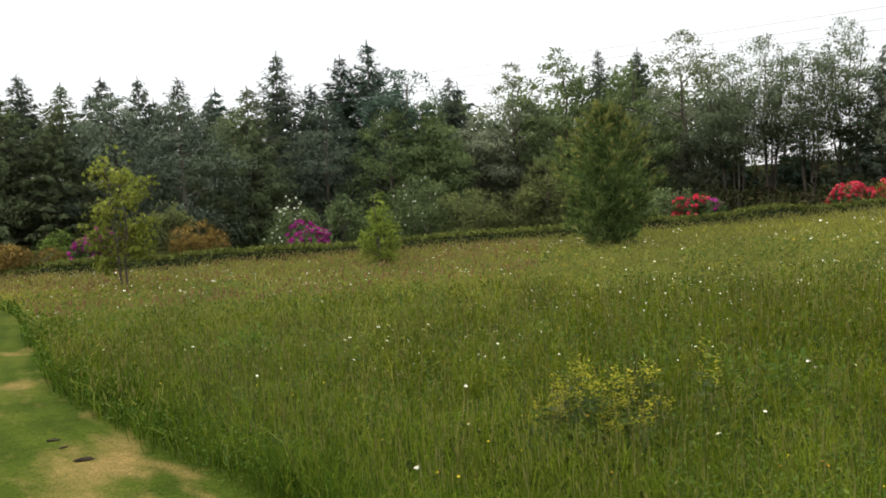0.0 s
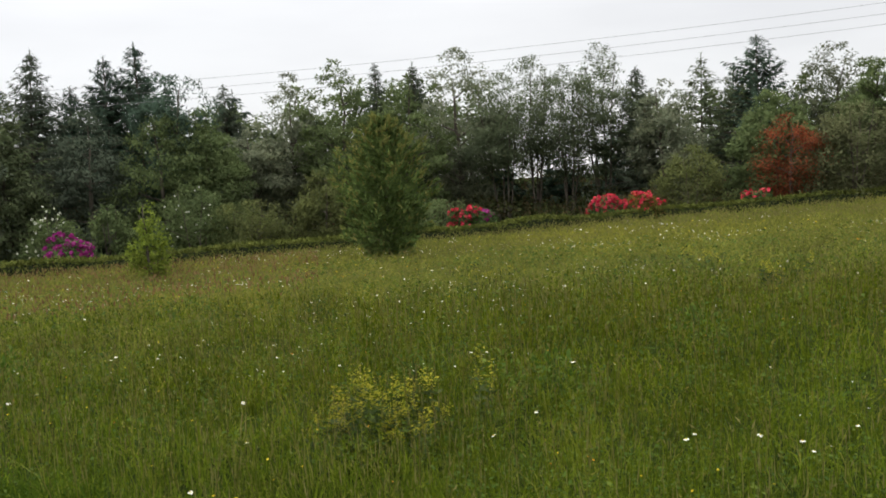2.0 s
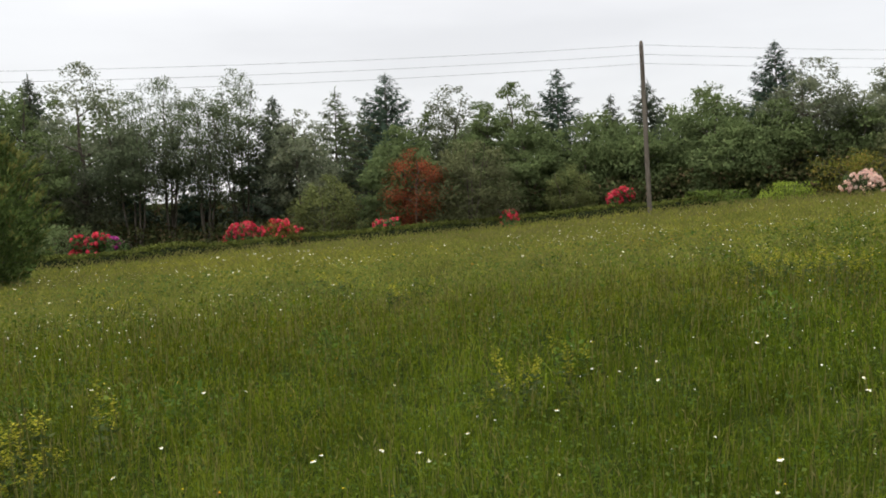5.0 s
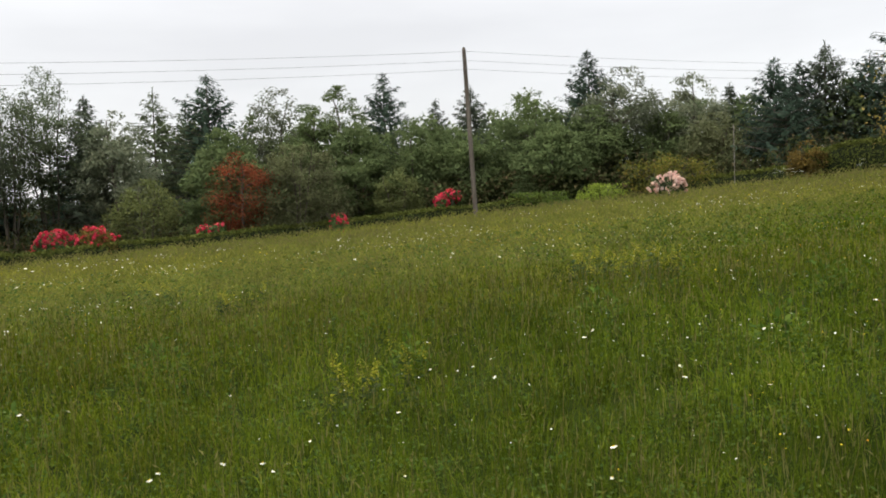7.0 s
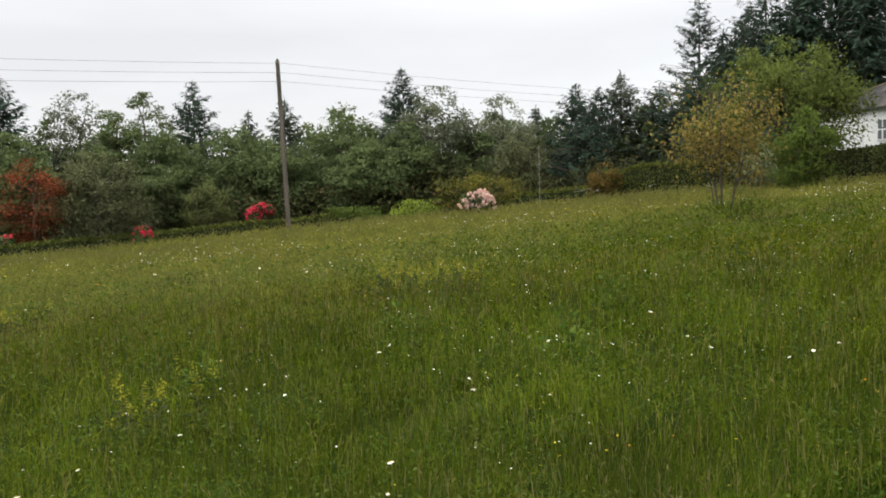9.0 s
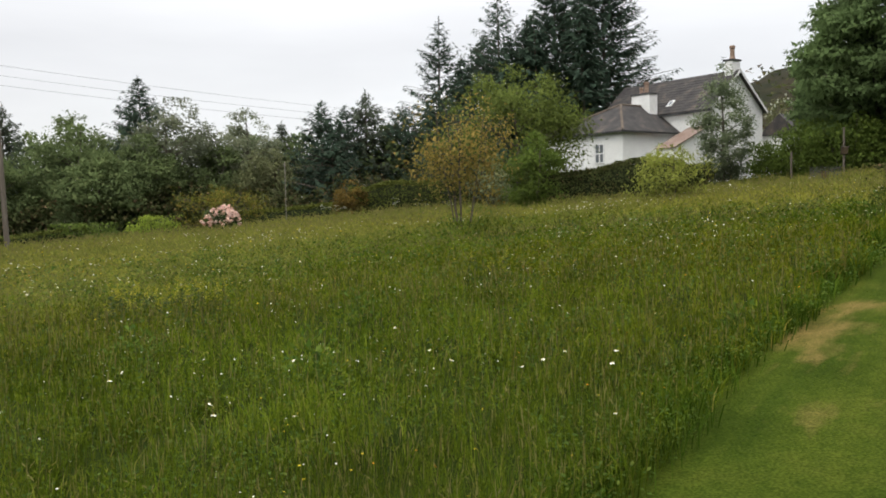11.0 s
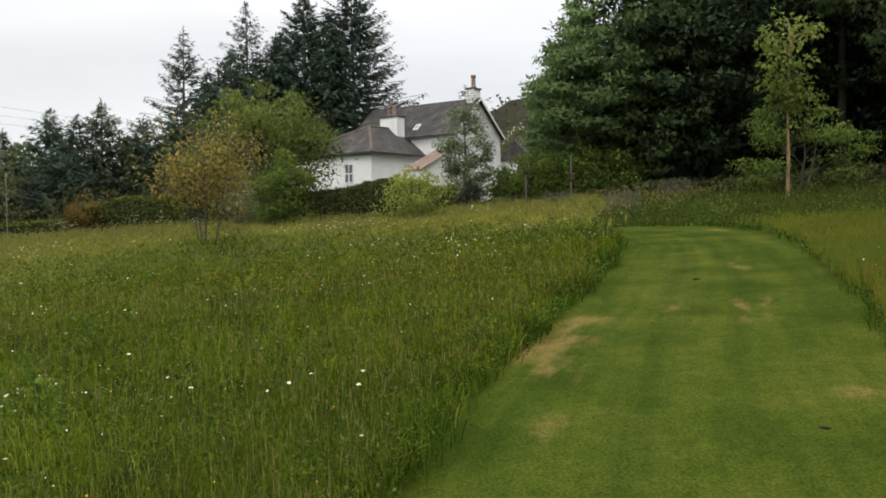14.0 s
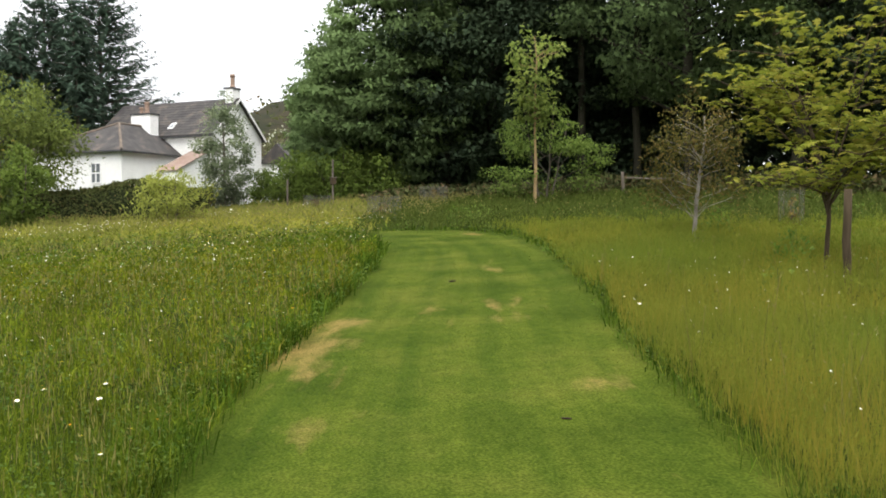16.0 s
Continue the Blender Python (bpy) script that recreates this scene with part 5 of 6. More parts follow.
broadleaf(spot(-24.0, 40), 2.2, 1.0, M_LIME, "fresh green shrub behind the hedge", 506, 0.03, "dome", 2200, 0.14, 40, stems=3, name="shrub", category="shrub", group="shrubs behind the hedge")
broadleaf(spot(-17.6, 41), 3.2, 1.2, M_OLIVE, "weeping shrub with hanging boughs behind the hedge", 507, 0.2, "dome", 2800, 0.15, 45, droop=0.5, name="shrub", category="shrub", group="shrubs behind the hedge")
broadleaf(spot(-20.4, 24), 4.0, 0.85, M_YMAPLE, "young maple with yellow-green leaves and a thin dark stem", 508, 0.32, "spire", 2300, 0.135, 26, 0.4, fine=True, name="young_tree", group="", limb_n=14, trunk=0.013, stems=2, clump=(0.12, 0.28))
broadleaf(spot(-4.2, 26), 2.5, 0.72, M_YELLOW, "young bright green leafy sapling in the meadow", 509, 0.04, "flame", 2600, 0.10, 34, 0.5, fine=True, name="sapling", group="", limb_n=14, stems=2, clump=(0.12, 0.26))
rhododendron(spot(-15.75, 38.3), 2.45, 1.45, 601, None, "low bush with bronze brown new leaves", leaf_mat=M_BROWN)
rhododendron(spot(-25.8, 37.3), 1.8, 1.5, 602, None, "low bush with reddish brown leaves", leaf_mat=M_BROWN)
rhododendron(spot(-22.0, 38.5), 2.45, 1.16, 603, M_PURPLE, "bush covered in deep purple flower heads", 192)
rhododendron(spot(-8.6, 38.3), 1.95, 1.21, 604, M_PURPLE, "bush covered in bright magenta flower heads", 240)
rhododendron(spot(15.7, 40.5), 2.15, 0.84, 605, M_RED, "bush with bright coral red flower heads", 136)
rhododendron(spot(17.2, 40.5), 1.65, 0.84, 606, M_PURPLE, "low bush with a few dull purple flowers", 40)
rhododendron(spot(24.8, 43.5), 2.05, 1.05, 607, M_RED, "bush with bright pink-red flower heads", 176)
rhododendron(spot(27.2, 43.5), 1.65, 1.26, 608, M_RED, "bush with scattered red flowers among bronze leaves", 80, leaf_mat=M_BROWN)
rhododendron(spot(34.0, 46.3), 1.60, 0.75, 609, M_RED, "small bush with red flower heads", 64)
rhododendron(spot(42.1, 47.0), 1.75, 0.84, 610, M_RED, "small bush with red flower heads", 96)
rhododendron(spot(49.4, 48.5), 2.3, 0.72, 611, M_RED, "bush covered in crimson flower heads", 192)
rhododendron(spot(63.7, 43.5), 1.70, 1.10, 612, M_PINK, "bush covered in pale pink flower heads in the grass", 208)
broadleaf(spot(63.6, 48), 2.5, 2.4, M_CRAB, "spreading bronze green shrub behind pink flowers", 510, 0.03, "dome", 3600, 0.13, 60, stems=4, name="shrub", category="shrub", group="shrubs by the pole")
broadleaf(spot(59.3, 47.5), 1.2, 1.5, M_YELLOW, "low yellow-green shrub near the pole", 511, 0.03, "dome", 2200, 0.12, 40, stems=4, name="shrub", category="shrub", group="shrubs by the pole")
broadleaf(spot(55.5, 48.5), 1.1, 1.8, M_LIME, "low spreading green shrub near the pole", 512, 0.03, "dome", 2400, 0.12, 40, stems=4, name="shrub", category="shrub", group="shrubs by the pole")
broadleaf(spot(82.7, 42), 7.0, 3.1, M_GARDEN, "broad yellow-green tree beside the house", 513, 0.10, "oval", 15000, 0.17, 60, 0.6, limb_n=16, name="garden_tree", group="")
broadleaf(spot(79.0, 25), 4.05, 1.75, M_ROWAN, "thin many-stemmed shrub with sparse bronze-tan leaves", 514, 0.36, "vase", 3300, 0.11, 60, 0.7, fine=True, name="rowan_shrub", category="shrub", group="", stems=7, limb_n=28, trunk=0.011)
broadleaf(spot(83.7, 36), 3.35, 1.2, M_LIME, "dense fresh green young tree", 515, 0.02, "egg", 5500, 0.13, 70, name="young_tree", group="", stems=2)
broadleaf(spot(80.9, 39), 2.7, 1.0, M_SILVER, "silvery grey-green bush beside the clipped hedge", 516, 0.03, "dome", 3000, 0.12, 50, name="shrub", category="shrub", group="", stems=3)
broadleaf(spot(92.2, 35), 2.35, 1.4, M_SPIREA, "low spreading yellow-green shrub in front of the house", 517, 0.03, "dome", 3200, 0.14, 60, name="shrub", category="shrub", group="", stems=4)
broadleaf(spot(95.5, 44), 6.0, 1.3, M_GREYBIRCH, "airy grey-green young birch in front of the gable", 518, 0.05, "spire", 12000, 0.115, 110, 0.5, slim=0.75, name="young_birch", group="", limb_n=24, flat=0.8, clump=(0.10, 0.24), trunk=0.012)
broadleaf(spot(115.4, 32), 6.95, 1.2, M_TUFT, "slender young tree with a bare tan stem and tufted top", 519, 0.52, "vase", 1250, 0.20, 9, 0.4, M_TANBARK, name="young_tree", group="", limb_n=16, trunk=0.0095, fine=True, droop=0.2, clump=(0.14, 0.32))
broadleaf(spot(116.0, 33.5), 3.9, 2.2, M_HAZEL, "leafy green sapling behind the slender tree", 520, 0.03, "egg", 5200, 0.13, 50, fine=True, name="sapling", group="", stems=3, flat=0.35, clump=(0.08, 0.24), fill=0.2)
broadleaf(spot(125.0, 16.6), 2.85, 0.84, M_CRABLEAF, "small crab tree with pale lichened twigs and sparse leaves", 521, 0.30, "dome", 4600, 0.062, 110, 0.8, M_PALEBARK, fine=True, name="crab_tree", group="", limb_n=38, trunk=0.0145, droop=0.0, twig=0.3)


def maple(at, h, r, seed, label):
    """A young maple: forking stems and flat tiers of five-lobed leaves."""
    g = np.random.default_rng(seed)
    ob = thing("young_maple", at, label, "tree")
    lines, ends = [], []
    t = np.linspace(0, 1, 6)
    lines.append((np.column_stack([0.03 * np.sin(t * 5), 0.03 * t, -0.2 + 1.2 * t]), 0.034 * (1 - 0.25 * t), 8))
    for k in range(13):
        a = k * 2.4 + g.normal(0, 0.3)
        z1 = h * g.uniform(0.30, 0.97)
        reach = r * np.sqrt(max(0.08, 1 - ((z1 / h - 0.55) / 0.48) ** 2)) * g.uniform(0.6, 1.0)
        b = np.array([0.0, 0.03, 0.80 + 0.35 * g.random()])
        p = b + np.column_stack([np.cos(a) * reach * t ** 1.2, np.sin(a) * reach * t ** 1.2, (z1 - b[2]) * t ** 0.85]) + g.normal(0, 0.02, (6, 3)) * t[:, None]
        lines.append((p, 0.017 * (1 - 0.8 * t), 5))
        for q in (0.45, 0.6, 0.75, 0.88, 1.0):
            c = np.array([np.interp(q, t, p[:, i]) for i in range(3)])
            for _ in range(2):
                e = c + np.array([g.normal(0, 0.30), g.normal(0, 0.30), g.uniform(0.02, 0.16)]) * r / 1.5
                lines.append((np.stack([c, (c + e) / 2 + [0, 0, 0.02], e]), [0.008, 0.006, 0.003], 4))
                ends.append(e)
    part("trunk", arrays_mesh("trunk", *tube_arrays(lines), M_STAKE, smooth=True), None, ob)
    ends = np.array(ends)
    n = 2300
    pick = g.integers(0, len(ends), n)
    pos = ends[pick] + g.normal(0, 1, (n, 3)) * [0.17, 0.17, 0.045]
    size = g.uniform(0.055, 0.095, n)
    spin = g.uniform(0, 6.283, n)
    nx, ny = g.normal(0, 0.28, n), g.normal(0, 0.28, n)
    rim_a = np.array([0, 0.42, 0.72, 1.15, 1.5, 2.1, 2.75]) 
    rim_a = np.concatenate([rim_a, [math.pi], -rim_a[:0:-1]])
    rim_r = np.array([1.0, 0.52, 0.95, 0.5, 0.85, 0.42, 0.5])
    rim_r = np.concatenate([rim_r, [0.12], rim_r[:0:-1]])
    m = len(rim_a)
    ca, sa = np.cos(spin[:, None] + rim_a), np.sin(spin[:, None] + rim_a)
    x = pos[:, :1] + ca * rim_r * size[:, None]
    y = pos[:, 1:2] + sa * rim_r * size[:, None]
    z = pos[:, 2:] - (ca * nx[:, None] + sa * ny[:, None]) * rim_r * size[:, None] - 0.35 * size[:, None] * rim_r ** 2
    ring = np.stack([x, y, z], -1)
    verts = np.concatenate([pos[:, None], ring], 1).reshape(-1, 3)
    o = np.arange(n)[:, None, None] * (m + 1)
    i = np.arange(m)
    tri = np.stack([np.zeros(m, int), 1 + i, 1 + (i + 1) % m], -1)[None] + o
    part("crown", arrays_mesh("crown", verts, tri.reshape(-1, 3), M_MAPLE), None, ob)
    return ob


maple(spot(132.6, 12.4), 3.7, 1.36, 522, "young maple with fresh yellow-green leaves beside the path")

broadleaf(spot(71.7, 46), 2.1, 0.95, M_BROWN, "rounded bronze green bush at the end of the clipped hedge", 523, 0.02, "dome", 4200, 0.11, 60, stems=3, name="shrub", category="shrub", group="")
hedge(HEDGE_LINE, 0.73, 0.8, M_LOWHEDGE, "long low clipped green hedge along the meadow", 3, per=250, leaf=0.11, thin=0.4, uneven=1.3)


# ---- the white house ----
M_RENDER = surface("white_harled_wall", [(0.3, (0.72, 0.72, 0.69)), (0.7, (0.84, 0.84, 0.81))], 0.8, 0.9, 0.1, 0.01, 30)
M_SLATE = surface("grey_slates", [(0.3, (0.036, 0.034, 0.033)), (0.55, (0.058, 0.053, 0.050)), (0.75, (0.115, 0.095, 0.075))], 1.5, 0.8, 0.25, 0.01, 20)
M_RUST = surface("rusty_tin_sheet", [(0.3, (0.19, 0.125, 0.095)), (0.7, (0.29, 0.22, 0.18))], 1.2, 0.8, 0.2, 0.0, 16)
M_RIDGE = surface("weathered_ridge_tile", [(0.3, (0.10, 0.085, 0.07)), (0.7, (0.19, 0.15, 0.115))], 2.0, 0.85, 0.15)
M_DARKTRIM = surface("dark_painted_wood", [(0.3, (0.03, 0.03, 0.032)), (0.7, (0.07, 0.07, 0.07))], 2.0, 0.6, 0.3)
M_CLAY = surface("clay_pot", [(0.3, (0.21, 0.14, 0.105)), (0.7, (0.33, 0.24, 0.18))], 5.0, 0.85, 0.15)
M_PAINT = surface("white_paint", [(0.3, (0.72, 0.72, 0.70)), (0.7, (0.82, 0.82, 0.80))], 3.0, 0.5, 0.3)
m, n, l, b = material("window_glass", 0.06, 1.0)
b.inputs["Base Color"].default_value = (0.14, 0.155, 0.16, 1)
M_GLASS = m

V_AZ = 91.7
V_DIR = Vector((math.sin(radians(V_AZ)), math.cos(radians(V_AZ)), 0))
V_RIGHT = Vector((V_DIR.y, -V_DIR.x, 0))
AX_A = -V_RIGHT * 0.766 + V_DIR * 0.643
AX_B = V_RIGHT * 0.643 + V_DIR * 0.766
HOUSE_AT = V_RIGHT * 3.17 + V_DIR * 60.0
HOUSE_Z = float(ground(HOUSE_AT.x, HOUSE_AT.y)) + 0.36
HM = Matrix(((AX_A.x, AX_B.x, 0, HOUSE_AT.x), (AX_A.y, AX_B.y, 0, HOUSE_AT.y), (0, 0, 1, HOUSE_Z), (0, 0, 0, 1)))
house = new("house")
house.matrix_world = Matrix.Translation((HOUSE_AT.x, HOUSE_AT.y, HOUSE_Z))
tagged(house, "white rendered cottage with grey slate roofs and two chimneys", "house")


def hpart(name, verts, faces, mat, label="", parent=None):
    """A part of the house, given in its own metres: a along the long wall, b along the gable."""
    me = bpy.data.meshes.new(name)
    rot = HM.to_3x3()
    me.from_pydata([tuple(rot @ Vector(v)) for v in verts], [], faces)
    me.materials.append(mat)
    bm = bmesh.new()
    bm.from_mesh(me)
    bmesh.ops.recalc_face_normals(bm, faces=bm.faces)
    bm.to_mesh(me)
    bm.free()
    return part(name, me, None, parent or house, label)


def hbox(name, a0, a1, b0, b1, z0, z1, mat, label="", parent=None):
    v = [(a, b, z) for z in (z0, z1) for a, b in ((a0, b0), (a1, b0), (a1, b1), (a0, b1))]
    return hpart(name, v, [(0, 1, 2, 3), (4, 5, 6, 7), (0, 1, 5, 4), (1, 2, 6, 5), (2, 3, 7, 6), (3, 0, 4, 7)], mat, label, parent)


def roof_slab(name, quad, thick, mat, label="", parent=None):
    q = [Vector(p) for p in quad]
    n = (q[1] - q[0]).cross(q[2] - q[0]).normalized()
    if n.z < 0:
        n = -n
    v = [tuple(p) for p in q] + [tuple(p - n * thick) for p in q]
    k = len(q)
    f = [tuple(range(k)), tuple(range(k, 2 * k))] + [(i, (i + 1) % k, k + (i + 1) % k, k + i) for i in range(k)]
    return hpart(name, v, f, mat, label, parent)


LEN, WID, EAVE, RIDGE = 9.7, 5.7, 4.6, 7.1
hpart("main_wall", [(0, 0, -2.2), (LEN, 0, -2.2), (LEN, WID, -2.2), (0, WID, -2.2), (0, 0, EAVE), (LEN, 0, EAVE), (LEN, WID, EAVE), (0, WID, EAVE), (0, WID / 2, RIDGE), (LEN, WID / 2, RIDGE)],
      [(0, 1, 2, 3), (0, 1, 5, 4), (2, 3, 7, 6), (3, 0, 4, 8, 7), (1, 2, 6, 9, 5), (4, 5, 9, 8), (7, 8, 9, 6)], M_RENDER)
o, e = 0.28, 0.25
dz = (RIDGE - EAVE) / (WID / 2)
front_roof = roof_slab("roof", [(-o, -e, EAVE - e * dz + 0.14), (LEN + o, -e, EAVE - e * dz + 0.14), (LEN + o, WID / 2, RIDGE + 0.14), (-o, WID / 2, RIDGE + 0.14)], 0.12, M_SLATE, "grey slate roof")
roof_slab("roof", [(-o, WID + e, EAVE - e * dz + 0.137), (LEN + o, WID + e, EAVE - e * dz + 0.137), (LEN + o, WID / 2 + 0.003, RIDGE + 0.137), (-o, WID / 2 + 0.003, RIDGE + 0.137)], 0.12, M_SLATE, "grey slate roof")
# slate courses on the roof that faces the meadow
for c in range(1, 13):
    t = c / 13
    b_ = -e + (WID / 2 + e) * t
    z_ = EAVE - e * dz + 0.14 + (RIDGE - EAVE + e * dz) * t
    hbox("slate_course", -o, LEN + o, b_ - 0.012, b_ + 0.02, z_ - 0.01, z_ + 0.012, M_SLATE, "", front_roof)
hbox("gutter", -o, LEN + o, -e - 0.11, -e - 0.003, EAVE - e * dz - 0.03, EAVE - e * dz + 0.07, M_DARKTRIM, "dark gutter along the eaves")
# barge boards on the near gable
for s0, s1 in ((-e, WID / 2), (WID + e, WID / 2)):
    z0 = EAVE - e * dz
    roof_slab("barge_board", [(-o - 0.03, s0, z0 + 0.16), (-o - 0.004, s0, z0 + 0.16), (-o - 0.004, s1, RIDGE + 0.16), (-o - 0.03, s1, RIDGE + 0.16)], 0.15, M_PAINT, "white barge board")
# rooflight and gable windows
rl = roof_slab("rooflight", [(3.50, 0.32, EAVE + 0.32 * dz + 0.20), (3.92, 0.32, EAVE + 0.32 * dz + 0.20), (3.92, 0.80, EAVE + 0.80 * dz + 0.20), (3.50, 0.80, EAVE + 0.80 * dz + 0.20)], 0.07, M_PAINT, "small white-framed rooflight")
roof_slab("pane", [(3.56, 0.38, EAVE + 0.38 * dz + 0.205), (3.86, 0.38, EAVE + 0.38 * dz + 0.205), (3.86, 0.74, EAVE + 0.74 * dz + 0.205), (3.56, 0.74, EAVE + 0.74 * dz + 0.205)], 0.004, M_GLASS, "", rl)


def window_a(a0, a1, b, z0, z1, face=-1):
    """A window in a wall that runs along a, facing out at b."""
    w = hbox("window", a0, a1, b + face * 0.02 - 0.01, b + face * 0.02 + 0.01, z0, z1, M_GLASS, "small-paned sash window")
    t = 0.07
    for nm, p in (("frame", (a0 - t, a0, z0 - t, z1 + t)), ("frame", (a1, a1 + t, z0 - t, z1 + t)), ("frame", (a0, a1, z1, z1 + t)), ("sill", (a0, a1, z0 - t, z0)), ("glazing_bar", (a0, a1, (z0 + z1) / 2 - 0.04, (z0 + z1) / 2 + 0.04)), ("glazing_bar", ((a0 + a1) / 2 - 0.035, (a0 + a1) / 2 + 0.035, z0, (z0 + z1) / 2 - 0.03)), ("glazing_bar", ((a0 + a1) / 2 - 0.02, (a0 + a1) / 2 + 0.02, (z0 + z1) / 2 + 0.03, z1))):
        hbox(nm, p[0], p[1], b + face * 0.045 - 0.03, b + face * 0.045 + 0.03, p[2], p[3], M_PAINT, "", w)


def chimney(a0, a1, b0, b1, z0, z1, pots, label):
    c = hbox("chimney", a0, a1, b0, b1, z0, z1, M_RENDER, label)
    hbox("cap", a0 - 0.07, a1 + 0.07, b0 - 0.07, b1 + 0.07, z1, z1 + 0.10, M_DARKTRIM, "", c)
    for pa, pb, r, h in pots:
        prof = [(1.0, 0), (0.92, 0.12), (0.78, 0.2), (0.74, 0.75), (0.95, 0.8), (0.95, 0.92), (0.8, 1.0)]
        v, f = [], []
        for q, zz in prof:
            for k in range(12):
                v.append((pa + math.cos(k * math.pi / 6) * r * q, pb + math.sin(k * math.pi / 6) * r * q, z1 + 0.095 + zz * h))
        for i in range(len(prof) - 1):
            for k in range(12):
                f.append((i * 12 + k, i * 12 + (k + 1) % 12, i * 12 + 12 + (k + 1) % 12, i * 12 + 12 + k))
        f.append(tuple(range(len(v) - 12, len(v))))
        hpart("chimney_pot", v, f, M_CLAY, "tall clay chimney pot", c)


chimney(0.05, 0.65, WID / 2 - 0.42, WID / 2 + 0.42, RIDGE - 0.5, RIDGE + 0.75, [(0.35, WID / 2, 0.2, 0.95)], "white gable chimney")

v, f = tube_arrays([([(0.9, WID / 2 - 0.25, RIDGE), (0.9, WID / 2 - 0.25, RIDGE + 1.1)], [0.02, 0.02], 5)] + [([(0.9, WID / 2 - 0.25 - w_, RIDGE + z_), (0.9, WID / 2 - 0.25 + w_, RIDGE + z_)], [0.012, 0.012], 4) for w_, z_ in ((0.3, 1.08), (0.24, 0.95), (0.18, 0.82))])
hpart("aerial", [tuple(r) for r in v], [tuple(int(i) for i in r) for r in f], M_DARKTRIM, "thin television aerial")

# hipped wing towards the meadow
W0, W1, D = 2.7, 10.3, -5.4
WE, WR = 3.15, 5.15
hpart("wing_wall", [(W0, D, -2.2), (W1, D, -2.2), (W1, 0, -2.2), (W0, 0, -2.2), (W0, D, WE), (W1, D, WE), (W1, 0, WE), (W0, 0, WE)], [(0, 1, 2, 3), (4, 5, 6, 7), (0, 1, 5, 4), (1, 2, 6, 5), (3, 0, 4, 7)], M_RENDER)
ov = 0.3
mid = 5.03
apex = (mid, D + 2.4, WR)
back = (mid, 0.0, WR)
roof_slab("wing_roof", [(W0 - ov, D - ov, WE), (W1 + ov, D - ov, WE), apex], 0.1, M_SLATE, "hipped grey slate roof")
roof_slab("wing_roof", [(W0 - ov, D - ov, WE), apex, back, (W0 - ov, 0, WE)], 0.1, M_SLATE, "hipped grey slate roof")
roof_slab("wing_roof", [(W1 + ov, D - ov, WE), apex, back, (W1 + ov, 0, WE)], 0.1, M_SLATE, "hipped grey slate roof")
for p, q in (((W0 - ov, D - ov, WE + 0.03), apex), ((W1 + ov, D - ov, WE + 0.03), apex), (apex, back)):
    v, f = tube_arrays([([p, q], [0.09, 0.09], 6)])
    hpart("ridge_tile", [tuple(r) for r in v], [tuple(int(i) for i in r) for r in f], M_RIDGE, "weathered ridge tiles")
hbox("gutter", W0 - ov - 0.1, W1 + ov, D - ov - 0.11, D - ov - 0.003, WE - 0.12, WE - 0.02, M_DARKTRIM, "dark gutter along the eaves")
hbox("gutter", W0 - ov - 0.11, W0 - ov - 0.003, D - ov, 0.0, WE - 0.12, WE - 0.02, M_DARKTRIM, "dark gutter along the eaves")
window_a(4.35, 5.05, D, 1.2, 2.35)
hbox("downpipe", 6.2, 6.28, D - 0.1, D - 0.02, 0.0, WE - 0.1, M_PAINT, "white downpipe")
chimney(mid - 0.8, mid + 0.8, -1.0, -0.2, WE + 0.6, 5.92, [(mid - 0.2, -0.6, 0.2, 0.8), (mid + 0.25, -0.6, 0.17, 0.45)], "broad white chimney on the wing")

# lean-to with a rusty tin roof in the corner
roof_slab("lean_to_roof", [(1.75, -3.5, 1.95), (0.1, -3.5, 1.95), (0.1, 0.0, 3.45), (1.75, 0.0, 3.45)], 0.06, M_RUST, "rusty corrugated tin roof")
hpart("lean_to_wall", [(1.62, -3.35, -2.2), (0.25, -3.35, -2.2), (0.25, 0, -2.2), (1.62, 0, -2.2), (1.62, -3.35, 1.9), (0.25, -3.35, 1.9), (0.25, 0, 3.32), (1.62, 0, 3.32)], [(0, 1, 5, 4), (1, 2, 6, 5), (3, 0, 4, 7), (4, 5, 6, 7)], M_RENDER)
# low outbuilding beyond
shed = thing("outbuilding", HM @ Vector((-1.0, 8.6, 1.1)), "low outbuilding with a dark slate roof behind the house", "outbuilding")
rot = HM.to_3x3()


def spart(name, verts, faces, mat):
    me = bpy.data.meshes.new(name)
    me.from_pydata([tuple(rot @ Vector(v)) for v in verts], [], faces)
    me.materials.append(mat)
    part(name, me, None, shed)


spart("wall", [(a, b, z) for z in (-1.5, 2.0) for a, b in ((0, 0), (3, 0), (3, 5), (0, 5))], [(4, 5, 6, 7), (0, 1, 5, 4), (1, 2, 6, 5), (2, 3, 7, 6), (3, 0, 4, 7)], M_RENDER)
spart("roof", [(-0.2, -0.2, 2.0), (3.2, -0.2, 2.0), (3.2, 5.2, 2.0), (-0.2, 5.2, 2.0), (1.5, -0.2, 3.5), (1.5, 5.2, 3.5)], [(0, 3, 5, 4), (1, 4, 5, 2), (0, 4, 1), (3, 2, 5)], M_SLATE)


# ---- hedges round the house ----
def bearing_line(pairs):
    return smooth_line([spot(a, d)[:2] for a, d in pairs], 0.8)


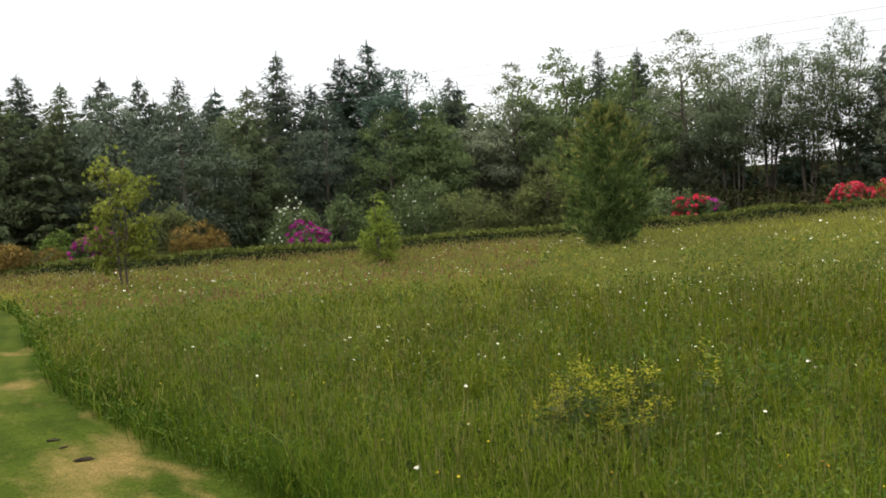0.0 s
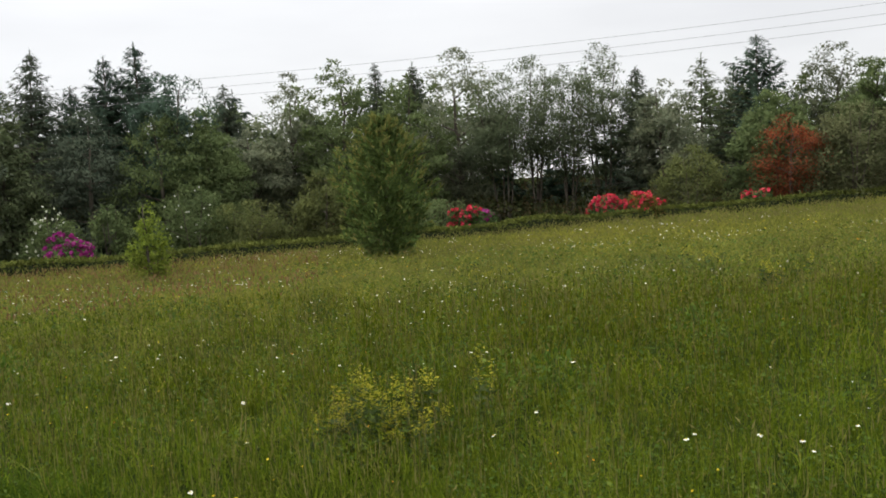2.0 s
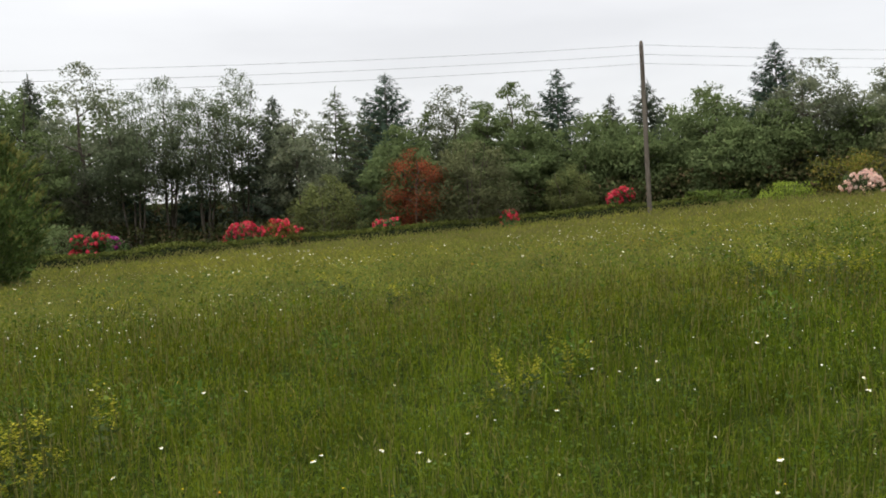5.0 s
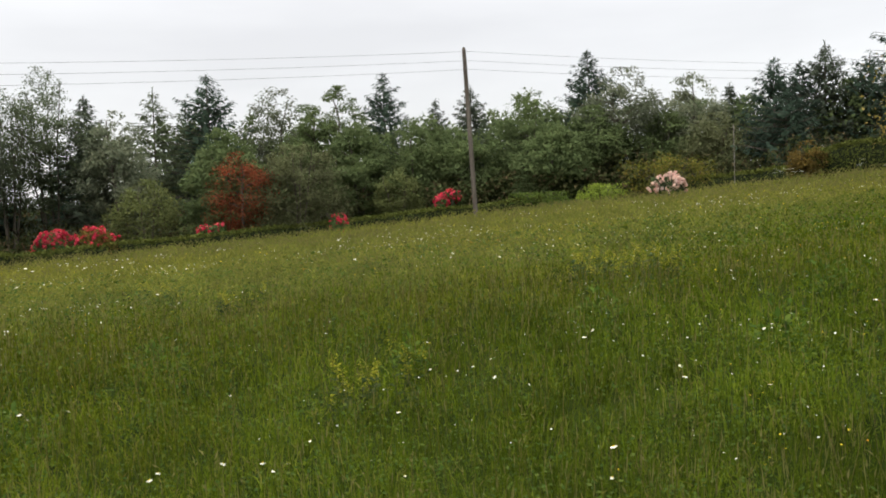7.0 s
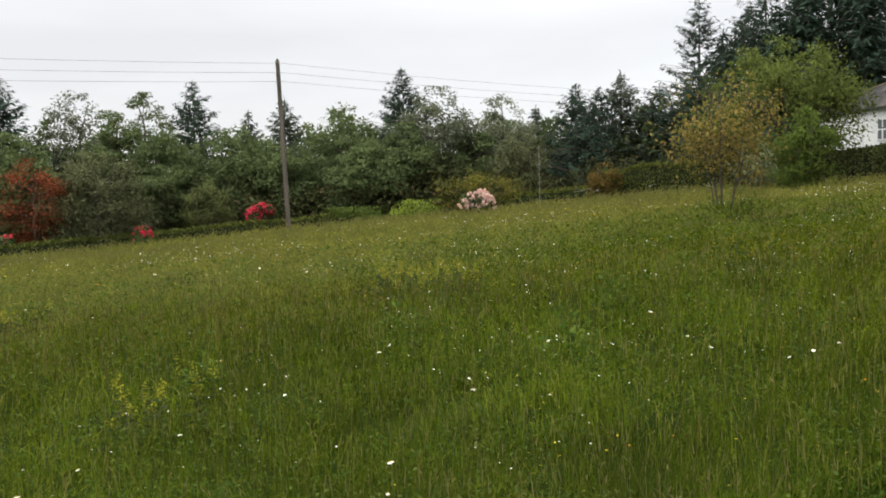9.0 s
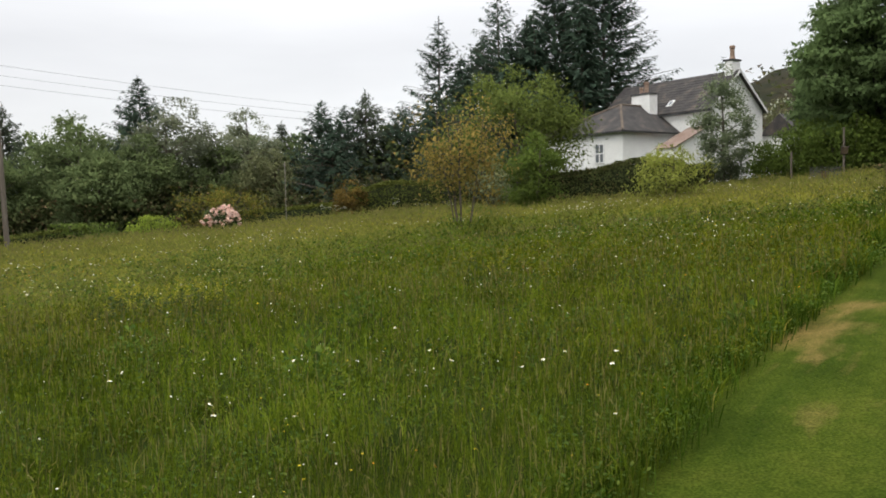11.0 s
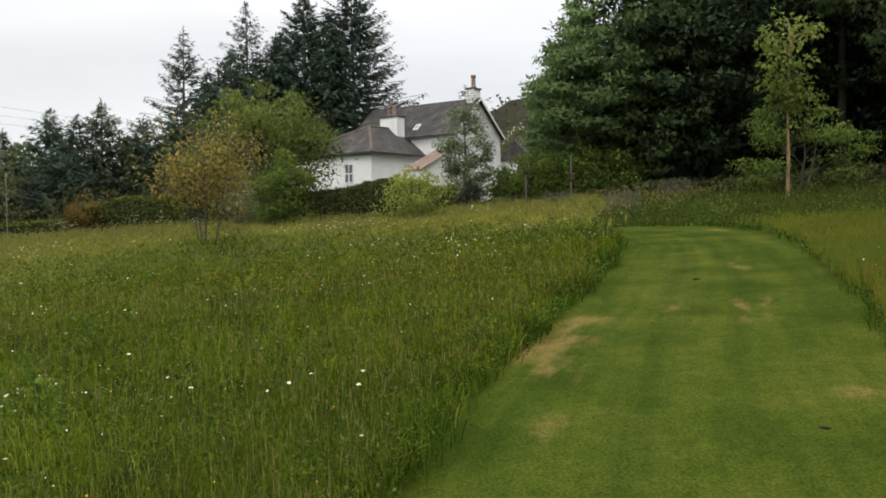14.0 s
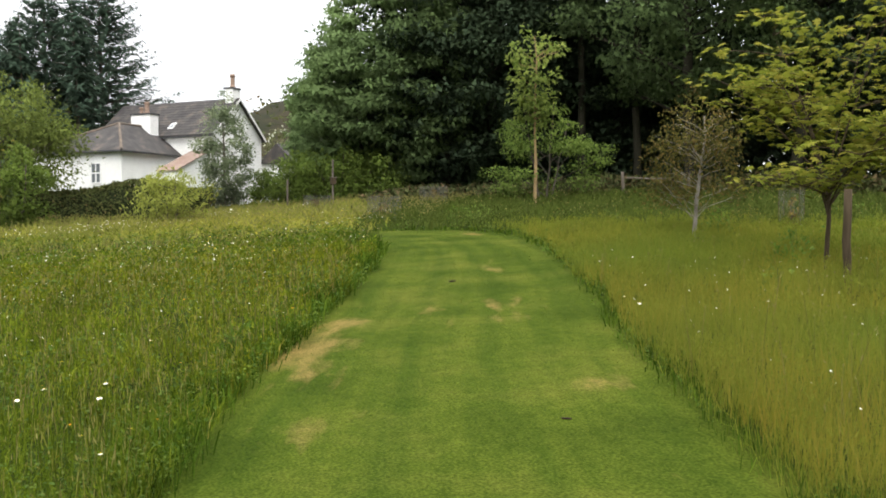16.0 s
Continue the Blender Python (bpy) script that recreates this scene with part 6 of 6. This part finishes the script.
hedge(bearing_line([(71.8, 47), (75, 46.5), (79.5, 46)]), 1.6, 1.3, M_HEDGE, "tall clipped dark green hedge beside the garden", 5, 300, 0.10, name="tall_hedge", thin=0.35)
hedge(bearing_line([(64, 52), (68, 51), (71.6, 50)]), 0.8, 0.9, M_HEDGE, "low clipped green hedge", 6, 220, 0.11)
hedge(bearing_line([(84.5, 42), (88, 41), (91.5, 41), (94, 43)]), 1.55, 1.4, M_FRONTHEDGE, "dark uneven hedge in front of the house", 7, 420, 0.11, name="tall_hedge", thin=0.3, uneven=2.4)
# the last three, under the trees, have shade put into darker leaf colour
for i, (az, d, h, r, mt) in enumerate([(98.9, 48, 2.2, 1.8, M_LIME), (100.4, 45.5, 2.9, 2.1, M_LIME), (102.6, 44, 3.0, 2.1, M_LIME), (104.6, 44, 2.7, 1.9, M_LIME), (106.8, 47, 2.4, 1.7, M_EVER), (109.2, 48, 2.4, 1.9, M_EVER), (111.8, 48, 2.2, 1.7, M_EVER)]):
    broadleaf(spot(az, d), h, r, mt, "overgrown leafy bush at the edge of the garden", 560 + i, 0.02, "dome", 6500, 0.15, 60, stems=4, name="shrub", category="shrub", group="bushes at the garden's edge")


# ---- power line ----
POLE = [spot(51.2, 47.0), Vector((-40.0, 66.0, float(ground(-40, 66)))), Vector((104.0, -2.7, float(ground(104, -2.7))))]
M_WIRE = surface("dull_cable", [(0.3, (0.20, 0.20, 0.205)), (0.7, (0.28, 0.28, 0.285))], 3.0, 0.6, 0.3)
M_CERAMIC = surface("brown_ceramic", [(0.3, (0.05, 0.03, 0.02)), (0.7, (0.09, 0.05, 0.035))], 6.0, 0.3, 0.5)
HEIGHTS = [(8.90, 8.42, 7.96), (11.5, 11.0, 10.5), (7.6, 7.1, 6.6)]
for k, p in enumerate(POLE):
    ob = thing("power_pole", p, "weathered wooden power pole carrying three wires", "pole", "power line")
    top = HEIGHTS[k][0] + 0.28
    lean = Vector((-0.26, 0.16, 0)) if k == 0 else Vector((0, 0, 0))
    part("mast", arrays_mesh("mast", *tube_arrays([([lean * t + Vector((0, 0, -0.6 + (top + 0.6) * t)) for t in (0, 0.3, 0.6, 0.9, 0.985, 1)], [0.130, 0.125, 0.118, 0.110, 0.105, 0.05], 12)]), M_POST, smooth=True), None, ob)
    for hgt in HEIGHTS[k]:
        bm = bmesh.new()
        for r_, z0, z1 in ((0.035, 0.0, 0.05), (0.06, 0.05, 0.09), (0.045, 0.09, 0.12), (0.06, 0.12, 0.16)):
            bmesh.ops.create_cone(bm, cap_ends=True, segments=10, radius1=r_, radius2=r_ * 0.9, depth=z1 - z0, matrix=Matrix.Translation((lean.x - 0.13, lean.y - 0.07, hgt - 0.08 + (z0 + z1) / 2)))
        box_bm(bm, (lean.x - 0.15, lean.y - 0.09, hgt - 0.11), (lean.x + 0.02, lean.y - 0.05, hgt - 0.08))
        part("insulator", bm, M_CERAMIC, ob)
for a, b_, sag in ((1, 0, 1.35), (0, 2, 1.1)):
    for w in range(3):
        p = POLE[a] + Vector((-0.13, -0.07, HEIGHTS[a][w] + 0.04))
        q = POLE[b_] + Vector((-0.13, -0.07, HEIGHTS[b_][w] + 0.04))
        t = np.linspace(0, 1, 41)
        pts = np.array(p)[None] * (1 - t[:, None]) + np.array(q)[None] * t[:, None]
        pts[:, 2] -= sag * 4 * t * (1 - t)
        tagged(new("power_wire", arrays_mesh("power_wire", *tube_arrays([(pts, np.full(41, 0.008), 5)]), M_WIRE, smooth=True)), "thin overhead power wire", "wire", "power line")


# ---- far hill beyond the house ----
M_HILL = surface("heathy_hillside", [(0.35, (0.018, 0.022, 0.012)), (0.65, (0.044, 0.036, 0.022))], 0.09, 0.95, 0.05, 0.0, 0.6)
ha = np.radians(np.linspace(92, 128, 73))
hr = np.linspace(150, 330, 19)
HA, HR = np.meshgrid(ha, hr)
crest = np.interp(np.degrees(HA), [92, 95, 97, 99, 101, 104, 112, 128], [0.06, 0.102, 0.128, 0.140, 0.150, 0.155, 0.14, 0.09])
rise = np.clip((HR - 150) / 110, 0, 1)
bumps = 1.2 * wave(HA * 700, HR, 6.0, 0.3) + 0.8 * wave(HA * 700, HR * 2, 2.2, 1.7)
hz = 2.0 + (crest * 260 - 1.5) * (3 * rise ** 2 - 2 * rise ** 3) - np.clip(HR - 262, 0, 100) * 0.25 + bumps * rise
q = [(i * 73 + j, i * 73 + j + 1, i * 73 + 74 + j, i * 73 + 73 + j) for i in range(18) for j in range(72)]
g = np.random.default_rng(91)
pick = g.integers(0, HA.size, 9000)
hp = np.stack([HR * np.sin(HA), HR * np.cos(HA), hz], -1).reshape(-1, 3)[pick] + g.normal(0, 1, (9000, 3)) * [5, 5, 0.7]
v_ = unit(g.normal(0, 1, (9000, 3)))
lv, lq = spike_arrays(hp, v_, unit(g.normal(0, 0.5, (9000, 3)) + [0, 0, 0.8]), g.uniform(0.8, 2.0, 9000), g.uniform(0.6, 1.3, 9000))
tagged(new("hill_scrub", arrays_mesh("hill_scrub", lv, lq, M_BRAMBLE)), "dark brownish scrub on the distant hillside", "scrub", kind="stuff")
tagged(new("hill_backdrop", arrays_mesh("hill_backdrop", np.stack([HR * np.sin(HA), HR * np.cos(HA), hz], -1).reshape(-1, 3), q, M_HILL, smooth=True)), "distant dark wooded hillside beyond the house", "hill", kind="structure")
broadleaf(spot(98.9, 74), 6.0, 1.9, M_WILLOW, "pale blossoming hawthorn behind the house", 540, 0.05, "dome", 4200, 0.2, 60, stems=2, name="hawthorn", group="", flowers=(M_MAY, 90, 0.22))


# ---- flowers in the meadow ----
def daisy_mesh(seed):
    g = np.random.default_rng(seed)
    k = 15
    a = np.arange(k) * 2 * np.pi / k + g.normal(0, 0.05, k)
    r0, r1 = 0.007, 0.026
    w = 0.0046
    v, q = [], []
    for i in range(k):
        c, s_ = math.cos(a[i]), math.sin(a[i])
        dz = g.normal(-0.003, 0.002)
        o = len(v)
        v += [(c * r0 - s_ * w * 0.5, s_ * r0 + c * w * 0.5, 0), (c * r0 + s_ * w * 0.5, s_ * r0 - c * w * 0.5, 0), (c * r1 + s_ * w, s_ * r1 - c * w, dz), (c * r1 - s_ * w, s_ * r1 + c * w, dz)]
        q.append((o, o + 1, o + 2, o + 3))
    return arrays_mesh("flower_head", v, q, M_WHITE)


DAISY_HEADS = [daisy_mesh(i) for i in range(3)]
bm = bmesh.new()
bmesh.ops.create_uvsphere(bm, u_segments=8, v_segments=4, radius=0.009)
bmesh.ops.transform(bm, matrix=Matrix.Diagonal((1, 1, 0.5, 1)), verts=bm.verts)
DAISY_CENTRE = bpy.data.meshes.new("centre")
bm.to_mesh(DAISY_CENTRE)
bm.free()
DAISY_CENTRE.materials.append(M_BUTTER)
DAISY_STEM = arrays_mesh("stem", *tube_arrays([([(0.02, 0, -0.5), (0.01, 0.0, -0.25), (0, 0, -0.002)], [0.0016, 0.0015, 0.0014], 4)]), M_GRASS)
NEAR_DAISIES = [(2.7, 5.8), (1.3, 4.3), (2.2, 3.3), (2.3, 3.15), (-0.2, 3.8), (-1.9, 8.7), (-1.1, 8.8), (-2.0, 13.5), (2.5, 6.1), (2.0, 3.5), (1.9, 3.4), (2.8, 1.7), (5.8, 3.6), (5.2, 3.3), (6.7, 8.1), (5.9, 0.7), (5.7, 0.4), (2.9, 1.75), (11.3, 7.9), (6.2, 1.4), (6.0, 1.2), (5.8, 0.55), (5.4, 0.1), (7.6, -0.2), (9.0, 1.0), (11.7, 0.2), (6.7, -3.95), (6.3, -3.85)]
g = np.random.default_rng(77)
fx, fy, fd = scatter(700, -30, 104, 3.2, 30, 0.5)
ok = in_meadow(fx, fy) & (wave(fx, fy, 2.2, 5.0) > -0.1)
spots = NEAR_DAISIES + list(zip(fx[ok], fy[ok]))[:210]
for i, (x, y) in enumerate(spots):
    d = math.hypot(x, y)
    z = float(ground(x, y)) + float(grass_height(x, y)) * g.uniform(1.0, 1.22) + 0.03
    ob = new("oxeye_daisy")
    size = g.uniform(0.4, 0.7) * min(1.0, 0.55 + d / 14) * max(1.0, d / 11)
    ob.matrix_world = Matrix.Translation((x, y, z)) @ Euler((g.normal(0, 0.2), g.normal(0, 0.2), g.uniform(0, 6.28))).to_matrix().to_4x4() @ Matrix.Diagonal((size, size, 1, 1))
    tagged(ob, "white oxeye daisy with a yellow centre above the grass", "flower", "daisies in the meadow")
    part("flower_head", DAISY_HEADS[i % 3], None, ob)
    part("centre", DAISY_CENTRE, None, ob, "yellow centre")
    part("stem", DAISY_STEM, None, ob)


def small_flowers(name, label, count, mat, size, far, fan, seed, power=0.1, patchy=-0.3):
    """Countless little open flowers just above the grass."""
    x, y, d = scatter(count, *fan, power)
    ok = in_meadow(x, y) & (wave(x, y, 2.6, seed) + 0.5 * wave(x, y, 0.7, seed + 1) > patchy)
    x, y, d = x[ok], y[ok], d[ok]
    n = len(x)
    c = np.column_stack([x, y, ground(x, y) + grass_height(x, y) * RNG.uniform(0.85, 1.2, n) + 0.01])
    r = np.maximum(size, far * d) * RNG.uniform(0.6, 1.25, n)
    up = unit(np.column_stack([RNG.normal(0, 0.4, (n, 2)), np.ones(n)]))
    u = unit(np.cross(up, RNG.normal(0, 1, (n, 3))))
    w = np.cross(up, u)
    a = np.arange(6) * np.pi / 3
    ring = c[:, None] + (np.cos(a)[None, :, None] * u[:, None] + np.sin(a)[None, :, None] * w[:, None]) * r[:, None, None] - up[:, None] * (r * 0.25)[:, None, None]
    v = np.concatenate([c[:, None], ring], 1).reshape(-1, 3)
    i = np.arange(6)
    tri = (np.stack([np.zeros(6, int), 1 + i, 1 + (i + 1) % 6], -1)[None] + np.arange(n)[:, None, None] * 7).reshape(-1, 3)
    tagged(new(name, arrays_mesh(name, v, tri, mat)), label, "flowers", kind="stuff")


small_flowers("small_white_flowers", "many small white flowers scattered through the meadow", 7200, M_WHITE, 0.0055, 0.0009, (-30, 106, 2.8, 38), 4.0, 0.35, 0.12)
small_flowers("small_white_flowers", "a few small white flowers in the thin grass beside the path", 160, M_WHITE, 0.0055, 0.0009, (106, 136, 3.0, 12), 5.0, 0.1, -0.2)
small_flowers("buttercups", "small yellow buttercups scattered in the grass", 1800, M_BUTTER, 0.006, 0.0008, (-30, 106, 2.8, 34), 6.0, 0.0, -0.1)
small_flowers("orange_hawkbit", "small orange hawkbit flowers in the grass", 450, M_HAWK, 0.006, 0.0008, (-30, 106, 2.8, 22), 8.0, -0.1, -0.1)


def yellow_weed(x, y, w, h, stalks, seed):
    """A stand of upright weeds with whorls of small yellow-green flowers above grey-green leaves."""
    g = np.random.default_rng(seed)
    ob = thing("yellow_weed", (x, y, float(ground(x, y))), "clump of upright weeds with small yellow-green flowers", "weed", "yellow weeds")
    lines, lp, la, bp_, bl = [], [], [], [], []
    for k in range(stalks):
        r, a = w * math.sqrt(g.random()), g.uniform(0, 6.283)
        bx, by = r * math.cos(a), r * math.sin(a)
        hh = h * g.uniform(0.55, 1.25)
        t = np.linspace(0, 1, 4)
        p = np.column_stack([bx + g.normal(0, 0.05) * t, by + g.normal(0, 0.05) * t, hh * t])
        lines.append((p, 0.003 * (1.2 - t), 3))
        for q in np.linspace(0.15, 0.72, 6):
            c = np.array([np.interp(q, t, p[:, i]) for i in range(3)])
            for s_ in range(3):
                b = g.uniform(0, 6.283)
                lp.append(c)
                la.append((math.cos(b), math.sin(b), 0.5))
        for q in np.linspace(0.80, 1.0, 6):
            c = np.array([np.interp(q, t, p[:, i]) for i in range(3)])
            for s_ in range(6):
                b = g.uniform(0, 6.283)
                bp_.append(c + g.normal(0, 0.017, 3))
                bl.append((math.cos(b), math.sin(b), 0.4))
    part("stalk", arrays_mesh("stalk", *tube_arrays(lines), M_WEEDLEAF), None, ob)["kind"] = "stuff"
    for nm, pp, aa, size, mt in (("leaf_mass", lp, la, 0.07, M_WEEDLEAF), ("bloom", bp_, bl, 0.026, M_WEED)):
        n = len(pp)
        le = size * g.uniform(0.6, 1.3, n)
        part(nm, arrays_mesh(nm, *leaf_arrays(np.array(pp), np.array(aa), g.normal(0, 0.4, (n, 3)) + [0, 0, 1], le, le * 0.5), mt), None, ob)["kind"] = "stuff"


for i, (x, y, w, h, k) in enumerate([(0.75, 5.35, 0.30, 0.46, 22), (1.1, 5.6, 0.28, 0.48, 20), (1.0, 5.1, 0.22, 0.40, 10), (4.3, 4.75, 0.28, 0.42, 11), (4.6, 4.5, 0.12, 0.5, 5), (10.2, 6.0, 0.55, 0.55, 46), (10.6, 5.4, 0.4, 0.5, 26), (1.7, 5.7, 0.08, 0.55, 4), (7.5, 10.5, 0.4, 0.5, 16), (4.5, 14.5, 0.6, 0.5, 26), (8.0, 13.5, 0.5, 0.5, 16), (12.5, 2.0, 0.3, 0.5, 10)]):
    yellow_weed(x, y, w, h, k, 700 + i)


def leafy_clump(x, y, r, h, seed, mat, label):
    """A dark rosette of broad leaves standing in the grass."""
    g = np.random.default_rng(seed)
    ob = thing("leafy_clump", (x, y, float(ground(x, y))), label, "plant", "leafy clumps in the grass")
    n = int(320 * r / 0.3)
    v = unit(g.normal(0, 1, (n, 3)) * [1, 1, 0.8] + [0, 0, 0.5])
    pos = v * (g.random(n) ** 0.5)[:, None] * [r, r, h]
    le = g.uniform(0.045, 0.09, n)
    part("foliage", arrays_mesh("foliage", *leaf_arrays(pos, v + g.normal(0, 0.5, v.shape), unit(v + [0, 0, 0.7]), le, le * 0.5), mat), None, ob)
    part("stalk", arrays_mesh("stalk", *tube_arrays([([(0, 0, -0.03), (0.01, 0, h * 0.5), (0, 0.02, h * 0.9)], [0.012, 0.008, 0.003], 5)]), M_WEEDLEAF), None, ob)


for i, (x, y, r, h, m_) in enumerate([(2.5, 6.5, 0.36, 0.42, M_HERB), (2.1, 6.7, 0.25, 0.40, M_HERB), (1.5, 7.2, 0.25, 0.46, M_HERB), (5.5, 5.3, 0.25, 0.38, M_HERB), (7.6, 4.6, 0.3, 0.52, M_HERB), (6.6, 2.4, 0.3, 0.5, M_HERB), (-2.3, 9.6, 0.4, 0.5, M_HERB), (4.4, 7.6, 0.3, 0.5, M_HERB), (21.6, -8.6, 0.5, 0.65, M_LIME), (14.0, -10.4, 0.4, 0.55, M_HERB), (9.2, -7.9, 0.35, 0.6, M_HERB), (13.6, 12.0, 0.5, 0.6, M_HERB), (18.2, 9.3, 0.6, 0.6, M_HERB), (24.0, 4.2, 0.9, 0.8, M_HERB), (23.6, 4.9, 0.7, 0.65, M_HERB), (9.2, 2.9, 0.28, 0.5, M_HERB), (8.3, -1.0, 0.2, 0.3, M_HERB), (10.54, -9.15, 0.42, 0.55, M_HERB), (7.57, -6.29, 0.22, 0.5, M_HERB), (23.25, -8.6, 0.45, 0.6, M_HERB), (16.97, -12.7, 0.4, 0.5, M_HERB)]):
    leafy_clump(x, y, r, h, 740 + i, m_, "dark leafy clump of plants in the grass")


# ---- guards, posts and litter ----
M_MESH = surface("galvanised_wire", [(0.3, (0.085, 0.082, 0.078)), (0.7, (0.15, 0.146, 0.138))], 8.0, 0.6, 0.3)
M_MESH.node_tree.nodes["Principled BSDF"].inputs["Metallic"].default_value = 0.6


def tree_guard(at, w, h, turn, wire=0.0017):
    ob = thing("tree_guard", at, "square grey wire mesh guard round a sapling", "tree guard", "wire guards", turn)
    c = [(-w / 2, -w / 2), (w / 2, -w / 2), (w / 2, w / 2), (-w / 2, w / 2)]
    for k in range(4):
        (ax, ay), (bx, by) = c[k], c[(k + 1) % 4]
        lines = [([(ax, ay, z), (bx, by, z)], [wire, wire], 3) for z in np.linspace(0.05, h, 26)]
        lines += [([(ax + (bx - ax) * t, ay + (by - ay) * t, 0), (ax + (bx - ax) * t, ay + (by - ay) * t, h)], [wire, wire], 3) for t in np.linspace(0, 1, 26)[:-1]]
        part("mesh_panel", arrays_mesh("mesh_panel", *tube_arrays(lines), M_MESH), None, ob)
        part("corner_post", arrays_mesh("corner_post", *tube_arrays([([(ax, ay, -0.2), (ax, ay, h + 0.05)], [0.006, 0.006], 6)]), M_STAKE), None, ob)


for az, d, w, h, turn in ((105.6, 28.5, 0.8, 0.80, 0.3), (108.8, 35.5, 0.85, 0.9, 0.1), (101.3, 36, 0.8, 0.8, 0.4), (130.8, 19.5, 0.40, 0.9, 0.6)):
    tree_guard(spot(az, d), w, h, turn, 0.0017 if d > 25 else 0.0006)
    broadleaf(spot(az, d), h * 0.85, w * 0.28, M_BROWN, "small reddish sapling inside a wire guard", int(az * 10), 0.15, "egg", 220, 0.08, 14, name="guarded_sapling", group="saplings in guards", limb_n=5)


def post(at, h, r, label, lean=(0, 0), name="wooden_post"):
    g = np.random.default_rng(int(abs(at[0]) * 100))
    t = np.linspace(0, 1, 6)
    p = np.column_stack([lean[0] * t + g.normal(0, r * 0.08, 6), lean[1] * t + g.normal(0, r * 0.08, 6), -0.3 + (h + 0.3) * t])
    v, q = tube_arrays([(p, r * (1 - 0.12 * t), 10)])
    me = arrays_mesh(name, v, q, M_STAKE if name == "tree_stake" else M_PALEBARK if name == "slim_pole" else M_BARK, smooth=True)
    bm = bmesh.new()
    bm.from_mesh(me)
    bm.verts.ensure_lookup_table()
    bm.faces.new(bm.verts[-10:])
    bm.to_mesh(me)
    bm.free()
    ob = new(name, me)
    ob.location = at
    return tagged(ob, label, "post")


post(spot(133.5, 11.2), 1.2, 0.05, "weathered tree stake beside the young maple", (-0.05, 0.04), "tree_stake")
post(spot(99.4, 42.0), 1.5, 0.05, "grey wooden fence post by the hedge")
post(spot(121.0, 36.5), 1.1, 0.07, "pale wooden fence post at the wood's edge", (0.08, 0.0))
post(spot(125.0, 36.0), 1.0, 0.06, "pale wooden fence post at the wood's edge")
post(spot(67.55, 47.5), 3.4, 0.022, "tall slim pale pole in front of the firs", name="slim_pole")


def umbel_plant(at, h, seed):
    """A tall wild plant with flat white flower heads on branching stalks."""
    g = np.random.default_rng(seed)
    ob = thing("cow_parsley", at, "tall wild plant with flat white flower heads", "plant", "white umbels by the hedge")
    lines, heads = [], []
    for k in range(9):
        a, r_ = g.uniform(0, 6.283), g.uniform(0.05, 0.32)
        tip = np.array([math.cos(a) * r_, math.sin(a) * r_, h * g.uniform(0.75, 1.05)])
        lines.append((np.stack([[0, 0, 0], tip * [0.3, 0.3, 0.6], tip]), [0.008, 0.006, 0.003], 4))
        heads.append(tip)
    part("stalk", arrays_mesh("stalk", *tube_arrays(lines), M_WEEDLEAF), None, ob)
    for tip in heads:
        n_ = 26
        off = g.normal(0, 1, (n_, 3)) * [0.05, 0.05, 0.008]
        le_ = g.uniform(0.015, 0.03, n_)
        part("flower_head", arrays_mesh("flower_head", *leaf_arrays(tip + off, np.column_stack([g.normal(0, 1, (n_, 2)), np.zeros(n_)]), np.tile([[0, 0, 1.0]], (n_, 1)), le_, le_ * 0.9), M_MAY), None, ob)


for i, (az, d) in enumerate([(70.0, 44.5), (70.6, 45.0), (71.1, 44.0), (74.6, 42.0), (76.3, 38.0), (78.2, 36.0)]):
    umbel_plant(spot(az, d), 0.95 - 0.08 * (i % 3), 880 + i)
rail = np.array([spot(121.2, 36.4), spot(123.0, 36.2), spot(124.9, 36.0)])
rail[:, 2] += (0.85, 0.78, 0.82)
tagged(new("fence_rail", arrays_mesh("fence_rail", *tube_arrays([(rail, [0.04, 0.035, 0.03], 7)]), M_BARK, smooth=True)), "weathered wooden rail along the wood's edge", "fence")
box_at = spot(102.3, 41.5)
nest = thing("nest_box", box_at, "dark wooden nest box on a pole by the hedge", "nest box")
part("pole", arrays_mesh("pole", *tube_arrays([([(0, 0, -0.3), (0.02, 0, 1.2), (0, 0, 2.3)], [0.045, 0.045, 0.04], 8)]), M_POST, smooth=True), None, nest)
bm = bmesh.new()
box_bm(bm, (-0.11, -0.14, 1.15), (0.11, 0.11, 1.45))
bmesh.ops.bevel(bm, geom=bm.edges[:], offset=0.012, segments=1)
part("box", bm, M_STAKE, nest)
bm = bmesh.new()
box_bm(bm, (-0.14, -0.19, 1.45), (0.14, 0.14, 1.48))
part("lid", bm, M_POST, nest)

M_CLOD = surface("dark_turf_clod", [(0.3, (0.020, 0.015, 0.010)), (0.7, (0.05, 0.038, 0.025))], 20.0, 0.95, 0.05)
for i, (x, y, s_, tn) in enumerate([(-2.68, 6.09, 0.07, 0.5), (-3.21, 6.77, 0.05, 0.2), (-3.01, 6.51, 0.035, 0.9), (5.05, -2.55, 0.03, 0.9), (11.6, -4.2, 0.05, 1.3)]):
    bm = bmesh.new()
    bmesh.ops.create_icosphere(bm, subdivisions=2, radius=s_)
    for v in bm.verts:
        v.co *= 1 + 0.7 * noise.noise(v.co * 18 + Vector((i * 3.1, 0, 0)))
        v.co.y *= 0.38
        v.co.z *= 0.18
    ob = part("turf_clod", bm, M_CLOD)
    ob.matrix_world = Matrix.Translation((x, y, float(ground(x, y)) + 0.028 + s_ * 0.12)) @ Matrix.Rotation(tn, 4, "Z")
    tagged(ob, "small dark clod of turf on the mown path", "clod", "clods on the path")
